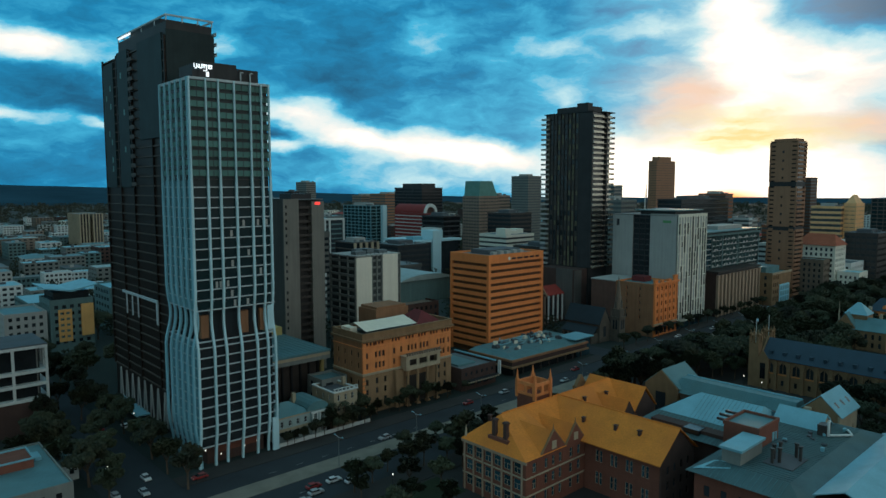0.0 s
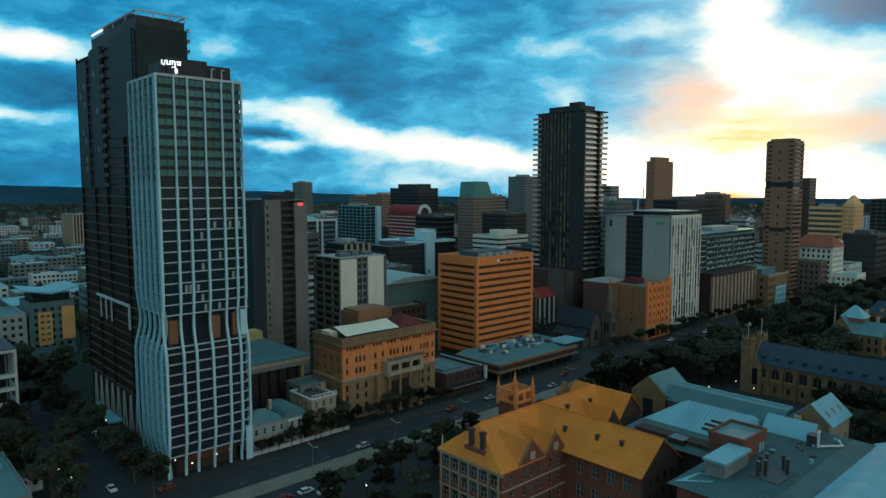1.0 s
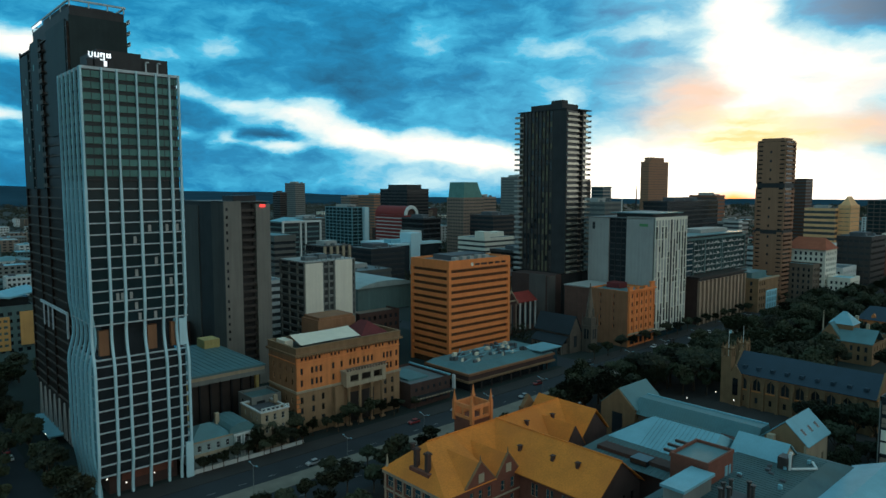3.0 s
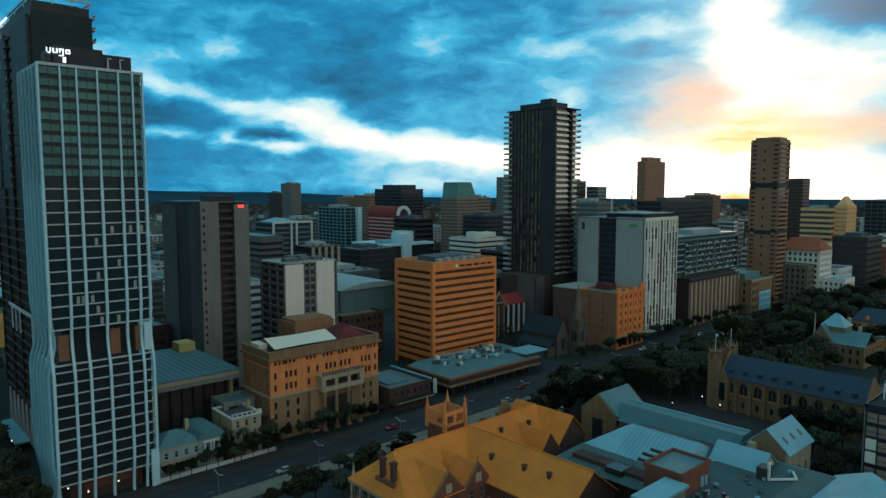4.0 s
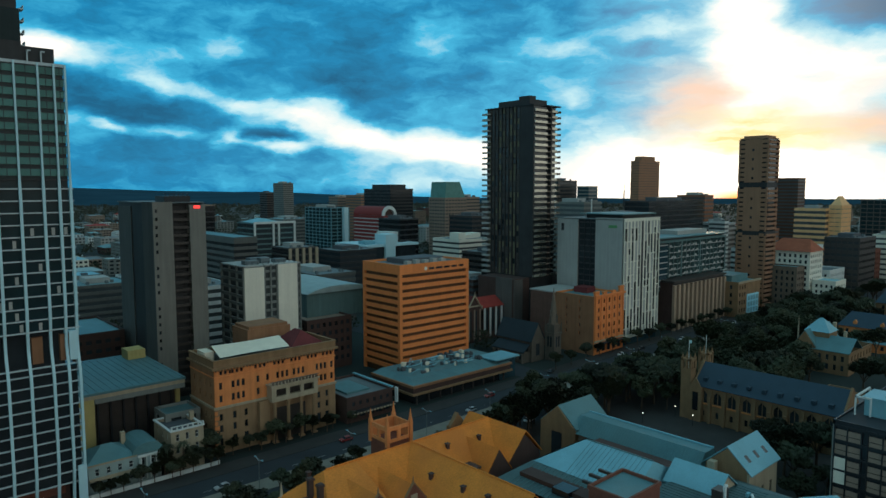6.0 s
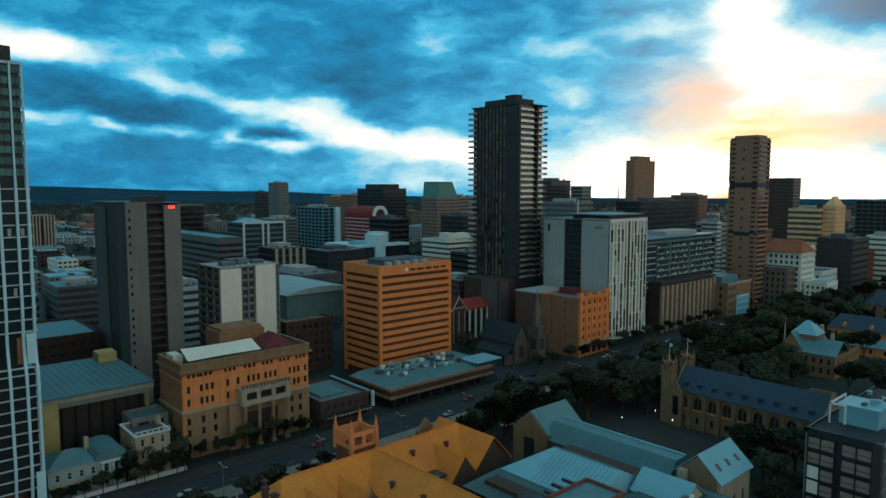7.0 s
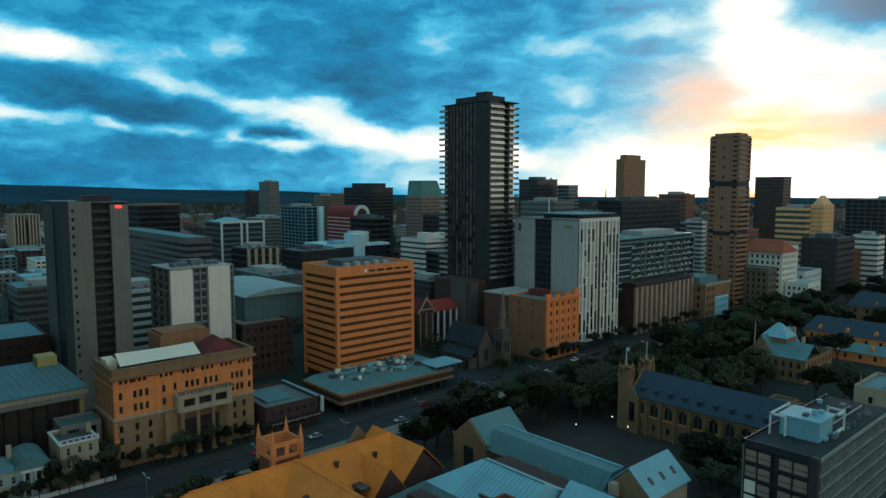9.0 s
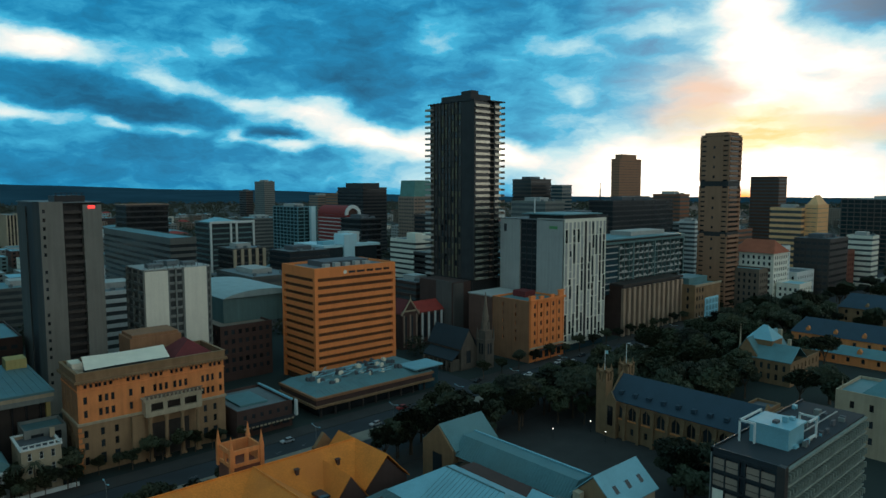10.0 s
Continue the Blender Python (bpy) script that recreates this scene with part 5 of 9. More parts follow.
def parapet_house():
    x0, x1, y0, y1 = 124.6, 134.2, 191.0, 205.0
    fh = grid(x0 + 0.6, x1 - 0.6, 0.8, 11.8, 3, 3, 1.0, 2.1)
    b = block("terrace_house", "narrow three-storey pale stone house with an ornate parapet", x0, x1, y0, y1, 12.0, STONE_PALE, fh, grid(y0 + 1, y1 - 1, 0.8, 11.8, 3, 3, 0.9, 1.8), roof=ROOF_DARK, frame_mat=WHITE_WALL)
    part("cornice", Geo().ring(x0 - 0.3, x1 + 0.3, y0 - 0.3, y1, 12.0, 12.4, 0.7), WHITE_WALL, b)
    g = Geo()
    for i in range(7):
        g.box(x0 + 0.1 + i * 1.55, x0 + 0.5 + i * 1.55, y0 - 0.1, y0 + 0.25, 12.4, 13.4)
    g.box(x0, x1, y0 - 0.1, y0 + 0.25, 13.2, 13.45)
    part("balustrade", g, WHITE_WALL, b)
    part("chimney", Geo().box(x1 - 1.2, x1, 198, 199, 12, 14.6), STONE_PALE, b)


parapet_house()
solo("garden_wall", Geo().box(101.5, 137.5, 187.6, 187.95, 0.1, 1.3), WHITE_WALL, "low white garden wall along the footpath", "wall")


# ---- black residential tower ----
def black_tower():
    x0, x1, y0, y1, z0, z1 = 338.0, 358.6, 239.4, 274.5, 33.5, 126.6
    b = thing("residential_tower", x0, y0, ground_z(x0), "tall black residential tower edged with pale balconies", "tower")
    part("core", Geo().box(x0 + 0.8, x1 - 0.8, y0 + 0.8, y1 - 0.8, 2, z1), BLACK_CLAD, b)
    h = 3.1
    n = 30
    deck = mesh_of("balcony_deck", Geo().box(x0 + 0.9, 349.2, y0 - 1.6, y0 + 0.8, 0, 1.35), RAIL_GLASS)
    deck3 = mesh_of("balcony_deck", Geo().box(353.0, 357.4, y0 - 1.7, y0 + 0.8, 0, 1.35), RAIL_GLASS)
    slab = mesh_of("balcony_slab", Geo().box(349.2, 353.0, y0 - 1.2, y0 + 0.8, 0, 0.5).box(357.4, x1 + 1.9, y0 - 1.7, y0 + 9, 0, 0.35).box(x1 + 1.75, x1 + 1.9, y0 - 1.7, y0 + 9, 0.35, 1.2), TAUPE)
    deck2 = mesh_of("balcony_deck", Geo().box(x0 - 1.3, x0 + 0.8, y1 - 4, y1 + 1.4, 0, 1.1), CONC_LIGHT)
    for i in range(n):
        z = z0 + h * i
        again("balcony_deck", deck, b, (0, 0, z))
        again("balcony_deck", deck3, b, (0, 0, z))
        again("balcony_slab", slab, b, (0, 0, z))
        again("balcony_deck", deck2, b, (0, 0, z))
    part("front_glazing", Geo().box(x0 + 0.9, x1 - 0.2, y0 + 0.5, y0 + 0.78, z0, z1), GLASS_DARK, b)
    part("front_fin", Geo().box(x0 + 0.3, x0 + 0.9, y0 - 0.8, y0 + 0.8, z0, z1 + 0.5).box(352.6, 353.0, y0 - 1.3, y0 + 0.5, z0, z1), BLACK_CLAD, b)
    part("corner_wall", Geo().box(x0 + 0.25, x0 + 0.79, y0 + 0.8, y0 + 8.8, z0, z1 + 0.8), BLACK_CLAD, b, "blank black corner wall")
    # side and front in upright strips of panel, some pale, broken floor by floor
    rnd = random.Random(11)
    dark_p = mesh_of("panel", Geo().box(0, 0.5, 0, 1.9, 0.25, 2.95), BROWN_BLACK)
    pale_p = mesh_of("panel", Geo().box(0, 0.55, 0, 1.5, 0.1, 3.0), OLIVE_PANEL)
    glass_p = mesh_of("window", Geo().box(0.25, 0.5, 0, 1.9, 0.25, 2.95), GLASS_DARK)
    for k in range(9):
        for i in range(n):
            y = y0 + 9.3 + k * 2.7
            me = pale_p if rnd.random() < (0.6 if k in (1, 2, 5, 8) else 0.12) else (dark_p if rnd.random() < 0.6 else glass_p)
            again("panel" if me is not glass_p else "window", me, b, (x0 + 0.35, y, z0 + h * i))
    fr = Geo()
    for k in range(10):
        fr.box(x0 + 0.1, x0 + 0.8, y0 + 8.85 + k * 2.7, y0 + 9.15 + k * 2.7, z0, z1 + 0.8)
    part("upright", fr, BROWN_BLACK, b)
    part("crown", Geo().box(x0 + 2.5, x1 - 3.5, y0 + 4, y1 - 8, z1, z1 + 3.8), BLACK_CLAD, b, "black rooftop block")
    part("crown", Geo().box(x0 + 5, x0 + 10, y0 + 6, y0 + 14, z1 + 3.8, z1 + 6.0), BLACK_CLAD, b)
    part("roof_slab", Geo().box(349.0, x1 + 1.8, y0 - 1.8, y0 + 11, z1, z1 + 0.6).box(x0 - 0.3, 349.0, y0 - 0.2, y1, z1, z1 + 0.5), DARK_METAL, b)
    part("podium", Geo().box(326, 367, 241.0, 268, ground_z(330) - 1, 33.0), BRICK_DARK, b, "dark podium block")
    part("podium_panel", Geo().box(325.7, 325.95, 242, 254, 4, 33.4).box(346, 366.5, 240.6, 240.95, 6, 32.6).box(326, 333, 240.6, 240.95, 6, 32.6), SLAB_SIDE, b)


black_tower()


# ---- patterned white hotel ----
def patterned_hotel():
    x0, x1, y0, y1, z1 = 350.2, 383.4, 188.4, 231.0, 66.8
    zb = ground_z(x0)
    b = thing("patterned_hotel", x0, y0, zb, "hotel slab with a white and black patchwork front", "tower")
    part("core", Geo().box(x0 + 1.2, x1 - 0.5, y0 + 1.2, y1, zb - 1, z1 - 1), GLASS_DARK, b)
    part("side_panel", Geo().box(x0, x0 + 1.2, y0 + 1.2, 206.0, zb - 1, z1), CONC_LIGHT, b, "plain grey end panel")
    part("side_panel", Geo().box(x0 + 0.3, x0 + 1.5, 217.5, y1, zb - 1, z1 - 1), CONC_LIGHT, b, "plain grey end panel")
    k = Geo()
    for i in range(20):
        k.box(x0 + 1.0, x0 + 1.2, 206.0, 217.5, zb + 3 + 3.1 * i, zb + 3.7 + 3.1 * i)
    for y in (209.6, 213.4):
        k.box(x0 + 0.9, x0 + 1.2, y, y + 0.4, zb, z1 - 1)
    part("side_frame", k, BLACK_CLAD, b)
    rnd = random.Random(3)
    holes = []
    n, m = 11, 17
    w = (x1 - x0) / n
    hz = (z1 - 6.5 - zb) / m
    for i in range(n):
        if i in (5,):
            continue
        j = 0
        while j < m:
            run = min(rnd.choice((1, 1, 2, 2, 3)), m - j)
            off = rnd.choice((0.25, 0.45, 0.7))
            at = round(x0 + w * i + off, 3)
            holes.append((at, round(at + 1.9, 3), round(zb + 5.2 + hz * j, 3), round(zb + 5.2 + hz * (j + run) - 0.4, 3)))
            j += run
    part("front_wall", Geo().wall("y", y0, x0, x1, zb + 3.5, z1, holes, 0.5), PANEL_CREAM, b, "white front with staggered slots")
    dim = [q for q in holes if rnd.random() < 0.38]
    windows(b, "y", y0, [q for q in holes if q not in dim], GLASS_DARK, depth=0.25)
    windows(b, "y", y0, dim, CONC_LIGHT, depth=0.12, name="infill_panel")
    part("roof_mast", Geo().bar((358.9, 215, z1 - 1), (358.9, 215, 76.3), 0.35, 6).box(357.0, 360.8, 214, 216, z1 - 0.6, z1 + 1.0), WHITE_WALL, b, "white roof mast")
    part("front_slot", Geo().box(x0 + w * 5 + 0.3, x0 + w * 6 - 0.9, y0 - 0.05, y0 + 0.02, zb + 4.5, z1 - 1.5), BLACK_CLAD, b, "dark full-height slot")
    part("entrance", Geo().box(x0 + 0.5, x1 - 0.5, y0 + 0.8, y0 + 1.2, zb - 1, zb + 3.5), GLASS_BLUE, b)
    part("roof", Geo().box(x0, x1, y0 + 1.0, y1, z1 - 1, z1 - 0.6), ROOF_GREY, b)
    part("roof_slab", Geo().box(x0 + 3, x1 + 1, y0 + 3, y0 + 30, z1 + 1.6, z1 + 2.1), ROOF_TEAL, b, "thin floating roof plate")
    part("plant_room", Geo().box(x0 + 5, x1 - 1, y0 + 5, y0 + 27, z1 - 0.6, z1 + 1.6), BLACK_CLAD, b)
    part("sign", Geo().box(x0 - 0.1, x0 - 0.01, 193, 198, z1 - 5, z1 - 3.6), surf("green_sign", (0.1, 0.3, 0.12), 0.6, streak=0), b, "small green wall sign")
    part("sign", Geo().box(x0 + 0.18, x0 + 0.29, 226.6, 228.4, z1 - 7.5, z1 - 3.6), DARK_METAL, b, "small dark wall sign")


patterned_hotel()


# ---- sandstone corner building beside the church ----
def corner_building():
    x0, x1, y0, y1 = 324.4, 348.6, 187.2, 223.0
    zb = ground_z(x0)
    cols = grid(x0 + 1.2, x1 - 1.2, zb + 7.5, 29.6, 5, 5, 1.3, 2.1)
    low = grid(x0 + 1.2, x1 - 1.2, zb + 0.6, zb + 5.8, 5, 1, 3.0, 4.0)
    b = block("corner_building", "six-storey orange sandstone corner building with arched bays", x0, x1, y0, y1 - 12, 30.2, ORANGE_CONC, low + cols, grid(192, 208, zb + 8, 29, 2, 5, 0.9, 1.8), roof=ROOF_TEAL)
    # a darker brown layer laid over the orange side wall
    part("side_cladding", Geo().wall("x", x0 - 0.12, y0 + 0.6, y1 - 12, zb - 1, 30.1, grid(192, 208, zb + 8, 29, 2, 5, 0.9, 1.8), 0.11), BROWN_STONE, b, "brown side wall over the orange one")
    part("cornice", Geo().box(x0 - 0.6, x1 + 0.6, y0 - 0.9, y0, 29.8, 30.8), ORANGE_CONC, b)
    part("string_course", Geo().box(x0 - 0.2, x1 + 0.2, y0 - 0.4, y0 - 0.02, zb + 6.2, zb + 7.0), STONE_PALE, b)
    g = Geo()
    for i in range(6):
        u = x0 + 0.2 + (x1 - x0 - 1.1) * i / 5
        g.box(u, u + 0.7, y0 - 0.35, y0 - 0.01, zb + 7, 29.8)
    part("pilaster", g, ORANGE_CONC, b)
    g = Geo()
    for u, w, z in ((x0, 3.4, 32.6), (x0 + 7.0, 2.4, 32.0), (x0 + 14.5, 2.4, 32.0), (x1 - 3.6, 3.6, 33.6)):
        g.box(u, u + w, y0 - 0.1, y0 + 0.9, 30.2, z - 0.6).box(u - 0.2, u + w + 0.2, y0 - 0.3, y0 + 1.1, z - 0.6, z)
    part("parapet_block", g, ORANGE_CONC, b)
    part("rear_wing", Geo().box(x0 - 0.6, x1 - 2, y1 - 12, y1 + 4, zb - 1, 29.6), RUST_BRICK, b, "brown brick rear wing")
    part("rear_roof", Geo().box(x0 - 1.0, x1 - 1.8, y1 - 11.9, y1 + 4.3, 29.6, 30.2), CONC_LIGHT, b)
    part("plant_room", Geo().box(x0 + 11, x1 - 6, 200, 208, 29.3, 32.2), MAROON_TILE, b, "red-brown rooftop room")
    part("awning", Geo().box(x0 - 0.2, x1, y0 - 2.6, y0 - 0.05, zb + 5.4, zb + 5.7), DARK_METAL, b)


corner_building()


# ---- church with a stone spire ----
def church():
    zb = ground_z(300)
    b = thing("church", 301, 198, zb, "dark stone church with a slate roof and a tapering spire", "church")
    x0, x1, y0, y1, ez, rz = 293.5, 302.6, 200.0, 222.0, zb + 9.5, zb + 18.0
    sh = grid(201, 221, zb + 2, zb + 8.5, 5, 1, 1.3, 4.6)
    fh = [(296.6, 299.4, zb + 2.5, zb + 8.2)]
    part("wall", Geo().wall("y", y0, x0, x1, zb - 1, ez, fh, 0.6).gable_wall("y", y0, x0, x1, ez, rz - 0.5, 0.6), CHURCH_STONE, b)
    part("wall", Geo().wall("x", x0, y0 + 0.6, y1, zb - 1, ez, sh, 0.6).wall("x", x1, y0 + 0.6, y1, zb - 1, ez, (), -0.6).wall("y", y1, x0, x1, zb - 1, ez, (), -0.6).gable_wall("y", y1 - 0.6, x0, x1, ez, rz - 0.5, 0.6), CHURCH_STONE, b)
    windows(b, "x", x0, sh)
    windows(b, "y", y0, fh)
    part("roof", Geo().gable_y(x0 - 0.6, x1 + 0.6, y0 - 0.3, y1 + 0.4, ez + 0.1, rz), SLATE_DARK, b, "dark slate roof")
    part("aisle_roof", Geo().add([(x0 - 4.6, y0 + 1, zb + 5.0), (x0 - 0.02, y0 + 1, zb + 8.4), (x0 - 0.02, y1 - 1, zb + 8.4), (x0 - 4.6, y1 - 1, zb + 5.0), (x0 - 4.6, y0 + 1, zb + 4.7), (x0 - 0.02, y0 + 1, zb + 8.0), (x0 - 0.02, y1 - 1, zb + 8.0), (x0 - 4.6, y1 - 1, zb + 4.7)],
                                 [(0, 1, 2, 3), (7, 6, 5, 4), (0, 4, 5, 1), (1, 5, 6, 2), (2, 6, 7, 3), (3, 7, 4, 0)]), SLATE_DARK, b, "lean-to slate aisle roof")
    ah = grid(y0 + 2, y1 - 2, zb + 0.6, zb + 4.6, 6, 1, 1.1, 2.6)
    part("aisle_wall", Geo().wall("x", x0 - 4.2, y0 + 1.2, y1 - 1.2, zb - 1, zb + 4.9, ah, 0.5).box(x0 - 3.7, x0 - 0.02, y0 + 1.2, y0 + 1.7, zb - 1, zb + 4.9), CHURCH_STONE, b)
    windows(b, "x", x0 - 4.2, ah)
    g = Geo()
    for i in range(7):
        y = y0 + 1.4 + 3.05 * i
        g.box(x0 - 5.0, x0 - 4.22, y, y + 0.7, zb - 1, zb + 4.2)
    part("buttress", g, CHURCH_STONE, b)
    part("transept", Geo().box(x1 + 0.02, x1 + 8, 207, 217, zb - 1, zb + 8).gable_wall("y", 207, x1 + 0.02, x1 + 8, zb + 8, zb + 12), CHURCH_STONE, b)
    part("transept_roof", Geo().gable_y(x1 - 0.4, x1 + 8.4, 206.6, 217.4, zb + 8.1, zb + 12.6), SLATE_DARK, b)
    tx, ty = 305.4, 197.0
    part("tower", Geo().box(tx - 2.7, tx + 2.7, ty - 2.7, ty + 2.7, zb - 1, zb + 13.0).ring(tx - 3.0, tx + 3.0, ty - 3.0, ty + 3.0, zb + 12.4, zb + 13.2, 0.5).box(tx - 2.2, tx + 2.2, ty - 2.2, ty + 2.2, zb + 13.0, zb + 17.0), CHURCH_STONE, b)
    lou = Geo()
    for dx in (-1.3, 0.3):
        lou.box(tx + dx, tx + dx + 1.0, ty - 2.75, ty - 2.69, zb + 6.5, zb + 11.4)
        lou.box(tx - 2.75, tx - 2.69, ty + dx, ty + dx + 1.0, zb + 6.5, zb + 11.4)
    part("slot", lou, GLASS_DARK, b, "dark belfry louvres")
    part("spire", Geo().tube(tx, ty, 2.3, zb + 17.0, zb + 34.2, 8, 0.1).tube(tx, ty, 1.75, zb + 23.0, zb + 23.5, 8, 1.6), STONE_GREY, b, "octagonal stone spire")
    luc = Geo()
    luc.box(tx - 0.5, tx + 0.5, ty - 2.3, ty - 1.2, zb + 17.6, zb + 20.2).gable_wall("y", ty - 2.3, tx - 0.6, tx + 0.6, zb + 20.2, zb + 21.8, 1.2)
    luc.box(tx - 2.3, tx - 1.2, ty - 0.5, ty + 0.5, zb + 17.6, zb + 20.2).gable_wall("x", tx - 2.3, ty - 0.6, ty + 0.6, zb + 20.2, zb + 21.8, 1.2)
    part("lucarne", luc, CHURCH_STONE, b)
    g = Geo()
    for x in (tx - 2.9, tx + 2.3):
        for y in (ty - 2.9, ty + 2.3):
            g.box(x, x + 0.6, y, y + 0.6, zb + 13.2, zb + 15.0)
            g.tube(x + 0.3, y + 0.3, 0.42, zb + 15.0, zb + 19.2, 6, 0.03)
    part("pinnacle", g, CHURCH_STONE, b)


church()


# ---- red-roofed hall with white pilasters ----
def red_hall():
    x0, x1, y0, y1 = 297.5, 338.0, 248.0, 261.0
    zb = ground_z(x0)
    fh = grid(x0 + 9, x1 - 1, zb + 3.5, 17.6, 7, 1, 2.6, 12.0)
    b = block("red_roofed_hall", "dark brick hall with white pilasters under a red tiled roof", x0, x1, y0, y1, 18.6, BRICK_DARK, fh, roof=ROOF_DARK)
    g = Geo()
    for i in range(8):
        u = x0 + 8.6 + (x1 - x0 - 10.2) * i / 7
        g.box(u, u + 1.1, y0 - 0.5, y0 - 0.01, zb + 1.5, 18.6)
    part("pilaster", g, WHITE_WALL, b)
    part("roof", Geo().gable_x(x0 + 6, x1 + 0.5, y0 - 0.6, y1 + 0.6, 18.7, 23.4), TILE_RED, b, "red tiled roof")
    part("gable", Geo().box(x0 - 0.2, x0 + 9.8, y0 - 1.2, y0 - 0.01, zb - 1, 19.0).gable_wall("y", y0 - 1.2, x0 - 0.2, x0 + 9.8, 19.0, 25.4, 1.1), BRICK_DARK, b, "dark brick gable")
    k = Geo()
    for xa, xb in ((x0 - 0.8, x0 + 4.8), (x0 + 10.4, x0 + 4.8)):
        k.bar((xa, y0 - 1.4, 18.6), (xb, y0 - 1.4, 26.2), 0.38, 4)
    k.box(x0 + 1.2, x0 + 8.4, y0 - 1.5, y0 - 1.22, 20.2, 20.9)
    part("bargeboard", k, STONE_PALE, b, "pale gable trim")
    k = Geo()
    for x in (x0 - 0.8, x0 + 4.8, x0 + 10.4):
        k.tube(x, y0 - 1.4, 0.3, 18.6 if x != x0 + 4.8 else 26.0, 21.0 if x != x0 + 4.8 else 28.6, 5, 0.05)
    part("pinnacle", k, STONE_PALE, b)
    part("pilaster", Geo().box(x0 + 0.4, x0 + 1.2, y0 - 1.5, y0 - 1.22, zb + 1, 18.6).box(x0 + 8.4, x0 + 9.2, y0 - 1.5, y0 - 1.22, zb + 1, 18.6).box(x0 + 4.2, x0 + 5.2, y0 - 1.5, y0 - 1.22, zb + 1, 18.6), TAUPE, b)
    part("gable_window", Geo().box(x0 + 1.0, x0 + 2.6, y0 - 1.3, y0 - 1.18, zb + 3, 18).box(x0 + 5, x0 + 6.6, y0 - 1.3, y0 - 1.18, zb + 3, 18), GLASS_DARK, b)
    part("gable_roof", Geo().gable_y(x0 - 0.6, x0 + 10.2, y0 - 0.1, y1, 19.2, 25.8), MAROON_TILE, b)


red_hall()


# ---- grand hotel with a columned podium ----
def podium_hotel():
    zb = ground_z(400)
    b = thing("podium_hotel", 400, 188, zb, "stepped hotel, balconied upper floors over a stone-columned podium", "hotel")
    x0, x1, y0 = 400.5, 462.0, 188.4
    part("podium_core", Geo().box(x0 + 1, x1 - 1, y0 + 1.4, 216, zb - 1, 30.0), BLACK_CLAD, b, "dark podium glazing")
    pier = mesh_of("pier", Geo().box(0, 2.2, 0, 1.4, 0, 26.5), STONE_WARM)
    for i in range(13):
        again("pier", pier, b, (x0 + i * 4.92, y0, zb - 1))
    part("podium_cornice", Geo().box(x0 - 0.1, x1 + 0.1, y0 + 0.2, 216, 29.2, 30.3), BROWN_BLACK, b)
    part("side_wall", Geo().box(x0, x0 + 1.2, y0 + 1.5, 216, zb - 1, 29.2), BRICK_DARK, b)
    # upper floors
    ux0, ux1, uy0, uz1 = 393.5, 476.0, 197.0, 53.5
    part("upper_core", Geo().box(ux0 + 1.5, ux1, uy0 + 1.6, 222, 30.0, uz1), BLACK_CLAD, b)
    part("corner_glazing", Geo().box(ux0, 408.0, uy0 + 0.4, 214, 24.0, uz1 - 3), GLASS_BLUE, b, "blue corner glazing")
    deck = mesh_of("balcony", Geo().box(408.0, ux1, uy0 - 0.2, uy0 + 1.6, 0, 0.4), CONC_LIGHT)
    for i in range(6):
        again("balcony", deck, b, (0, 0, 31.6 + 3.3 * i))
    div = mesh_of("divider", Geo().box(0, 0.5, uy0 - 0.35, uy0 + 1.6, 30.6, 51.0), TEAL_WALL)
    for i in range(15):
        again("divider", div, b, (408.0 + i * 4.8, 0, 0))
    block_m = mesh_of("screen", Geo().box(0, 2.6, uy0 - 0.32, uy0 - 0.22, 0.1, 1.1), CONC_LIGHT)
    rnd = random.Random(4)
    for i in range(14):
        for j in range(6):
            if rnd.random() < 0.8:
                again("screen", block_m, b, (408.4 + i * 4.8 + rnd.choice((0, 2.2)), 0, 32.0 + 3.3 * j))
    frame_g = Geo().box(ux0 - 0.3, ux1 + 0.5, uy0 - 0.6, uy0 + 2, 51.2, 52.4).box(421, 422, uy0 - 0.6, uy0 + 1.5, 30.6, 51.2).box(443, 444.2, uy0 - 0.6, uy0 + 1.5, 30.6, 51.2).box(ux1 - 0.8, ux1 + 0.4, uy0 - 0.6, uy0 + 1.5, 30.6, 51.2)
    part("frame", frame_g, TEAL_WALL, b)
    part("roof", Geo().box(ux0 - 0.5, ux1 + 0.6, uy0 - 0.5, 222.5, uz1, uz1 + 0.6), ROOF_TEAL, b, "teal roof edge")
    part("plant_room", Geo().box(430, 466, 204, 218, uz1 + 0.6, uz1 + 3), CONC_LIGHT, b)
    fl = mesh_of("floor_band", Geo().box(ux0 - 0.1, 408.0, uy0 + 0.2, 214, 0, 0.6), CONC_LIGHT)
    for i in range(8):
        again("floor_band", fl, b, (0, 0, 26.4 + 3.3 * i))


podium_hotel()


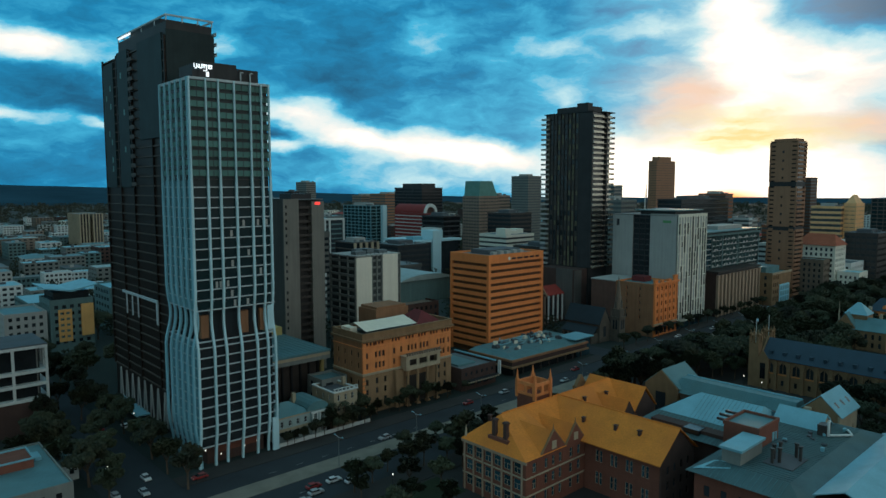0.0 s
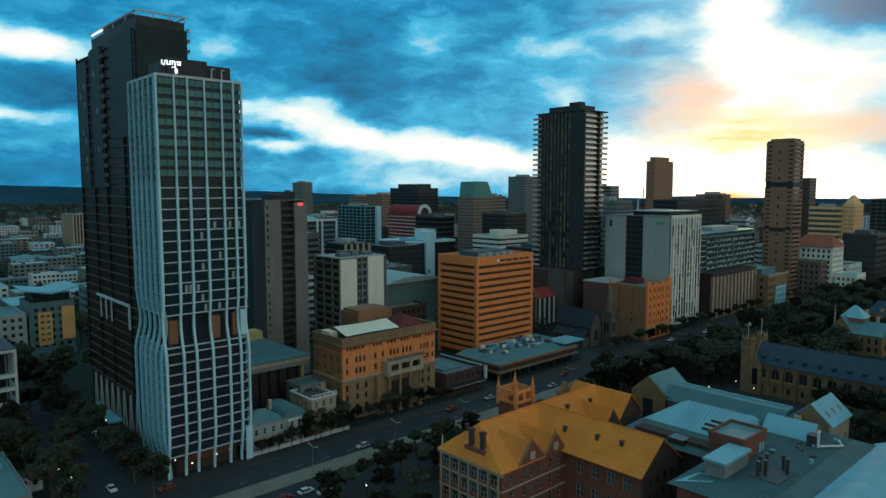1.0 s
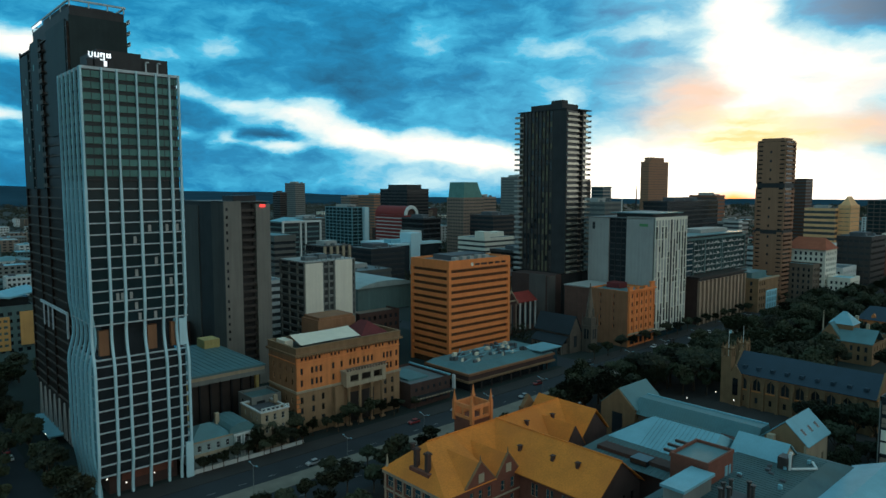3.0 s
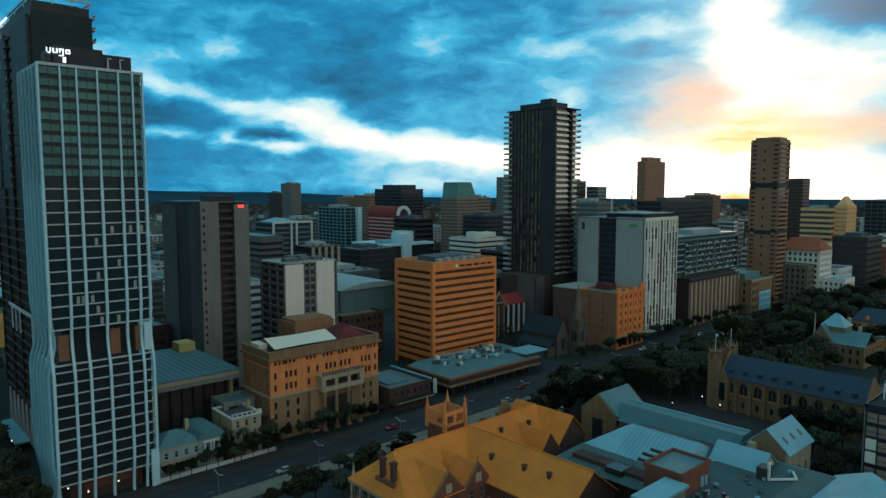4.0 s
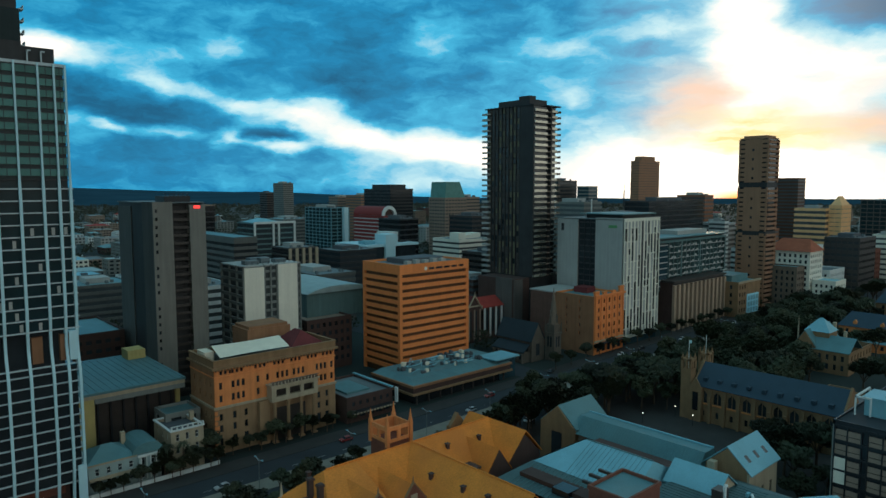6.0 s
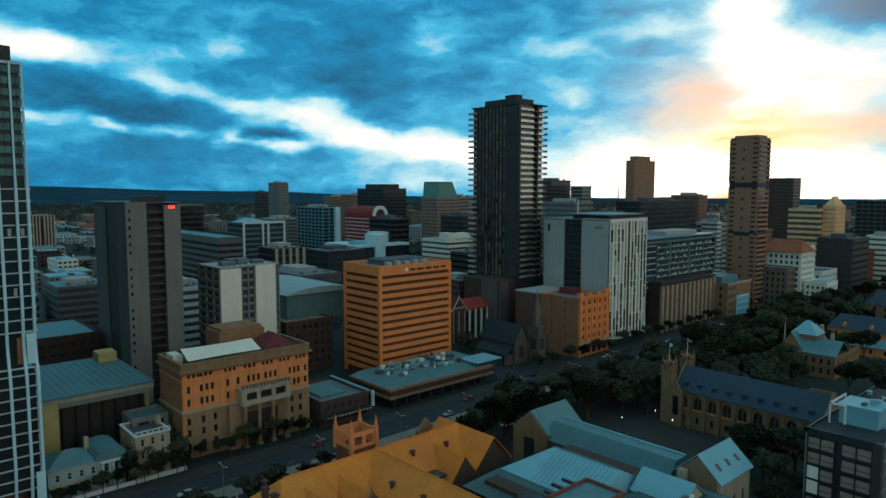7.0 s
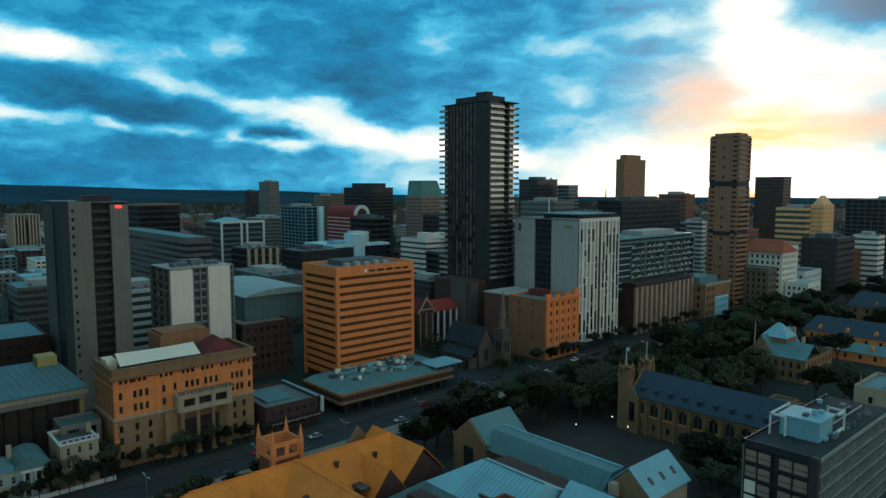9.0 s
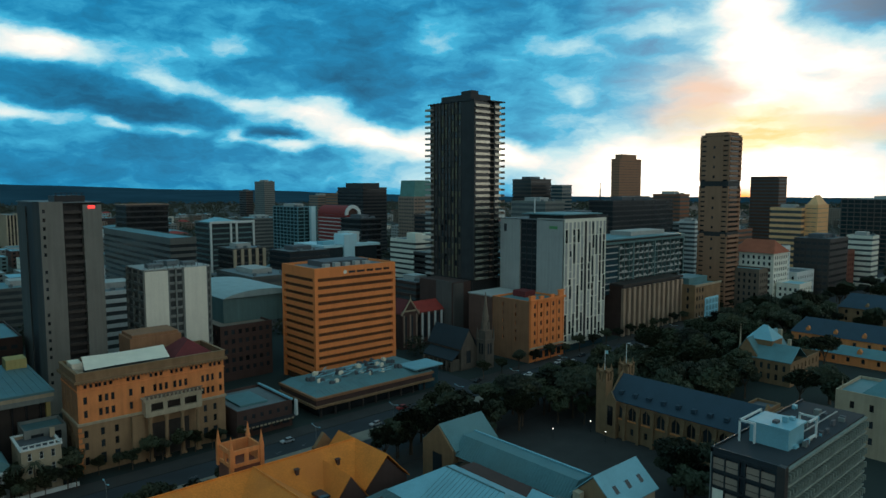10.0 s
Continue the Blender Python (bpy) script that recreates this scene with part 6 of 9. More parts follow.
def hoarded_building():
    b = block("low_rise", "tan stone low building with a pale blue hoarding", 461.0, 492.0, 180.4, 206, 25.0, SANDSTONE_DULL, grid(462, 472, 5, 24, 3, 4, 1.6, 2.6), grid(182, 205, 5, 24, 4, 4, 1.6, 2.6), roof=ROOF_TEAL)
    part("hoarding", Geo().box(473.0, 489.0, 180.0, 180.38, 4.5, 16.5), LIT_BLUE, b, "pale blue printed hoarding")
    g = Geo()
    for i in range(4):
        for j in range(3):
            g.box(474 + i * 3.8, 476.6 + i * 3.8, 179.9, 179.98, 5 + j * 3.8, 7.8 + j * 3.8)
    part("hoarding_panel", g, ROOF_PALE, b)
    part("plant_room", Geo().box(464, 486, 186, 200, 24.1, 28.2), ROOF_TEAL, b)
    part("cornice", Geo().box(460.6, 492.4, 179.9, 180.38, 24.0, 25.2), STONE_PALE, b)


hoarded_building()


# ---- tan tower with dark belts ----
def tan_tower():
    x0, x1, y0, y1, z1 = 505.0, 521.5, 184.0, 203.2, 113.6
    zb = ground_z(x0)
    b = thing("tan_tower", x0, y0, zb, "tall tan concrete tower with two dark belts", "tower")
    part("core", Geo().box(x0 + 0.8, x1 - 0.8, y0 + 0.8, y1 - 0.8, zb - 1, z1 + 0.5), GLASS_DARK, b)
    for za, zc in ((zb - 1, 51.0), (53.8, 82.4), (85.6, z1)):
        part("side_panel", Geo().box(x0, x0 + 0.8, 188.2, 199.2, za, zc), TAN_TOWER, b)
        part("corner_pier", Geo().box(x0 - 0.1, x0 + 0.8, y0, y0 + 0.9, za, zc).box(x0 - 0.1, x0 + 0.8, y1 - 0.9, y1, za, zc).box(x1 - 0.9, x1, y0, y0 + 0.9, za, zc), TAN_TOWER, b)
        bands = [mesh_of("floor_band", q, TAN_TOWER) for q in (Geo().box(x0, x0 + 0.8, y0 + 0.9, 188.2, 0, 2.1), Geo().box(x0, x0 + 0.8, 199.2, y1 - 0.9, 0, 2.1), Geo().box(x0 + 0.8, x1 - 0.9, y0 - 0.6, y0 + 0.8, 0, 1.6))]
        k = 0
        while za + 1 + 3.05 * k < zc - 1.4:
            for q in bands:
                again("floor_band", q, b, (0, 0, max(za, zb) + 1 + 3.05 * k))
            k += 1
        win = mesh_of("window", Geo().box(x0 - 0.04, x0 + 0.1, 193.2, 194.4, 0, 1.6), GLASS_DARK)
        k = 0
        while za + 2 + 6.1 * k < zc - 3:
            again("window", win, b, (0, 0, max(za, zb) + 2 + 6.1 * k))
            k += 1
    part("belt", Geo().box(x0 + 0.3, x1 - 0.3, y0 + 0.3, y1 - 0.3, 51.0, 53.8).box(x0 + 0.3, x1 - 0.3, y0 + 0.3, y1 - 0.3, 82.4, 85.6), BLACK_CLAD, b, "dark belts")
    part("crown", Geo().box(x0 + 2, x1 - 1, y0 + 2, y1 - 2, z1, z1 + 2.4).box(x0 + 0.3, x1 - 0.3, y0 + 0.3, y1 - 0.3, z1 + 0.2, z1 + 0.9), TAN_TOWER, b)


tan_tower()


# ---- red brick campus building with orange tiled roofs ----
def brick_building():
    b = thing("brick_college", 125, 106, 0, "red brick college building with steep orange tiled roofs and gables", "building")
    ez, rz = 14.0, 20.6
    # front block
    sh = grid(107.2, 127.6, 1.0, 13.6, 6, 3, 2.4, 2.8)
    part("wall", Geo().wall("x", 125.0, 106.6, 128.4, -0.6, ez, sh, 0.6), BRICK_RED, b)
    windows(b, "x", 125.0, sh, GLASS_BLUE, STONE_PALE, depth=0.3)
    g1 = grid(131.6, 140.4, 1.0, 13.6, 3, 3, 1.3, 2.6)
    g2 = grid(141.8, 148.6, 1.0, 13.6, 2, 3, 1.4, 2.6)
    g0 = grid(125.8, 131.0, 1.0, 13.6, 1, 3, 1.6, 2.6)
    part("wall", Geo().wall("y", 106.0, 125.0, 149.4, -0.6, ez, g0 + g1 + g2, 0.6), BRICK_RED, b)
    windows(b, "y", 106.0, g0 + g1 + g2, GLASS_BLUE, STONE_PALE, depth=0.3)
    for a, c in ((131.0, 141.0), (141.2, 149.4)):
        m = (a + c) / 2
        top = 19.4 if a < 140 else 19.0
        part("gable", Geo().gable_wall("y", 105.9, a, c, ez, top, 0.7), BRICK_RED, b, "red brick gable")
        part("gable_coping", Geo().bar((a - 0.1, 106.1, ez), (m, 106.1, top + 0.15), 0.28, 4).bar((c + 0.1, 106.1, ez), (m, 106.1, top + 0.15), 0.28, 4).tube(m, 106.2, 0.25, top, top + 1.6, 6, 0.05), SANDSTONE_DULL, b, "dull stone coping and finial")
        part("gable_window", Geo().box(m - 0.9, m + 0.9, 105.8, 105.89, ez + 0.6, ez + 2.7), STONE_PALE, b)
        part("roof", Geo().gable_y(a - 0.2, c + 0.2, 106.5, 121.5, ez + 0.1, top - 0.3), TILE_ORANGE, b)
    part("wall", Geo().box(125.6, 186, 127.8, 128.4, -0.6, ez), BRICK_RED, b)
    part("roof", Geo().add([(124.5, 105.6, ez), (141.0, 105.6, ez), (141, 121.5, rz), (132.5, 121.5, rz), (124.5, 128.8, ez), (141, 128.8, ez)],
                           [(0, 1, 2, 3), (0, 3, 4), (3, 2, 5, 4), (0, 4, 5, 1), (1, 5, 2)]), TILE_ORANGE, b, "orange tiled hip roof")
    for z in (4.6, 9.2):
        part("stone_band", Geo().box(124.85, 124.98, 106.0, 128.4, z, z + 0.4).box(124.98, 149.4, 105.85, 105.98, z, z + 0.4), STONE_PALE, b)
    part("eave_band", Geo().box(124.6, 124.98, 105.6, 128.6, 13.2, 14.0), STONE_WARM, b)
    g = Geo()
    for i in range(7):
        g.box(124.7, 124.98, 106.95 + i * 3.4, 107.4 + i * 3.4, -0.5, 13.4)
    part("pilaster", g, STONE_WARM, b)
    part("corner_finial", Geo().tube(125.6, 127.8, 0.5, 14.0, 17.8, 6, 0.06), STONE_PALE, b)
    for y in (114.6, 118.6):
        part("chimney", Geo().box(127.2, 128.3, y, y + 1.1, 14.5, 21.2).box(127.0, 128.5, y - 0.2, y + 1.3, 20.6, 21.0), BRICK_DARK, b, "tall brick chimney")
    part("chimney_base", Geo().box(126.6, 129.0, 113.6, 120.6, 14.0, 16.6), BRICK_RED, b)
    # range along the boulevard
    part("roof", Geo().gable_x(140.8, 184.0, 112.6, 130.4, ez, rz + 0.02), TILE_ORANGE, b, "orange tiled roof")
    part("wall", Geo().wall("y", 113.2, 149.6, 184.0, -0.6, ez, (), 0.5), BRICK_RED, b)
    # wing towards the campus
    wh = [h for i in range(4) for h in [(86.4 + i * 4.6, 87.3 + i * 4.6, 8.6, 11.8), (87.6 + i * 4.6, 88.5 + i * 4.6, 8.6, 11.8), (86.4 + i * 4.6, 87.3 + i * 4.6, 2.4, 5.8), (87.6 + i * 4.6, 88.5 + i * 4.6, 2.4, 5.8)]]
    wh = [tuple(round(q, 3) for q in h) for h in wh]
    part("wall", Geo().wall("x", 149.4, 83.4, 105.9, -0.6, 13.6, wh, 0.5), BRICK_RED, b)
    windows(b, "x", 149.4, wh, GLASS_BLUE, STONE_PALE, depth=0.15)
    part("wall", Geo().wall("y", 83.0, 149.4, 166.0, -0.6, 13.6, grid(151, 164.5, 1, 13, 4, 3, 1.3, 2.2), 0.5).gable_wall("y", 83.0, 149.4, 166.0, 13.6, 20.4, 0.5), BRICK_DARK, b)
    windows(b, "y", 83.0, grid(151, 164.5, 1, 13, 4, 3, 1.3, 2.2))
    part("wall", Geo().box(165.5, 166.0, 83.5, 113, -0.6, 13.6), BRICK_RED, b)
    part("roof", Geo().gable_y(147.6, 167.0, 82.4, 121.5, 13.7, rz + 0.3), TILE_ORANGE, b, "orange tiled roof")
    part("ridge_cap", Geo().bar((157.3, 82.4, rz + 0.35), (157.3, 121.5, rz + 0.35), 0.2, 5).bar((133, 121.5, rz + 0.1), (184, 121.5, rz + 0.1), 0.2, 5), TILE_ORANGE, b)
    vent = mesh_of("roof_vent", Geo().box(-0.4, 0.4, -0.4, 0.4, -0.6, 0.9).box(-0.55, 0.55, -0.55, 0.55, 0.9, 1.1), BRICK_DARK)
    for x, y in ((152.4, 108.5), (152.8, 98.5), (153.2, 91.5), (140, 116.5), (166, 118), (176.5, 117.5), (182, 113.0), (129.4, 122.5)):
        zz = rz + 0.2 - abs(157.3 - x) * 0.7 if y < 112 else rz - abs(121.5 - y) * 0.74
        again("roof_vent", vent, b, (x, y, max(zz, 15.5)))
    # far cross gables
    part("gable", Geo().gable_wall("y", 107.2, 169.0, 177.8, 12.5, 18.6, 0.6).box(169.0, 177.8, 107.2, 107.8, -0.6, 12.5), BRICK_DARK, b)
    part("roof", Geo().gable_y(168.6, 178.2, 107.4, 121.5, 12.7, 18.8), TILE_ORANGE, b)
    part("wall", Geo().box(178.4, 190.0, 108.6, 109.2, -0.6, 13.8).gable_wall("y", 108.6, 178.4, 190.0, 13.8, 19.4, 0.6).box(189.5, 190.0, 109.2, 127.8, -0.6, 13.8), BRICK_DARK, b)
    part("roof", Geo().gable_y(177.8, 190.6, 108.2, 129.0, 13.9, rz), TILE_ORANGE, b, "orange tiled roof")
    part("valley_skylight", Geo().box(167.0, 169.4, 109.5, 113.5, 14.4, 14.9).box(141.0, 143.0, 108.5, 112, 14.3, 14.8), GLASS_BLUE, b, "pale valley skylight")
    # square entrance turret with pinnacles
    x0, x1, y0, y1 = 155.4, 162.8, 128.6, 135.6
    part("turret", Geo().box(x0, x1, y0, y1, -0.6, 18.6), BRICK_RED, b, "square brick turret")
    th = [(x0 + 0.9, x0 + 3.2, 19.4, 21.6), (x0 + 4.2, x0 + 6.5, 19.4, 21.6)]
    part("turret_parapet", Geo().wall("y", y0 - 0.1, x0 - 0.1, x1 + 0.1, 18.6, 22.6, [tuple(round(q, 3) for q in h) for h in th], 0.4)
         .wall("x", x0 - 0.1, y0 + 0.3, y1, 18.6, 22.6, [(y0 + 1.0, y0 + 3.2, 19.4, 21.6), (y0 + 4.0, y0 + 6.2, 19.4, 21.6)], 0.4)
         .box(x1 - 0.3, x1 + 0.1, y0 + 0.3, y1, 18.6, 22.6).box(x0 + 0.3, x1 - 0.3, y1 - 0.3, y1 + 0.1, 18.6, 22.6), SANDSTONE, b, "orange stone pierced parapet")
    for x in (x0, x1):
        for y in (y0, y1):
            part("pinnacle", Geo().box(x - 0.45, x + 0.45, y - 0.45, y + 0.45, 17.6, 23.2).tube(x, y, 0.5, 23.2, 26.2, 6, 0.04), SANDSTONE, b)
    part("dormer", Geo().box(177.5, 183.0, 129.4, 131.0, 13, 17.4).gable_wall("y", 129.4, 177.5, 183.0, 17.4, 20.8, 1.2), SANDSTONE_DULL, b)


brick_building()


# ---- long hall with a teal roof ----
def long_hall():
    b = thing("long_hall", 207, 75, 0.2, "long stone hall under a teal metal roof", "building")
    sh = grid(78, 108, 6, 12.6, 8, 1, 1.6, 3.4)
    part("wall", Geo().wall("x", 207.2, 74.0, 109.0, -0.6, 13.8, sh, 0.5), STONE_GREY, b)
    windows(b, "x", 207.2, sh)
    part("wall", Geo().box(217.0, 217.6, 74.0, 109.0, -0.6, 13.8).box(207.7, 217.0, 74.0, 74.6, -0.6, 13.8), STONE_GREY, b)
    g = Geo().add([(206.4, 73.6, 13.8), (218.4, 73.6, 13.8), (218.4, 110.5, 13.8), (206.4, 110.5, 13.8), (210.4, 73.6, 18.0), (214.6, 73.6, 18.0), (214.6, 110.5, 18.0), (210.4, 110.5, 18.0)],
                  [(0, 4, 7, 3), (4, 5, 6, 7), (1, 2, 6, 5), (0, 1, 5, 4), (2, 3, 7, 6), (0, 3, 2, 1)])
    part("roof", g, ROOF_TEAL, b, "teal metal roof with a flat crest")
    seam = mesh_of("roof_seam", Geo().bar((206.4, 0, 13.9), (210.4, 0, 18.1), 0.07, 4), ROOF_TEAL)
    for i in range(46):
        again("roof_seam", seam, b, (0, 74 + i * 0.79, 0))
    part("ridge_rail", Geo().box(214.4, 214.9, 73.6, 110.5, 18.0, 18.3), ROOF_PALE, b)
    # cross block at the street end
    part("gable_block", Geo().box(205.8, 221.4, 109.4, 121.4, -0.6, 15.0), SANDSTONE_DULL, b, "stone cross block")
    for gx in (205.7, 220.9):
        part("gable_wall", Geo().gable_wall("x", gx, 109.4, 121.4, 15.0, 20.4, 0.6), SANDSTONE_DULL, b)
    part("cross_roof", Geo().gable_x(206.2, 221.8, 108.9, 121.9, 15.0, 20.6), ROOF_TEAL, b)
    part("gable_window", Geo().box(205.6, 205.69, 113.6, 117.2, 6.0, 13.0), GLASS_DARK, b)


long_hall()


# ---- chapel with a bright roof ----
def chapel():
    b = thing("gabled_chapel", 204.6, 60, 0.2, "small stone gabled building with a pale roof and three skylights", "building")
    x0, x1, y0, y1 = 204.6, 219.6, 60.4, 70.6
    part("wall", Geo().wall("y", y0, x0, x1, -0.6, 18.3, grid(x0 + 1, x1 - 1, 4, 15, 3, 2, 1.2, 3), 0.5), STONE_PALE, b)
    windows(b, "y", y0, grid(x0 + 1, x1 - 1, 4, 15, 3, 2, 1.2, 3))
    part("wall", Geo().box(x0, x0 + 0.5, y0 + 0.5, y1, -0.6, 18.3).gable_wall("x", x0, y0, y1, 18.3, 23.0, 0.5).box(x1 - 0.5, x1, y0 + 0.5, y1, -0.6, 18.3).gable_wall("x", x1 - 0.5, y0, y1, 18.3, 23.0, 0.5).box(x0 + 0.5, x1 - 0.5, y1 - 0.5, y1, -0.6, 18.3), SANDSTONE_DULL, b)
    part("roof", Geo().gable_x(x0 - 0.3, x1 + 0.3, y0 - 0.7, y1 + 0.7, 18.2, 23.5), ROOF_PALE, b, "pale blue-grey metal roof")
    for x in (207.2, 211.6, 216.0):
        part("skylight", Geo().add([(x, 61.6, 19.95), (x + 1.2, 61.6, 19.95), (x + 1.2, 62.9, 21.2), (x, 62.9, 21.2), (x, 61.6, 19.6), (x + 1.2, 61.6, 19.6), (x + 1.2, 62.9, 20.8), (x, 62.9, 20.8)],
                                   [(0, 1, 2, 3), (0, 4, 5, 1), (1, 5, 6, 2), (2, 6, 7, 3), (3, 7, 4, 0)]), GLASS_DARK, b)
    part("chimney", Geo().box(202.6, 204.2, 67.5, 69.2, 12, 19.6), STONE_PALE, b)


chapel()


# ---- rambling block of metal roofs ----
def roof_block():
    b = thing("roofed_block", 150, 50, 0, "rambling brick block under teal and pale metal roofs", "building")
    part("wall", Geo().box(147.0, 203.0, 50.0, 73.0, -0.6, 16.6).box(171.5, 203.0, 73.0, 99.0, -0.6, 16.4), BRICK_DARK, b)
    wins = grid(52, 72, 3, 15, 5, 2, 1.4, 2.6)
    part("window_wall", Geo().wall("x", 146.6, 50.0, 73.0, -0.6, 16.6, wins, 0.35), BRICK_RED, b)
    windows(b, "x", 146.6, wins, depth=0.2)
    # near flat roof with sloping skirts
    part("roof", Geo().add([(144.6, 48.6, 16.4), (204.4, 48.6, 16.4), (204.4, 74.4, 16.4), (144.6, 74.4, 16.4), (150.6, 53.4, 18.2), (199, 53.4, 18.2), (199, 70.4, 18.2), (150.6, 70.4, 18.2)],
                           [(0, 1, 5, 4), (1, 2, 6, 5), (2, 3, 7, 6), (3, 0, 4, 7), (4, 5, 6, 7), (3, 2, 1, 0)]), DECK_ROOF, b, "stained teal metal roof with sloping skirts")
    seam = mesh_of("roof_seam", Geo().box(0, 0.1, 53.4, 70.4, 0, 0.1), DECK_ROOF)
    for i in range(40):
        again("roof_seam", seam, b, (151 + i * 1.2, 0, 18.2))
    hipseam = mesh_of("roof_seam", Geo().bar((144.6, 0, 16.45), (150.6, 0, 18.25), 0.06, 4), ROOF_TEAL)
    for i in range(15):
        again("roof_seam", hipseam, b, (0, 53.6 + i * 1.15, 0))
    part("hip_panel", Geo().add([(145.6, 73.2, 16.9), (150.7, 70.3, 18.3), (152.9, 65.9, 18.35), (149.2, 66.0, 17.9)], [(0, 1, 2, 3)]), ROOF_PALE, b, "pale hip flashing")
    # pale pitched roof towards the camera side
    part("lean_roof", Geo().gable_x(152.0, 206.0, 36.0, 50.4, 16.2, 19.2), ROOF_PALE, b, "pale pitched metal roof")
    part("lean_wall", Geo().box(153.0, 205.4, 36.6, 49.9, -0.6, 16.0), BRICK_DARK, b)
    # main hipped roof with a ridge
    part("main_roof", Geo().add([(177.6, 73.0, 17.0), (197.4, 73.0, 17.0), (197.4, 100.0, 17.0), (177.6, 100.0, 17.0), (187.5, 74.0, 22.0), (187.5, 91.8, 22.0)],
                                [(0, 1, 4), (1, 2, 5, 4), (2, 3, 5), (3, 0, 4, 5), (3, 2, 1, 0)]), ROOF_PALE, b, "pale hipped metal roof")
    part("ridge_cap", Geo().bar((187.5, 74.2, 22.05), (187.5, 91.7, 22.05), 0.18, 5), ROOF_TEAL, b)
    part("skirt_roof", Geo().add([(168.2, 72.0, 14.6), (178.0, 72.0, 17.0), (178.0, 100.4, 17.0), (168.2, 103.0, 14.6), (198, 100.4, 17.0), (205, 103.4, 14.6)],
                                 [(0, 1, 2, 3), (3, 2, 4, 5)]), DECK_ROOF, b)
    seam = mesh_of("roof_seam", Geo().bar((177.7, 0, 17.05), (187.4, 0, 21.95), 0.06, 4), ROOF_TEAL)
    for i in range(14):
        again("roof_seam", seam, b, (0, 75.5 + i * 1.15, 0))
    seam = mesh_of("roof_seam", Geo().bar((168.2, 0, 14.65), (178.0, 0, 17.05), 0.06, 4), ROOF_TEAL)
    for i in range(22):
        again("roof_seam", seam, b, (0, 74.0 + i * 1.2, 0))
    part("roof_light", Geo().box(170.2, 174.2, 84.0, 88.5, 15.2, 16.6), GLASS_DARK, b, "dark glazed roof light")
    # brick plant room with a parapet
    part("plant_room", Geo().box(164.4, 176.2, 65.9, 74.6, 16.4, 22.6), BRICK_RED, b, "red brick plant room")
    part("plant_parapet", Geo().ring(164.2, 176.4, 65.7, 74.8, 22.6, 23.5, 0.45), BRICK_RED, b)
    part("plant_roof", Geo().box(164.7, 175.9, 66.2, 74.3, 22.6, 22.9), ROOF_TEAL, b)
    part("plant_door", Geo().box(172.4, 173.6, 65.78, 65.88, 18.3, 20.6).box(174.2, 175.2, 65.78, 65.88, 18.3, 20.4), ROOF_PALE, b)
    part("beam", Geo().box(165.5, 166.1, 75, 77, 22.8, 23.4).box(169, 169.6, 75, 78, 22.8, 23.4).box(172.4, 173, 75, 78, 22.8, 23.4), BROWN_BLACK, b)
    # pale lift box
    part("lift_room", Geo().box(151.6, 163.4, 64.6, 69.0, 16.6, 21.4), CONC_GREY, b)
    part("lift_roof", Geo().box(151.0, 164.0, 64.1, 69.5, 21.4, 22.0), ROOF_PALE, b, "pale flat lift-room roof")
    # small bright gable
    part("small_gable", Geo().gable_y(188.6, 198.6, 60.0, 72.4, 18.0, 21.8), ROOF_PALE, b)
    part("small_gable_wall", Geo().gable_wall("y", 60.4, 188.8, 198.4, 17.6, 21.4, 0.4).box(188.8, 198.4, 60.4, 71.8, 16.4, 17.9), STONE_PALE, b)
    # flue stacks
    for x, y in ((158.2, 60.2), (159.8, 59.2), (161.2, 61.0), (163.8, 60.6), (165.6, 57.6), (164.2, 56.2)):
        part("flue", Geo().tube(x, y, 0.38, 18.0, 21.6, 8).tube(x, y, 0.55, 21.6, 22.0, 8), BROWN_BLACK, b, "dark roof flue")
    part("flue_base", Geo().box(157.2, 166.6, 55.4, 62.0, 18.0, 18.5), ROOF_DARK, b)
    part("duct", Geo().bar((186.8, 57.6, 18.2), (186.8, 57.6, 22.0), 0.35, 6).bar((186.8, 57.6, 22.0), (187.6, 57.6, 22.0), 0.35, 6).bar((186.8, 57.2, 18.6), (191.2, 53.4, 18.6), 0.3, 6).bar((191.2, 53.4, 18.6), (194.5, 55.4, 18.6), 0.3, 6), WHITE_WALL, b, "bent white duct")
    part("duct_box", Geo().box(186.0, 189.0, 57.8, 60.0, 18.2, 21.0), BROWN_BLACK, b)
    rnd = random.Random(8)
    for i in range(10):
        x, y = rnd.uniform(168, 197), rnd.uniform(54.5, 63.5)
        part("roof_unit", Geo().box(x, x + rnd.uniform(0.5, 1.3), y, y + rnd.uniform(0.5, 1.2), 18.2, 18.2 + rnd.uniform(0.4, 1.0)), ROOF_PALE if i % 2 else ROOF_DARK, b)


roof_block()


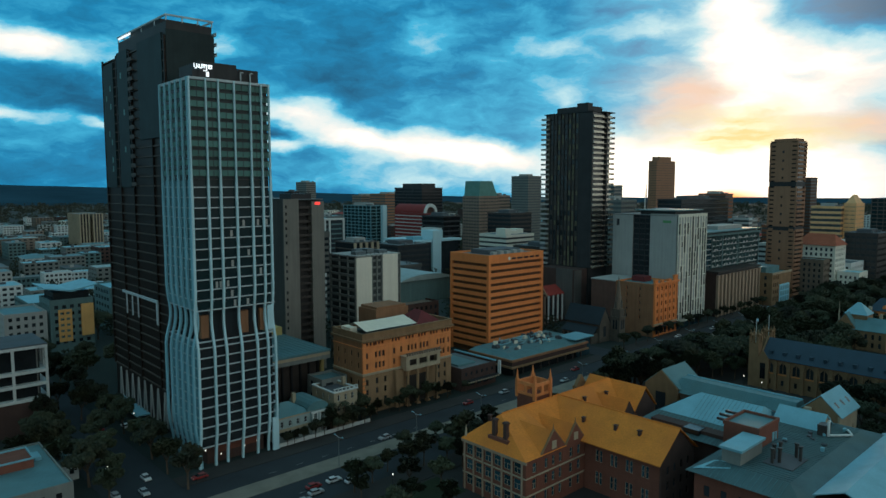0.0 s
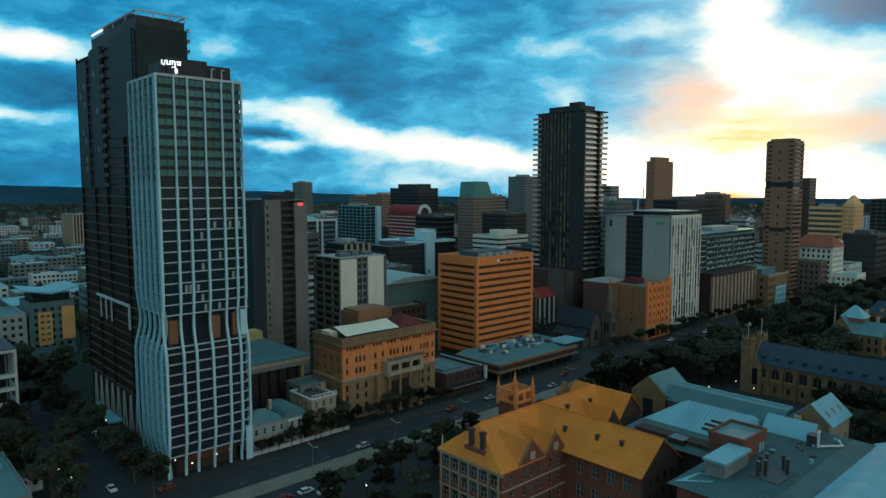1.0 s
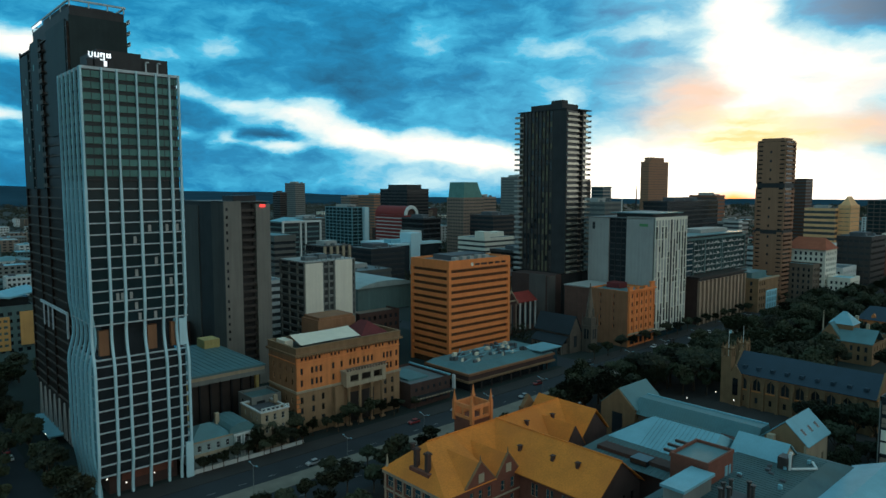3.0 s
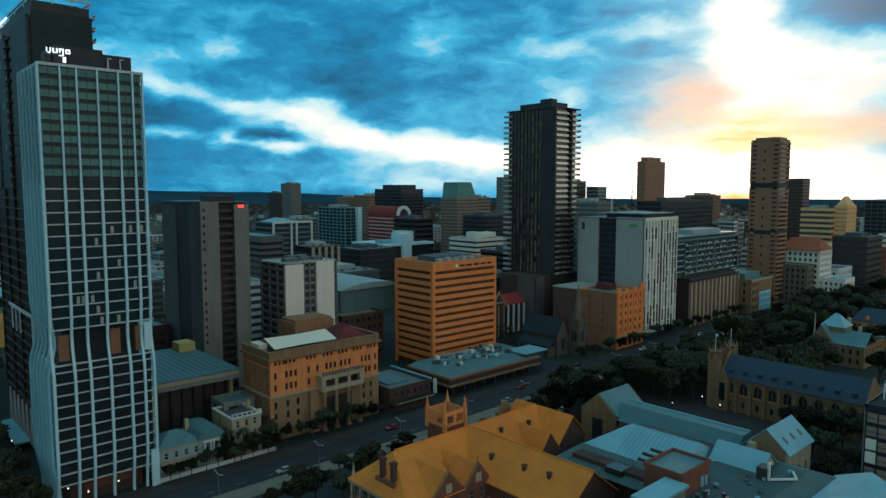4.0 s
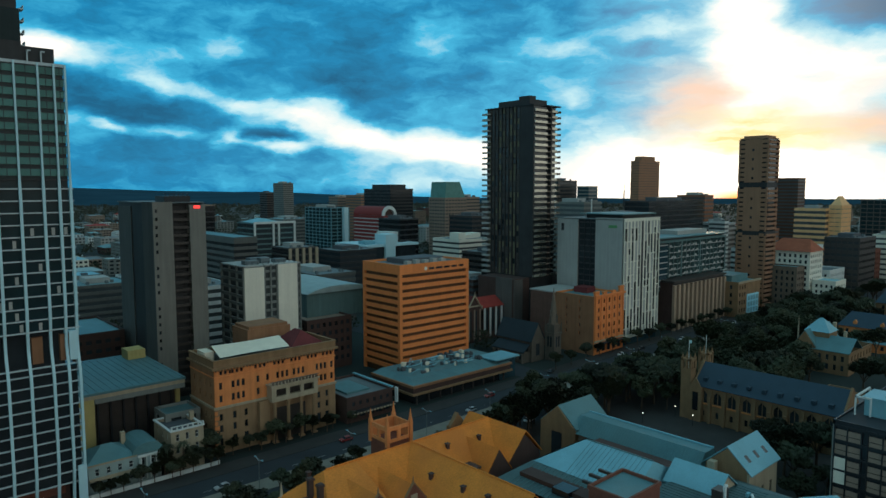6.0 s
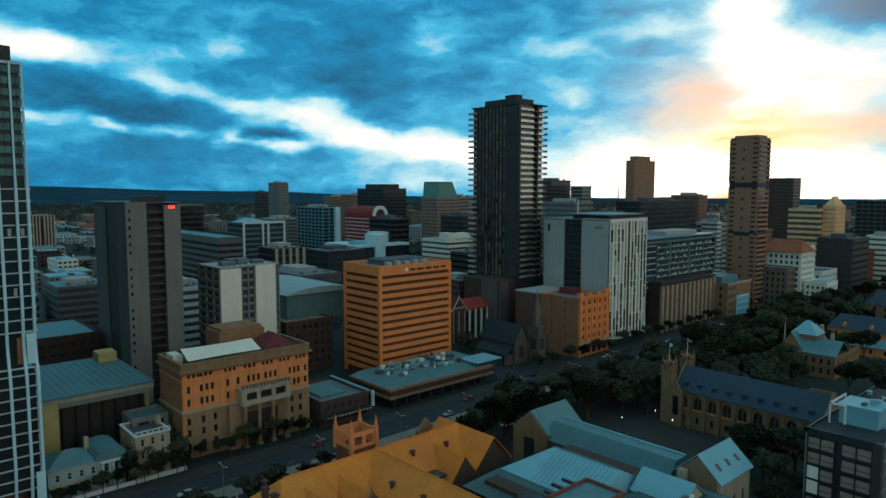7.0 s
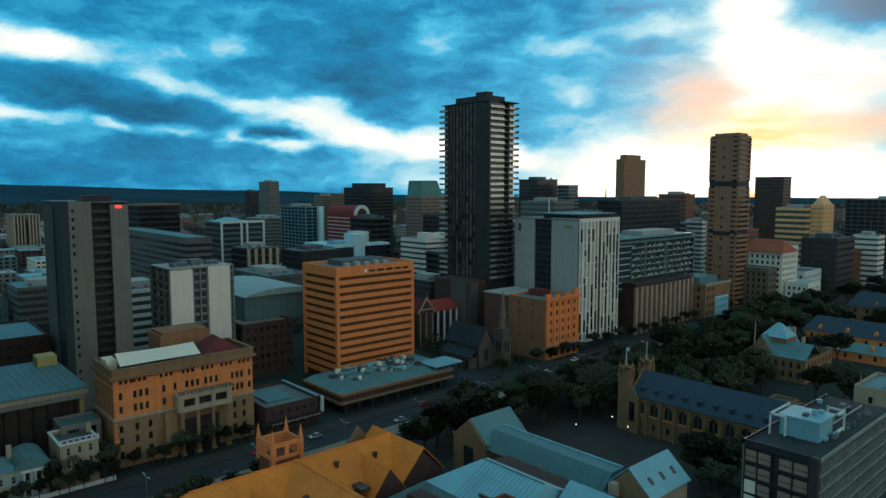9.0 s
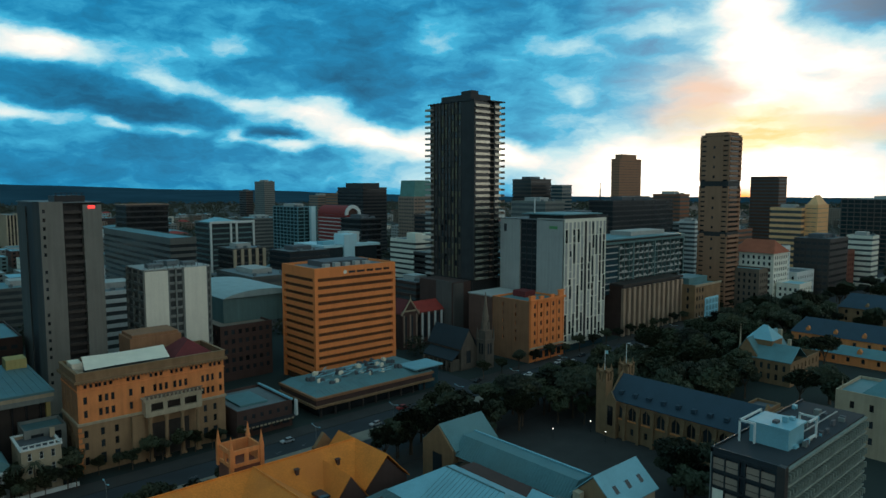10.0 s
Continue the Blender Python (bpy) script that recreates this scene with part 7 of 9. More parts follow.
# ---- great hall with twin towers ----
def great_hall():
    x0, x1, y0, y1 = 277.0, 292.0, 64.0, 112.0
    zb = ground_z(280)
    b = thing("great_hall", x0, y0, zb, "gothic sandstone great hall with a blue slate roof and twin towers", "hall")
    up = [(round(66.6 + i * 5.0, 3), round(69.4 + i * 5.0, 3), zb + 6.8, zb + 11.4) for i in range(9)]
    lo = [(round(67.4 + i * 5.0, 3), round(68.6 + i * 5.0, 3), zb + 2.0, zb + 4.2) for i in range(9)]
    part("wall", Geo().wall("x", x0, y0 + 0.6, y1 - 0.6, zb - 1, zb + 12.6, up + lo, 0.7), SANDSTONE_DULL, b)
    windows(b, "x", x0, up + lo, depth=0.5)
    part("wall", Geo().box(x1 - 0.6, x1, y0 + 0.6, y1 - 0.6, zb - 1, zb + 12.6), SANDSTONE_DULL, b)
    part("end_wall", Geo().box(x0, x1, y1 - 0.6, y1, zb - 1, zb + 12.6).gable_wall("y", y1 - 0.6, x0, x1, zb + 12.6, zb + 20.2, 0.6), SANDSTONE_DULL, b)
    part("end_wall", Geo().box(x0, x1, y0, y0 + 0.6, zb - 1, zb + 12.6).gable_wall("y", y0, x0, x1, zb + 12.6, zb + 20.2, 0.6), SANDSTONE_DULL, b)
    part("roof", Geo().gable_y(x0 - 0.5, x1 + 0.5, y0 + 0.5, y1 - 0.5, zb + 12.4, zb + 19.4), SLATE, b, "blue slate roof")
    butt = mesh_of("buttress", Geo().box(-1.1, 0, 0, 0.9, -1, 9.0).box(-0.6, 0, 0, 0.9, 9.0, 11.6), SANDSTONE_DULL)
    dorm = mesh_of("dormer", Geo().box(0, 1.6, 0, 1.3, 0, 1.1), SLATE)
    spandrel = Geo()
    for u, v in ((0.0, 1.4), (2.8, 1.4)):
        spandrel.add([(d, q, z) for d in (0.05, 0.45) for q, z in ((u, 0.0), (u, 1.5), (v, 1.5))], [(0, 1, 2), (5, 4, 3), (0, 3, 4, 1), (1, 4, 5, 2), (2, 5, 3, 0)])
    arch = mesh_of("arch_head", spandrel, SANDSTONE_DULL)
    mull = mesh_of("mullion", Geo().box(0.3, 0.45, 1.3, 1.5, 0, 4.6), SANDSTONE_DULL)
    for i in range(10):
        again("buttress", butt, b, (x0 - 0.02, 64.9 + i * 5.0, zb))
    for i in range(9):
        again("dormer", dorm, b, (x0 + 0.9, 67.4 + i * 5.0, zb + 14.2))
        again("arch_head", arch, b, (x0, 66.6 + i * 5.0, zb + 9.9))
        again("mullion", mull, b, (x0, 66.6 + i * 5.0, zb + 6.8))
        part("window_sill", Geo().box(x0 - 0.25, x0 - 0.01, 66.4 + i * 5, 69.6 + i * 5, zb + 6.3, zb + 6.75), SANDSTONE, b)
    part("string_course", Geo().box(x0 - 0.3, x0 - 0.02, y0, y1, zb + 12.0, zb + 12.5), SANDSTONE, b)
    # porch bay beside the towers
    part("porch", Geo().box(x0 - 1.6, x0 + 4.5, y1 - 4.0, y1 + 0.3, zb - 1, zb + 12.0).gable_wall("x", x0 - 1.6, y1 - 4.0, y1 + 0.3, zb + 12, zb + 15.4, 0.6), SANDSTONE_DULL, b)
    part("porch_window", Geo().box(x0 - 1.75, x0 - 1.62, y1 - 2.9, y1 - 0.9, zb + 4.0, zb + 10.4), GLASS_DARK, b)
    for tx in (x0 - 1.0, x1 - 3.6):
        g = Geo().box(tx, tx + 3.8, y1 + 0.35, y1 + 4.0, zb - 1, zb + 17.6)
        part("tower", g, SANDSTONE_DULL, b, "slim square stone tower")
        k = Geo()
        for cx in (tx, tx + 3.1):
            for cy in (y1 + 0.35, y1 + 3.3):
                k.box(cx - 0.1, cx + 0.8, cy - 0.1, cy + 0.8, zb + 17.6, zb + 21.6).tube(cx + 0.35, cy + 0.35, 0.35, zb + 21.6, zb + 23.2, 4, 0.05)
        for u in (1.55,):
            k.box(tx + u, tx + u + 0.6, y1 + 0.35, y1 + 0.8, zb + 17.6, zb + 21.0)
            k.box(tx, tx + 0.5, y1 + 0.35 + u, y1 + 0.9 + u, zb + 17.6, zb + 21.0)
        k.ring(tx - 0.1, tx + 3.9, y1 + 0.25, y1 + 4.1, zb + 20.6, zb + 21.2, 0.6)
        part("belfry", k, SANDSTONE_DULL, b, "open pierced belfry")
        part("flagpole", Geo().bar((tx + 1.9, y1 + 2.2, zb + 17.6), (tx + 1.9, y1 + 2.2, zb + 27.6), 0.12, 5), WHITE_WALL, b)
    part("flag", Geo().add([(x0 + 0.95, y1 + 2.2, zb + 26.4), (x0 + 2.4, y1 + 2.0, zb + 26.2), (x0 + 2.5, y1 + 2.1, zb + 27.3), (x0 + 0.95, y1 + 2.2, zb + 27.5), (x0 + 0.95, y1 + 2.24, zb + 26.4), (x0 + 2.4, y1 + 2.04, zb + 26.2), (x0 + 2.5, y1 + 2.14, zb + 27.3), (x0 + 0.95, y1 + 2.24, zb + 27.5)],
                           [(0, 1, 2, 3), (4, 5, 6, 7), (0, 1, 5, 4), (1, 2, 6, 5), (2, 3, 7, 6), (3, 0, 4, 7)]), ROOF_PALE, b)


great_hall()


# ---- slatted laboratory block ----
def slatted_block():
    x0, x1, y0, y1, z1 = 222.0, 268.6, 35.2, 49.6, 29.6
    b = thing("slatted_block", x0, y0, 0.4, "laboratory block with sun-shade shelves and a white plant room", "building")
    part("core", Geo().box(x0 + 0.5, x1 - 0.5, y0 + 1.2, y1 - 0.4, -0.6, z1 - 0.8), GLASS_DARK, b)
    part("roof", Geo().box(x0, x1, y0 + 0.6, y1, z1 - 0.8, z1 - 0.3), ASPHALT, b, "dark flat roof")
    part("parapet", Geo().box(x0, x0 + 0.3, y0 + 0.6, y1, z1 - 0.3, z1 + 0.3).box(x0, x1, y1 - 0.3, y1, z1 - 0.3, z1 + 0.2), DARK_METAL, b)
    shelf = mesh_of("sun_shelf", Geo().box(x0 + 1.4, x1, y0, y0 + 1.3, 0, 0.5), FIN_GREEN)
    fin = mesh_of("shade_fin", Geo().box(0, 0.4, y0 - 0.35, y0 + 1.2, 0.5, 1.75), FIN_GREEN)
    for j in range(9):
        z = z1 - 1.2 - 3.2 * j
        again("sun_shelf", shelf, b, (0, 0, z))
        for i in range(30):
            if j < 6:
                again("shade_fin", fin, b, (x0 + 2.2 + i * 1.52, 0, z - 2.3))
    part("end_pier", Geo().box(x0 - 0.1, x0 + 1.4, y0 - 0.2, y0 + 1.3, -0.6, z1 + 0.2), BROWN_BLACK, b, "dark corner pier")
    part("end_pier", Geo().box(x0, x0 + 0.5, y1 - 0.5, y1, -0.6, z1), CONC_GREY, b)
    pane = mesh_of("window", Geo().box(x0 + 0.05, x0 + 0.3, 0, 2.7, 0, 1.2), TAUPE)
    for j in range(8):
        for i, y in enumerate((37.0, 39.8, 44.0, 46.8)):
            for k in (0, 1.4):
                again("window", pane, b, (0, y - 0.2, z1 - 4.4 - 3.4 * j + k))
    k = Geo()
    for y in (36.5, 39.45, 42.4, 43.6, 46.4, 49.0):
        k.box(x0 - 0.12, x0 + 0.5, y, y + 0.28, -0.6, z1 - 0.6)
    for j in range(9):
        k.box(x0 - 0.1, x0 + 0.5, y0 + 1.3, y1 - 0.5, z1 - 1.2 - 3.4 * j, z1 - 0.7 - 3.4 * j)
    part("frame", k, DARK_METAL, b)
    part("blank_panel", Geo().box(x0 - 0.05, x0 + 0.02, 46.7, 49.0, z1 - 14.3, z1 - 8.2), PANEL_CREAM, b)
    # plant room with an open frame
    part("plant_room", Geo().box(232.2, 240.0, 38.6, 46.4, z1 - 0.3, 33.4), ROOF_PALE, b, "pale blue plant room")
    part("plant_roof", Geo().box(231.8, 240.4, 38.2, 46.8, 33.4, 33.8), ROOF_PALE, b)
    fr = Geo()
    for x, y in ((230.4, 47.6), (240.6, 47.6), (244.2, 37.6), (244.2, 41)):
        fr.box(x, x + 0.35, y, y + 0.35, z1 - 0.3, 34.0)
    fr.box(230.4, 240.9, 47.6, 47.95, 33.6, 34.0).box(240.4, 244.5, 37.6, 37.95, 33.5, 33.9).box(244.2, 244.5, 37.6, 41.3, 33.5, 33.9).box(230.4, 230.8, 44.5, 47.6, 33.6, 34).box(230.4, 230.8, 44.5, 44.85, z1, 33.6).box(240.4, 244.5, 37.6, 37.95, z1 + 0.2, z1 + 0.6)
    part("plant_frame", fr, WHITE_WALL, b, "white open frame")
    rnd = random.Random(9)
    for i in range(22):
        x, y = rnd.uniform(233, 262), rnd.choice((rnd.uniform(36.8, 38.0), rnd.uniform(41, 48)))
        if 231 < x < 241 and 38 < y < 47:
            y, zz = rnd.uniform(39.5, 45.5), 33.8
        else:
            zz = z1 - 0.3
        part("roof_unit", Geo().box(x, x + rnd.uniform(0.4, 1.8), y, y + rnd.uniform(0.4, 1.4), zz, zz + rnd.uniform(0.5, 1.3)), rnd.choice((ROOF_PALE, ROOF_DARK, ROOF_DARK, CONC_GREY)), b)
    part("roof_pipe", Geo().bar((242, 40.2, 30.0), (264, 40.2, 30.0), 0.16, 5).bar((242, 42.0, 30.0), (262, 42.0, 30.0), 0.12, 5), CONC_LIGHT, b)


slatted_block()


# ---- museum with teal roofs, long stone ranges ----
def museum():
    x0, x1, y0, y1 = 372.0, 402.0, 92.0, 115.0
    zb = ground_z(x0)
    b = thing("museum", x0, y0, zb, "sandstone museum with steep teal roofs and a gable", "museum")
    sh = grid(y0 + 1, y1 - 1, zb + 1, zb + 9, 7, 2, 1.2, 2.4)
    part("wall", Geo().wall("x", x0, y0, y1, zb - 1, 12.0, sh, 0.5).gable_wall("x", x0, 105.0, y1, 12.0, 19.0, 0.5), SANDSTONE_DULL, b)
    windows(b, "x", x0, sh)
    part("wall", Geo().wall("y", y0, x0 + 0.5, x1, zb - 1, 12.0, grid(x0 + 2, x1 - 1, zb + 1, zb + 9, 7, 2, 1.2, 2.4), 0.5).box(x0 + 0.5, x1, y1 - 0.5, y1, zb - 1, 12).box(x1 - 0.5, x1, y0 + 0.5, y1 - 0.5, zb - 1, 12), SANDSTONE_DULL, b)
    windows(b, "y", y0, grid(x0 + 2, x1 - 1, zb + 1, zb + 9, 7, 2, 1.2, 2.4))
    part("roof", Geo().gable_x(x0 + 0.4, x1, 104.6, y1 + 0.4, 12.0, 19.6), ROOF_TEAL, b, "steep teal roof")
    part("roof", Geo().gable_y(x0 - 0.3, 388.0, y0 - 0.4, 110.0, 12.0, 17.4), ROOF_TEAL, b, "steep teal roof")
    part("pavilion", Geo().box(378.0, 388.0, 102.0, 112.0, 12.0, 18.5), SANDSTONE_DULL, b)
    part("pavilion_roof", Geo().hip(377.6, 388.4, 101.6, 112.4, 18.5, 24.0, 4.6), ROOF_PALE, b)
    part("finial", Geo().tube(373.2, 113.0, 0.6, 12, 25.5, 6, 0.05), STONE_PALE, b, "slender stone finial")
    part("chimney", Geo().box(392, 393.4, 104, 105.4, 12, 21).box(384, 385.2, 97, 98.2, 12, 19), STONE_PALE, b)


museum()


def stone_range(x0, x1, y0, y1, wall_z, ridge, label, wall=None, roof=None):
    zb = ground_z(x0)
    b = thing("stone_range", x0, y0, zb, label, "building", "campus ranges")
    wall = wall or SANDSTONE
    n = max(3, int((y1 - y0) / 6))
    sh = grid(y0 + 1, y1 - 1, zb + 1, wall_z - 0.4, n, 2, 1.4, 2.1) if wall_z - zb > 7 else grid(y0 + 1, y1 - 1, zb + 1, wall_z - 0.4, n, 1, 1.4, 2.1)
    part("wall", Geo().wall("x", x0, y0, y1, zb - 1, wall_z, sh, 0.5).box(x0 + 0.5, x1, y0, y0 + 0.5, zb - 1, wall_z).box(x0 + 0.5, x1, y1 - 0.5, y1, zb - 1, wall_z).box(x1 - 0.5, x1, y0 + 0.5, y1 - 0.5, zb - 1, wall_z), wall, b)
    windows(b, "x", x0, sh)
    part("roof", Geo().hip(x0 - 0.6, x1 + 0.6, y0 - 0.6, y1 + 0.6, wall_z, ridge, 4.0), roof or SLATE, b)
    for i in range(n // 2):
        y = y0 + 5 + i * 12
        if y < y1 - 3:
            part("dormer", Geo().box(x0 + 1.0, x0 + 3.4, y, y + 1.8, wall_z + 0.4, wall_z + 2.2).gable_wall("x", x0 + 1.0, y, y + 1.8, wall_z + 2.2, wall_z + 3.4, 2.0), wall, b)
    return b


stone_range(437, 453, 20, 117, 12.0, 18.6, "long orange stone library range with a dark slate roof")
stone_range(425, 435, 18, 104, 7.2, 10.6, "low stone range under a teal metal roof", roof=ROOF_TEAL)
stone_range(522, 540, 20, 124, 13.0, 20.5, "long dull stone range with a dark slate roof", wall=SANDSTONE_DULL)
b_ = block("stone_annexe", "plain tan stone annexe with a small teal pyramid roof", 318.0, 340.0, 12.0, 58.0, 20.5, STONE_PALE, (), grid(14, 56, 4, 19, 8, 3, 1.2, 2.2), roof=ROOF_TEAL)
part("pyramid_roof", Geo().hip(320, 330, 40, 52, 19.6, 24.5, 5.0), ROOF_TEAL, b_)
part("finial", Geo().tube(320, 56.8, 0.25, 20.5, 24.0, 6, 0.05), STONE_PALE, b_)
for i_, y_ in enumerate((66, 74)):
    block("stone_annexe", "small stone annexe behind the great hall", 300.0 + 4 * i_, 318.0, y_, y_ + 7.6, 11.0 + i_, SANDSTONE_DULL, (), grid(y_ + 0.6, y_ + 7, 4, 10, 2, 2, 1.0, 1.6), roof=ROOF_DARK)


# ---- city blocks behind ----
banded("office_tower", "black glazed office tower with a stepped crown", 537, 571, 624, 677, 81.5, 20, BLACK_CLAD, share=0.45, plant=False)
bt = bpy.data.objects["office_tower.001"]
part("crown", Geo().box(543, 566, 632, 668, 81.2, 86.5), BLACK_CLAD, bt)


def barrel_tower():
    b = banded("barrel_tower", "red banded tower with a barrel roof and white arch", 425, 440, 489.5, 536, 57.0, 16, RED_PANEL, glass=WHITE_WALL, share=0.72, plant=False)
    n = 14
    for name, r0, r1, y0, y1, mat, lab in (("barrel_roof", 7.5, 7.0, 490.5, 536, RED_PANEL, "red barrel roof"), ("arch", 8.2, 5.4, 489.0, 490.45, WHITE_WALL, "white arch")):
        g = Geo()
        for i in range(n + 1):
            a = math.pi * i / n
            for y in (y0, y1):
                for r in (r0, r1):
                    g.v.append((432.5 - r * math.cos(a), y, 57.2 + r * math.sin(a) * 1.1))
        for i in range(n):
            k = 4 * i
            g.f += [(k, k + 2, k + 6, k + 4), (k + 1, k + 5, k + 7, k + 3), (k, k + 4, k + 5, k + 1), (k + 2, k + 3, k + 7, k + 6)]
        part(name, g, mat, b, lab)
    part("end_wall", Geo().add([(432.5 - 7.2 * math.cos(math.pi * i / n), 490.6, 57.2 + 7.9 * math.sin(math.pi * i / n)) for i in range(n + 1)], [tuple(range(n + 1))]), BRICK_DARK, b)


barrel_tower()
banded("office_block", "low black glass office block", 415, 436, 452, 483, 56.0, 12, BLACK_CLAD, share=0.3)


def cross_block():
    b = banded("white_banded_block", "white-edged office block with a tall white central pier", 372, 423, 440, 483, 35.0, 8, BLACK_CLAD, share=0.3, plant=False)
    part("pier", Geo().box(388.5, 398.5, 437.0, 439.2, 0, 44.5).box(388.5, 402, 439.2, 452, 36.6, 44.5), WHITE_FIN, b, "tall pale blue-white pier")
    part("roof_edge", Geo().ring(370.5, 424.5, 438.5, 484.5, 34.6, 36.5, 3.0), WHITE_FIN, b, "white roof edge")
    part("roof_deck", Geo().box(373.6, 421.4, 441.6, 481.4, 35.0, 36.2), WHITE_FIN, b, "white roof deck")
    part("roof_box", Geo().box(405, 421, 455, 472, 36.3, 45.0), WHITE_WALL, b, "white rooftop box")
    part("roof_box", Geo().box(376, 386, 448, 458, 34.6, 39.0), ROOF_PALE, b)
    side = mesh_of("side_band", Geo().box(371.0, 371.98, 441, 482, 0, 1.6), WHITE_WALL)
    for i in range(8):
        again("side_band", side, b, (0, 0, 3 + 4.1 * i))
    part("glazed_wall", Geo().box(373.5, 388, 439.2, 439.9, 6, 34.8).box(401, 421.5, 439.2, 439.9, 6, 34.8), GLASS_DARK, b)


cross_block()
banded("apartment_tower", "blue-grey apartment tower with a white strip", 430, 452, 583, 634, 62.5, 17, TEAL_PANEL, glass=GLASS_TEAL, share=0.22, piers=7.4)
solo("white_strip_tower", Geo().box(442.5, 447.5, 578, 582.4, 0, 62.8), WHITE_FIN, "white lift shaft beside the apartment tower", "tower")
banded("far_tower", "far slim grey-brown concrete tower", 615, 634, 1018, 1053, 91.0, 26, CONC_GREY, share=0.6)
banded("far_tower", "far dark round-shouldered tower", 560, 572, 970, 994, 75.5, 20, BROWN_BLACK, share=0.5)


def sloped_tower():
    x0, x1, y0, y1 = 515, 545, 505, 530
    b = banded("sloped_tower", "brown office tower with a sloping green glass top", x0, x1, y0, y1, 72.5, 20, TAUPE, share=0.6, plant=False, piers=4)
    g = Geo().add([(x0 + 1, y0 + 1, 72.3), (x1 - 1, y0 + 1, 72.3), (x1 - 1, y1 - 1, 72.3), (x0 + 1, y1 - 1, 72.3), (x0 + 3, y0 + 2, 88.5), (x1 - 8, y0 + 2, 88.5), (x1 - 8, y1 - 1, 88.5), (x0 + 3, y1 - 1, 88.5)],
                  [(0, 1, 5, 4), (1, 2, 6, 5), (2, 3, 7, 6), (3, 0, 4, 7), (4, 5, 6, 7)])
    part("glass_top", g, GLASS_GREEN, b, "sloping green glass top")
    banded("office_tower", "brown concrete office wing with window bands", 545.2, 566, 507, 530, 73, 20, TAUPE, share=0.6)


sloped_tower()
banded("far_tower", "far grey concrete office tower", 700, 728, 595, 625, 97, 26, CONC_GREY, share=0.6)
banded("office_block", "cream office block with stepped roof boxes", 400, 434, 362, 392, 44, 11, PANEL_CREAM, share=0.6, plant=False)
b_ = bpy.data.objects["office_block.001"]
for x_, w_, y_, h_ in ((403, 7, 366, 4.6), (410.5, 12, 370, 2.6), (424, 8, 372, 3.4)):
    part("roof_box", Geo().box(x_, x_ + w_, y_, y_ + 10, 43.7, 44 + h_), PANEL_CREAM, b_, "cream rooftop box")
banded("office_block", "wide black office block with a lit top edge", 252.5, 284, 525, 552, 68.5, 16, BLACK_CLAD, share=0.3, plant=False)
# the light along the top edge is painted as a pale stone rim
part("roof_edge", Geo().ring(252.2, 284.3, 524.7, 552.3, 68.5, 69.0, 0.6), STONE_WARM, bpy.data.objects["office_block.002"], "roof edge with its light put into the colour")
banded("office_block", "long grey concrete office block", 235, 250.5, 386, 520, 52.5, 13, DARK_CONC, glass=GLASS_DARK, share=0.5, roof=ROOF_TEAL, top=2.0, plant=False)
banded("office_block", "white striped low office block", 176, 204, 318, 350, 34.6, 9, WHITE_WALL, share=0.5)


def glass_roof_block():
    b = block("market_hall", "dark brick block with a pale curved glass roof", 208, 231.5, 256, 318, 24.0, BRICK_DARK, grid(209, 231, 3, 23, 7, 5, 1.6, 2.0), grid(258, 316, 3, 23, 18, 5, 1.6, 2.0), roof=TAUPE)
    part("upper_block", Geo().box(214, 250, 266, 316, 22.0, 34.0), TEAL_WALL, b, "grey-teal upper walls")
    n = 8
    g = Geo()
    for i in range(n + 1):
        a = math.pi * (0.12 + 0.76 * i / n)
        for y in (265, 317):
            g.v.append((232.0 - 19.6 * math.cos(a), y, 32.2 + 4.6 * math.sin(a)))
    g.f = [(2 * i, 2 * i + 1, 2 * i + 3, 2 * i + 2) for i in range(n)] + [tuple(range(0, 2 * n + 2, 2)), tuple(range(2 * n + 1, 0, -2))]
    part("vault", g, PALE_SHEET, b, "pale vaulted roof")


glass_roof_block()
banded("slab_tower", "tall flat-topped tan concrete tower", 823, 872, 477, 489, 117.0, 34, TAN_TOWER, share=0.88, plant=True)
part("cap", Geo().box(830, 862, 478, 488, 117, 122.5), TAN_TOWER, bpy.data.objects["slab_tower.001"])
banded("office_tower", "dark copper-brown panelled office tower", 850, 871, 294, 325, 93, 24, COPPER_DARK, share=0.6, plant=False)
b_ = banded("office_tower", "yellow stone office tower with long bands", 720, 742, 221, 248, 63.5, 12, TAN_CREAM, share=0.5)
b_ = banded("peaked_tower", "yellow stone tower with a pyramid cap", 727, 752, 210.4, 220.9, 66.5, 16, TAN_CREAM, share=0.85, plant=False, piers=5)
part("pyramid_cap", Geo().hip(729, 750, 211, 220.4, 66.3, 74.5, 4.7), TAN_CREAM, b_)
banded("office_block", "long dark bronze office block", 520, 606, 278, 300, 72, 18, BLACK_CLAD, share=0.3, roof=ROOF_DARK)
banded("office_tower", "dark office tower with a stepped top", 620, 652, 445, 471, 90, 22, BROWN_BLACK, share=0.45)
banded("office_tower", "grey glazed slim office tower", 640, 656, 421, 436, 84, 22, CONC_GREY, glass=GLASS_BLUE, share=0.4, plant=False)
banded("office_block", "wide dark teal glazed office block", 830, 960, 150, 226, 70, 16, SLAB_SIDE, glass=GLASS_TEAL, share=0.22, piers=6, roof=ROOF_TEAL)
banded("office_block", "black-brown brick warehouse block with piers", 610, 646, 160, 184, 45.5, 9, BROWN_BLACK, share=0.6, piers=4, roof=ROOF_DARK)
banded("office_block", "cream rendered street corner block", 680, 696, 154, 172, 44.5, 10, PANEL_CREAM, share=0.6)
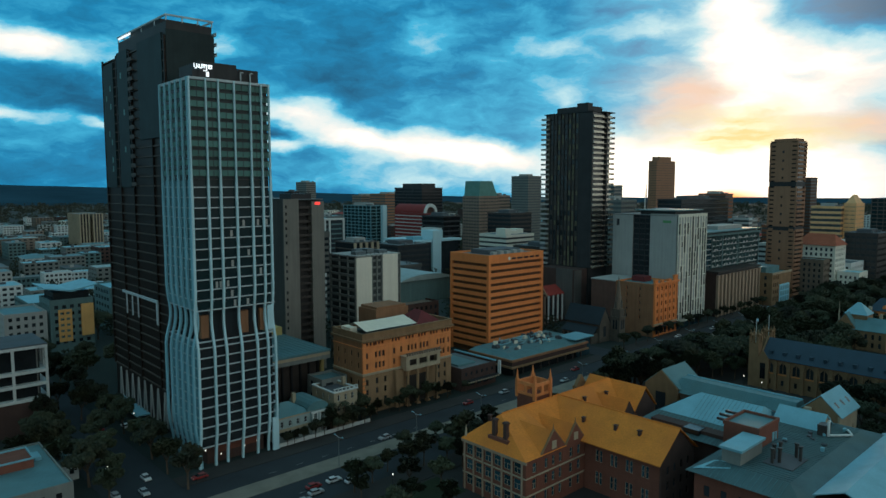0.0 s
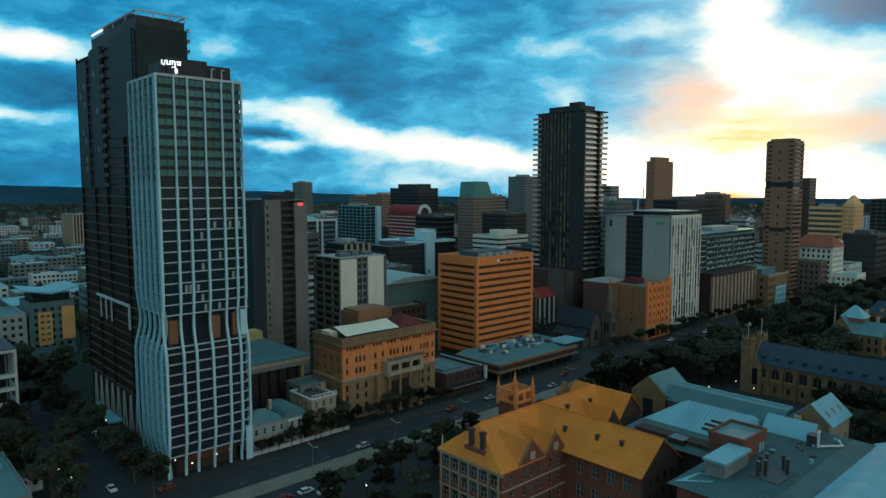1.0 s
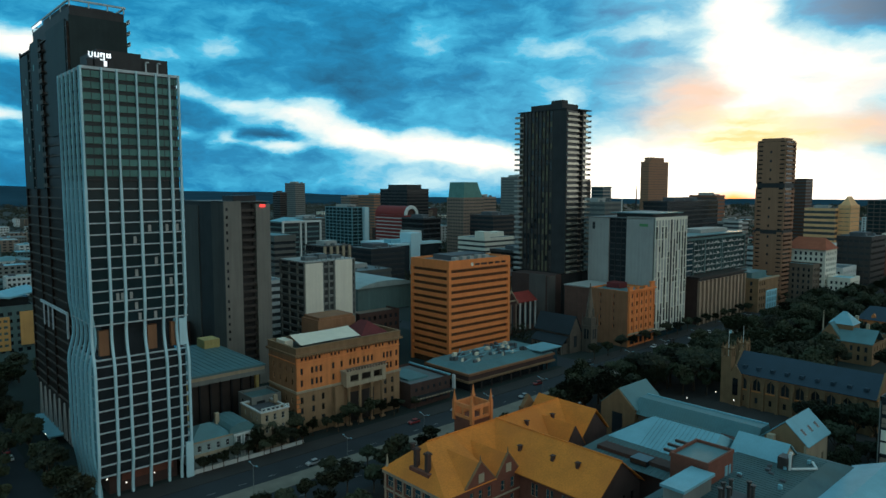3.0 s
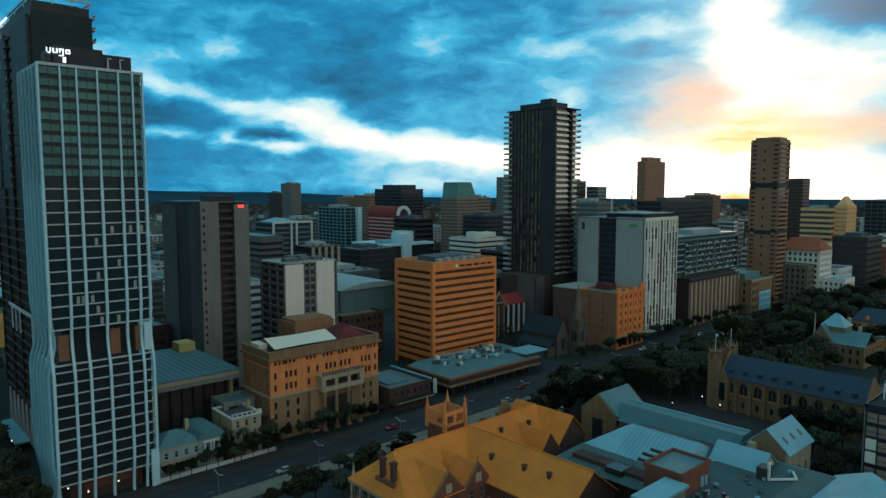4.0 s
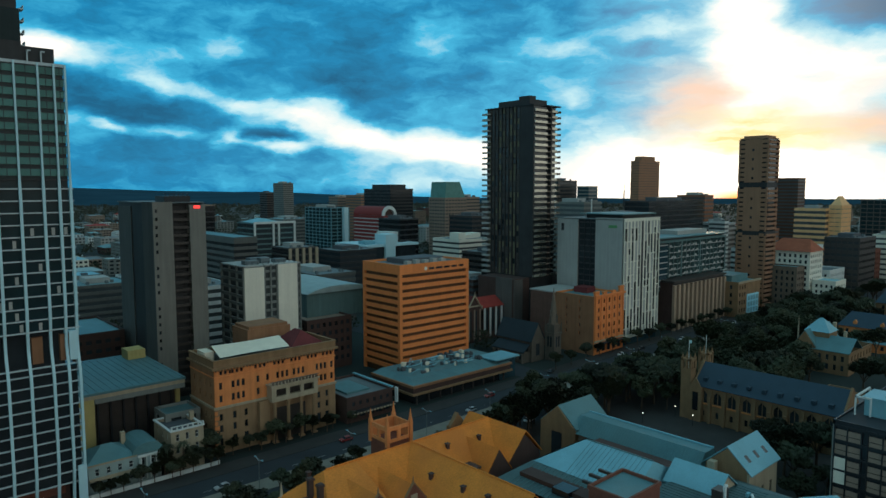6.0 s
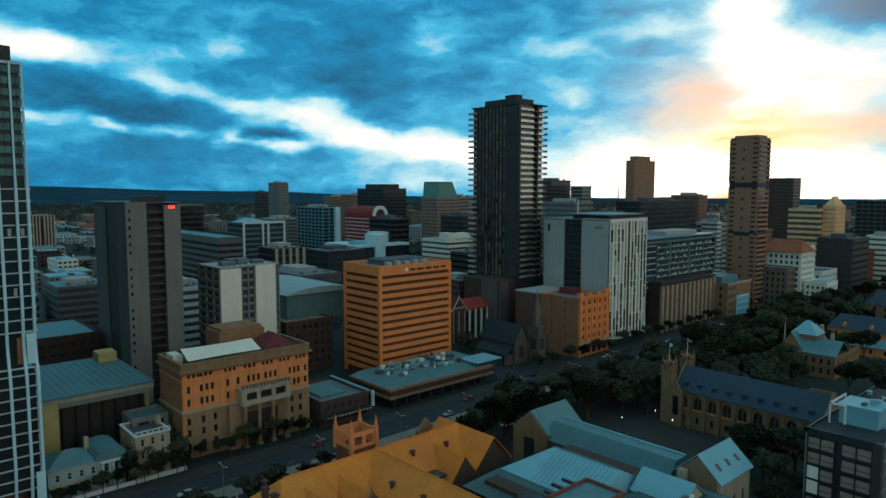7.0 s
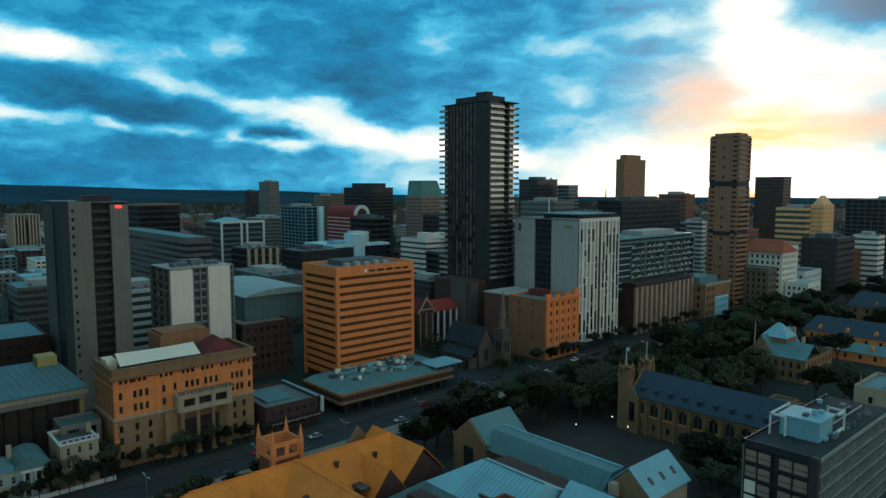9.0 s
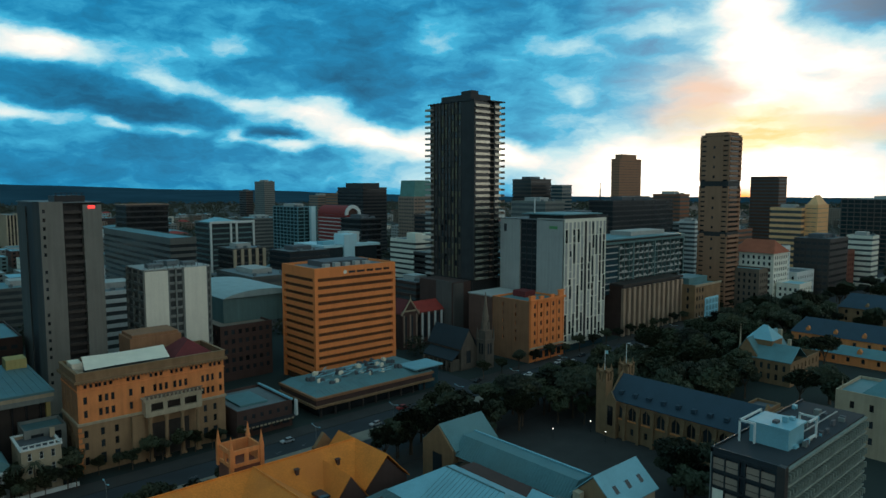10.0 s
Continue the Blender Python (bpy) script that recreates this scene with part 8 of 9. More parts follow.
b_ = block("red_roofed_block", "cream block under a red tiled roof", 530, 552, 165, 187, 40, PANEL_CREAM, grid(531, 551, 5, 39, 6, 9, 1.5, 2.2), grid(166, 186, 5, 39, 6, 9, 1.5, 2.2), roof=ROOF_DARK)
part("tiled_roof", Geo().hip(528, 552.5, 164, 192, 40.1, 48.0, 5.0), CLAY_ROOF, b_, "red tiled roof")
b_ = block("white_block", "white street block with window bands", 553, 573, 172, 190, 42.5, WHITE_WALL, grid(554, 572, 5, 41, 5, 11, 1.8, 1.6), grid(173, 189, 5, 41, 5, 11, 1.8, 1.6), roof=ROOF_GREY)
block("low_rise", "grey stone low street building", 517, 529.6, 168, 190, 31, STONE_GREY, grid(518, 529, 5, 29, 4, 6, 1.4, 2.2), grid(169, 189, 5, 29, 6, 6, 1.4, 2.2), roof=ROOF_PALE)
block("low_rise", "pale cream low street building", 533, 552, 150, 164, 22, PANEL_CREAM, grid(534, 551, 5, 20, 6, 4, 1.4, 2.0), grid(151, 163, 5, 20, 4, 4, 1.4, 2.0), roof=ROOF_PALE)
block("low_rise", "small white rendered street building", 576, 606, 168, 188, 24, WHITE_WALL, grid(577, 605, 5, 22, 7, 4, 1.6, 2.2), grid(169, 187, 5, 22, 5, 4, 1.6, 2.2), roof=ROOF_GREY)
block("low_rise", "red-brown brick street building", 650, 678, 165, 190, 34, BRICK_RED, grid(651, 677, 5, 32, 6, 7, 1.6, 2.2), grid(166, 189, 5, 32, 5, 7, 1.6, 2.2), roof=ROOF_GREY)
banded("office_tower", "orange-edged far tower low by the sun", 700, 718, 325, 355, 75, 18, COPPER_WALL, share=0.6)
banded("office_block", "grey concrete and glass office block", 480, 503, 309, 343, 71.5, 18, CONC_GREY, share=0.5)
banded("office_block", "dark office block behind the patterned hotel", 430, 457, 238, 262, 64.5, 17, BLACK_CLAD, share=0.4)
banded("office_block", "dark banded mid-rise office block", 330, 350, 276, 300, 29.0, 8, BRICK_DARK, share=0.5)
banded("office_block", "grey mid-rise block beside the long block", 262, 290, 337, 386, 32, 8, DARK_CONC, share=0.5)
banded("office_block", "dark brown mid-rise office block", 470, 500, 420, 450, 58, 14, BROWN_BLACK, share=0.45)
banded("office_block", "dark banded mid-rise office block", 320, 352, 400, 430, 38, 9, BLACK_CLAD, share=0.4)
b_ = banded("portal_block", "dark glazed block in a white portal frame with a teal roof", 315, 352, 520, 552, 53.5, 12, TEAL_WALL, glass=GLASS_DARK, share=0.3, plant=False)
part("portal_frame", Geo().box(314.2, 352.8, 518.6, 519.9, 52.4, 54.2), WHITE_WALL, b_, "white portal beam")
for x_ in (314.2, 331.2, 336.2, 351.2):
    part("pier", Geo().box(x_, x_ + 1.5, 518.6, 519.9, 2, 52.4), WHITE_WALL, b_)
part("hip_roof", Geo().hip(316, 341, 522, 548, 53.2, 56.8, 6), ROOF_PALE, b_, "pale teal hip roof")
b_ = banded("piered_block", "low block with tall cream piers and a flat roof", 279.5, 302, 400, 424, 42.5, 9, SLAB_SIDE, glass=GLASS_DARK, share=0.2)
for i_ in range(5):
    part("pier", Geo().box(279.5 + 5.1 * i_, 281.5 + 5.1 * i_, 399.0, 399.9, 1, 42.0), STONE_PALE, b_)
banded("office_block", "pale concrete mid-rise office block", 440, 476, 700, 740, 47, 11, CONC_GREY, share=0.45, roof=ROOF_PALE)
banded("far_tower", "far tan concrete office block", 640, 690, 830, 870, 72, 16, TAN_TOWER, share=0.6)
banded("office_block", "grey block near the boulevard", 470, 502, 224, 250, 44, 11, CONC_LIGHT, share=0.5)
banded("office_block", "dark block behind the church", 372, 392, 290, 330, 40, 10, BROWN_BLACK, share=0.5)
banded("far_tower", "far broad tan concrete block", 640, 672, 893, 918, 69, 16, TAUPE, share=0.55)
banded("office_block", "slim white office block by the sun", 612, 619, 262, 276, 54, 14, WHITE_WALL, share=0.5)
banded("office_block", "pale concrete block with copper-lit floors", 622, 645, 268, 290, 52, 12, CONC_LIGHT, share=0.5, roof=ROOF_PALE)
banded("office_block", "brown brick block with window bands", 640, 668, 240, 262, 47, 11, COPPER_WALL, share=0.55)
banded("office_block", "white rendered block beside the tan tower", 545, 566, 205, 225, 38, 9, WHITE_WALL, share=0.55, roof=ROOF_TEAL)
banded("office_block", "white-banded low office block with a teal roof", 150, 178, 395, 425, 30, 8, DARK_CONC, share=0.45, roof=ROOF_TEAL)
block("low_rise", "dark brick street block with a teal roof", 112, 143, 292, 332, 24, BRICK_DARK, grid(113, 142, 3, 22, 8, 5, 2.2, 1.6), grid(294, 330, 3, 22, 9, 5, 2.0, 1.6), roof=ROOF_TEAL)
b_ = block("low_rise", "dark low workshop under pale sheet roofs", 106, 143, 262, 284, 12, BRICK_DARK, grid(107, 142, 2, 11, 8, 2, 2.4, 2.0), (), roof=ROOF_DARK)
for x_ in (107, 116, 125, 134):
    part("pitched_roof", Geo().gable_y(x_, x_ + 8.6, 262.5, 283.5, 11.2, 14.2), PALE_SHEET, b_, "pale pitched sheet roof")
g = Geo()
for i in range(3):
    a = 2 * math.pi * i / 3
    g.bar((705 + 2.2 * math.cos(a), 421 + 2.2 * math.sin(a), 2), (705 + 0.3 * math.cos(a), 421 + 0.3 * math.sin(a), 80), 0.3, 4)
for i in range(9):
    r = 2.2 - 0.2 * i
    for k in range(3):
        a, c = 2 * math.pi * k / 3, 2 * math.pi * (k + 1) / 3
        g.bar((705 + r * math.cos(a), 421 + r * math.sin(a), 4 + 8 * i), (705 + (r - 0.2) * math.cos(c), 421 + (r - 0.2) * math.sin(c), 12 + 8 * i), 0.18, 4)
g.bar((705, 421, 78), (705, 421, 86), 0.3, 5)
solo("radio_mast", g, DARK_METAL, "thin dark lattice radio mast over the rooftops", "mast")
# twin pale flats far off
for x_ in (240, 256):
    banded("apartment_tower", "twin white-striped apartment tower", x_, x_ + 12, 945, 1000, 48.5, 13, STONE_PALE, glass=GLASS_DARK, share=0.06, piers=4, pier_w=1.5, plant=False, group="twin flats")


def balcony_block():
    x0, x1, y0, y1 = 20.0, 53.0, 255.0, 276.0
    b = thing("balcony_block", x0, y0, 0, "brick block with white framed balcony floors above", "building")
    part("base", Geo().box(x0, x1, y0, y1, -1, 11.0), BRICK_DARK, b, "dark brick base")
    part("core", Geo().box(x0, x1 - 2.5, y0 + 2.5, y1, 11, 29), CONC_GREY, b)
    fr = Geo()
    for z in (11, 16, 20.4, 28.6):
        fr.box(x0, x1, y0 - 0.2, y1, z, z + 1.0)
    part("floor_edge", fr, WHITE_WALL, b, "white floor edges")
    k = Geo()
    for x in (x0 + 2, 31.5, 42.5, x1 - 0.8):
        k.box(x, x + 0.8, y0 - 0.1, y0 + 0.6, 11, 29)
    for i in range(6):
        k.box(x1 - 0.6, x1, y0 + 1 + i * 3.9, y0 + 1.5 + i * 3.9, 21.4, 28.6)
    part("post", k, WHITE_WALL, b)
    part("glazing", Geo().box(x0 + 1, x1 - 3, y0 + 2.2, y0 + 2.45, 11.5, 28.6).box(x1 - 2.4, x1 - 2.2, y0 + 2, y1 - 1, 11.5, 28.6), GLASS_DARK, b)
    part("roof", Geo().box(x0, x1, y0 - 0.2, y1, 29.6, 30.0), ROOF_DARK, b)


balcony_block()
b_ = block("flat_roofed_house", "low building with a teal flat roof and a brown roof box", 20.0, 42.4, 184.0, 220.0, 8.4, CONC_GREY, grid(22, 41, 1, 7, 5, 2, 1.4, 1.6), (), roof=ROOF_TEAL, parapet=0.5)
part("roof_box", Geo().box(24, 37.4, 202, 212, 7.9, 10.2), BRICK_RED, b_, "red-brown roof box")
part("roof_box_rim", Geo().ring(23.8, 37.6, 201.8, 212.2, 10.2, 10.6, 0.4), ROOF_PALE, b_)
part("roof_unit", Geo().box(38.5, 40.0, 206, 211, 7.9, 8.9), ROOF_PALE, b_)
block("low_house", "pale low house behind trees", 42.8, 49.0, 206, 220, 4.6, WHITE_WALL, grid(43.5, 48.5, 1, 4, 2, 1, 1.2, 1.6), (), roof=ROOF_TEAL)
b_ = block("yellow_flats", "yellow rendered flats with a winged teal roof", 79.0, 98.5, 370, 392, 27.0, TEAL_WALL, grid(80, 97.5, 4, 25, 5, 6, 1.8, 1.8), grid(372, 390, 4, 25, 5, 6, 1.8, 1.8), roof=ROOF_TEAL)
part("upper_floor", Geo().box(81, 97, 372, 390, 26, 30.5), GLASS_DARK, b_)
part("yellow_bay", Geo().box(92.6, 98.2, 368.8, 369.98, 8, 24), YELLOW_WALL, b_, "plain yellow bay")
part("yellow_bay", Geo().wall("y", 369.3, 82.4, 88.4, 6, 22, grid(82.8, 88, 7, 21.5, 2, 5, 1.7, 1.3), 0.65), YELLOW_WALL, b_, "yellow balcony bay")
part("wing_roof", Geo().add([(76.5, 368, 33.5), (88.5, 368, 31.5), (100.5, 368, 33.8), (76.5, 394, 33.5), (88.5, 394, 31.5), (100.5, 394, 33.8), (76.5, 368, 33), (88.5, 368, 30.6), (100.5, 368, 33.3), (76.5, 394, 33), (88.5, 394, 30.6), (100.5, 394, 33.3)],
                            [(0, 1, 4, 3), (1, 2, 5, 4), (6, 7, 10, 9), (7, 8, 11, 10), (0, 1, 7, 6), (1, 2, 8, 7), (0, 3, 9, 6), (2, 5, 11, 8), (3, 4, 10, 9), (4, 5, 11, 10)]), ROOF_PALE, b_, "pale winged roof")
block("low_rise", "pale low block with a teal roof", 60, 78, 372, 400, 22, CONC_LIGHT, grid(61, 77, 3, 21, 5, 5, 1.6, 1.8), grid(374, 398, 3, 21, 6, 5, 1.6, 1.8), roof=ROOF_TEAL)
block("low_rise", "teal-grey low block with window bands", 118, 146, 410, 440, 25, TEAL_WALL, grid(119, 145, 3, 24, 5, 5, 4.0, 2.2), grid(412, 438, 3, 24, 5, 5, 4.0, 2.2), roof=ROOF_PALE)
block("low_rise", "teal-roofed pavilion among trees", 100, 110, 330, 342, 11, CONC_LIGHT, grid(101, 109, 2, 9, 3, 2, 1.4, 1.6), (), roof=ROOF_TEAL)

# scattered low city
TAKEN = [(o.location.x, o.location.y) for o in scene.objects if o.type == "EMPTY" and o.parent is None]
rnd = random.Random(21)
walls = (CONC_LIGHT, CONC_GREY, WHITE_WALL, PANEL_CREAM, TEAL_WALL, BRICK_DARK, CONC_GREY, TAUPE, STONE_GREY)
roofs = (ROOF_TEAL, ROOF_PALE, ROOF_GREY, ROOF_TEAL, ROOF_DARK, TILE_RED)
names = {TEAL_WALL: "teal-grey rendered", CONC_LIGHT: "pale concrete", CONC_GREY: "grey concrete", WHITE_WALL: "white rendered", PANEL_CREAM: "cream", BRICK_RED: "red brick", BRICK_DARK: "dark brick", STONE_GREY: "grey stone", TAUPE: "taupe concrete"}
rnames = {ROOF_TEAL: "teal metal", ROOF_PALE: "pale metal", ROOF_GREY: "grey flat", ROOF_DARK: "dark flat", TILE_RED: "red tiled", PALE_SHEET: "weathered grey"}
LOW_CITY = []
tries = 0
while len(LOW_CITY) < 278 and tries < 14000:
    tries += 1
    far = rnd.random() ** 0.8
    d = 330 + far * 1500
    a = radians(rnd.uniform(8, 86))
    west = len(LOW_CITY) > 190
    if west:  # the crowded low roofs past the side street
        d, a = 430 + far * 1100, radians(rnd.uniform(66, 84))
    x, y = d * math.cos(a), d * math.sin(a)
    if y < 215 or x < 40:
        continue
    w, dp = rnd.uniform(14, 36), rnd.uniform(14, 40)
    if 46 < x + w and x < 72 or 268 < x + w and x < 290:
        continue
    if any(abs(x + w / 2 - tx - 16) < 16 + w / 2 + 10 and abs(y + dp / 2 - ty - 18) < 20 + dp / 2 + 12 for tx, ty in TAKEN):
        continue
    if any(abs(x - lx) < (w + lw) / 2 + 9 and abs(y - ly) < (dp + ld) / 2 + 9 for lx, ly, lw, ld in LOW_CITY):
        continue
    LOW_CITY.append((x, y, w, dp))
    tall = rnd.choice((7, 9, 11, 14, 18, 24, 30)) * rnd.uniform(0.85, 1.15)
    if math.degrees(a) > 62:
        tall = min(tall, 19)
    m, r = rnd.choice(walls), rnd.choice(roofs)
    if west:
        r = rnd.choice((ROOF_PALE, ROOF_TEAL, ROOF_PALE, PALE_SHEET, ROOF_TEAL, ROOF_GREY))
        m = rnd.choice((CONC_GREY, CONC_LIGHT, TEAL_WALL, WHITE_WALL, TAUPE))
        tall = min(tall, 15)
    zb = ground_z(x)
    nz = max(1, int(tall / 3.6))
    b = thing("low_rise", x, y, zb, "%s low-rise with a %s roof" % (names[m], rnames[r]), "building", "low city blocks")
    fl = tall / nz
    part("glazing", Geo().box(x + 0.3, x + w - 0.3, y + 0.3, y + dp - 0.3, zb - 1, zb + tall - 0.4), GLASS_DARK, b)
    bay = rnd.choice((3.2, 4.2, 5.5))
    fw = grid(x + 0.4, x + w - 0.4, zb + 0.2, zb + tall - 0.2, max(2, int(w / bay)), nz, bay * 0.62, fl * 0.48)
    sw = grid(y + 0.6, y + dp - 0.6, zb + 0.2, zb + tall - 0.2, max(2, int(dp / bay)), nz, bay * 0.62, fl * 0.48)
    shell = Geo().wall("y", y, x, x + w, zb - 1, zb + tall + 0.3, fw, 0.29).wall("x", x, y + 0.3, y + dp, zb - 1, zb + tall + 0.3, sw, 0.29)
    part("wall", shell.box(x + w - 0.28, x + w, y + 0.3, y + dp, zb - 1, zb + tall + 0.3).box(x + 0.3, x + w - 0.3, y + dp - 0.28, y + dp, zb - 1, zb + tall + 0.3), m, b)
    if r is TILE_RED or (r is ROOF_TEAL and tall < 12):
        part("roof", Geo().hip(x - 0.4, x + w + 0.4, y - 0.4, y + dp + 0.4, zb + tall + 0.3, zb + tall + 3.4, min(w, dp) * 0.4), r, b)
    else:
        k = Geo().box(x + 0.3, x + w - 0.3, y + 0.3, y + dp - 0.3, zb + tall - 0.4, zb + tall - 0.1)
        part("roof", k, r, b)
        for q in range(rnd.randint(1, 3) if not west else 1):
            ux, uy = x + w * rnd.uniform(0.1, 0.7), y + dp * rnd.uniform(0.1, 0.7)
            part("roof_unit", Geo().box(ux, ux + rnd.uniform(2, 5), uy, uy + rnd.uniform(2, 5), zb + tall - 0.1, zb + tall + rnd.uniform(1.0, 2.8)), rnd.choice((CONC_LIGHT, ROOF_PALE, ROOF_DARK)), b)


# ---- trees ----
def leafy(name, seed, tall, spread, trunk, leaves=2600, drop=0.38):
    """A tree at the origin: tapered trunk, limbs, and a crown of leaf sprays hung in uneven clumps."""
    rnd = random.Random(seed)
    b = thing(name, 0, 0, 0, "", "tree")
    g = Geo()
    lean = Vector((rnd.uniform(-0.06, 0.06), rnd.uniform(-0.06, 0.06), 1))
    fork = lean * (tall * drop)
    g.bar((0, 0, -0.3), fork, trunk, 7, trunk * 0.65)
    tips = []
    n = rnd.randint(6, 8)
    for i in range(n):
        a = 2 * math.pi * (i + rnd.uniform(-0.3, 0.3)) / n
        r = spread * rnd.uniform(0.35, 0.8)
        tip = Vector((math.cos(a) * r, math.sin(a) * r, tall * rnd.uniform(0.58, 0.86)))
        mid = fork.lerp(tip, 0.5) + Vector((0, 0, tall * 0.05))
        g.bar(fork * rnd.uniform(0.8, 1.0), mid, trunk * 0.42, 5, trunk * 0.26)
        g.bar(mid, tip, trunk * 0.26, 4, trunk * 0.08)
        tips += [tip, mid.lerp(tip, 0.55) + Vector((rnd.uniform(-1, 1), rnd.uniform(-1, 1), rnd.uniform(0, 1))) * spread * 0.16]
    tips += [Vector((rnd.uniform(-0.2, 0.2) * spread, rnd.uniform(-0.2, 0.2) * spread, tall * rnd.uniform(0.8, 0.93))) for _ in range(3)]
    part("trunk", g, BARK, b)
    k = Geo()
    for c in tips:
        cr = spread * rnd.uniform(0.24, 0.42)
        for _ in range(leaves // len(tips)):
            v = Vector((rnd.gauss(0, 1), rnd.gauss(0, 1), rnd.gauss(0, 0.75)))
            v = v.normalized() * (cr * rnd.uniform(0.35, 1.0) ** 0.6)
            p = c + Vector((v.x, v.y, v.z * 0.75))
            s = rnd.uniform(0.24, 0.55) * (1 + spread * 0.035)
            u = Vector((rnd.gauss(0, 1), rnd.gauss(0, 1), rnd.gauss(0, 0.6))).normalized() * s
            w = u.orthogonal().normalized() * s * rnd.uniform(0.5, 0.9)
            k.add([p - u - w * 0.2, p + w, p + u + w * 0.1, p - w], [(0, 1, 2, 3)])
    part("crown", k, LEAF, b)
    return b


def palm(seed):
    rnd = random.Random(seed)
    b = thing("palm_tree", 0, 0, 0, "slim palm with drooping dark fronds", "tree")
    part("trunk", Geo().bar((0, 0, -0.3), (0.2, 0.1, 9.0), 0.28, 7, 0.2), BARK, b)
    k = Geo()
    for i in range(22):
        a = 2 * math.pi * i / 22 + rnd.uniform(-0.1, 0.1)
        up = rnd.uniform(-0.2, 0.9)
        p0 = Vector((0.2, 0.1, 9.0))
        for j in range(5):
            t = (j + 1) / 5
            p1 = Vector((0.2 + math.cos(a) * 2.6 * t, 0.1 + math.sin(a) * 2.6 * t, 9.0 + up * t * 2 - 2.2 * t * t))
            side = Vector((-math.sin(a), math.cos(a), 0)) * 0.35 * (1 - 0.6 * t)
            k.add([p0 - side, p1 - side * 0.8, p1 + side * 0.8, p0 + side], [(0, 1, 2, 3)])
            p0 = p1
    part("crown", k, LEAF, b)
    return b


KINDS = [leafy("plane_tree", 1, 14.0, 6.2, 0.42), leafy("plane_tree", 2, 12.0, 5.4, 0.36), leafy("elm_tree", 3, 16.5, 7.4, 0.5, 3400),
         leafy("street_tree", 4, 8.5, 3.6, 0.22, 1300, 0.42), leafy("street_tree", 5, 7.0, 3.0, 0.2, 1200, 0.4), leafy("fig_tree", 6, 15.5, 9.0, 0.7, 4200, 0.3)]
LABELS = ["broad dark green plane tree by the footpath", "rounded dark green plane tree", "tall spreading dark elm in the gardens",
          "small leafy street tree on the footpath", "small dark street tree", "wide dense fig tree over the forecourt"]
for t_, l_ in zip(KINDS, LABELS):
    tagged(t_, l_)
GROUPS = {0: "garden trees", 1: "garden trees", 2: "garden trees", 3: "street trees", 4: "street trees", 5: "garden trees"}
USED = set()
trnd = random.Random(77)


def plant(kind, x, y, scale=1.0):
    z = ground_z(x)
    s = scale * trnd.uniform(0.88, 1.12)
    m = pose(x, y, z, 0, 0, trnd.uniform(0, 360))
    if kind not in USED:
        USED.add(kind)
        t = KINDS[kind]
        t.matrix_basis = m
    else:
        t = copy_thing(KINDS[kind], m)
        t.scale = (1, 1, 1)
    t.scale = (s, s, s)
    tagged(t, group=GROUPS[kind])


# forecourt and gardens
for k_, x_, y_, s_ in ((5, 246, 158, 0.82), (2, 240, 146, 0.95), (0, 254, 142, 1.0), (1, 262, 136, 0.9), (0, 268, 146, 1.0), (2, 276, 138, 0.85), (1, 286, 144, 0.95), (0, 296, 134, 1.0),
                       (2, 300, 124, 0.95), (0, 310, 140, 1.0), (1, 318, 130, 0.95), (2, 326, 120, 1.0), (0, 336, 142, 0.95), (2, 344, 132, 1.05), (1, 352, 122, 1.0), (0, 360, 143, 1.0),
                       (2, 372, 134, 1.0), (1, 384, 142, 1.0), (0, 396, 132, 1.05), (2, 410, 140, 1.0), (1, 424, 132, 1.0), (0, 438, 142, 1.0), (2, 452, 134, 1.0), (0, 470, 142, 1.0),
                       (1, 486, 135, 1.0), (2, 505, 140, 1.0), (0, 524, 138, 1.0), (1, 545, 142, 1.0), (2, 566, 138, 1.0), (0, 590, 142, 1.0), (1, 615, 138, 1.0), (2, 640, 142, 1.0), (0, 665, 136, 1.0), (2, 690, 140, 1.1),
                       (0, 228, 128, 0.8), (1, 238, 130, 0.75), (2, 306, 104, 1.0), (0, 312, 112, 1.0), (5, 322, 100, 0.9), (2, 336, 106, 1.0), (0, 346, 98, 1.0), (1, 356, 108, 1.0),
                       (5, 300, 88, 0.8), (2, 262, 66, 0.85), (0, 268, 58, 0.8), (5, 256, 76, 0.62), (1, 246, 58, 0.8), (5, 234, 60, 0.7), (2, 274, 52, 0.9), (2, 350, 80, 0.95), (5, 362, 74, 0.95), (0, 344, 66, 1.0),
                       (2, 408, 92, 1.0), (1, 416, 112, 0.95), (0, 462, 110, 1.0), (2, 476, 96, 1.0), (1, 492, 116, 1.0), (2, 506, 100, 1.0), (0, 560, 112, 1.0), (2, 585, 120, 1.0), (5, 575, 90, 1.0), (2, 620, 110, 1.1), (5, 650, 120, 1.0)):
    plant(k_, x_, y_, s_)
# the dense belt of garden trees
belt = random.Random(31)
placed = []
for i_ in range(900):
    x_ = belt.uniform(222, 520)
    y_ = belt.uniform(118, 152) if x_ < 300 else belt.uniform(100, 154)
    if x_ < 272 and y_ < 134 - (272 - x_) * 0.0 or 270 < x_ < 298 and y_ < 122 or 366 < x_ < 406 and y_ < 120 or x_ > 418 and y_ < 122:
        continue
    if any((x_ - p) ** 2 + (y_ - q) ** 2 < 46 for p, q in placed):
        continue
    placed.append((x_, y_))
    plant(belt.choice((0, 1, 2, 0)), x_, y_, belt.uniform(0.8, 1.05))
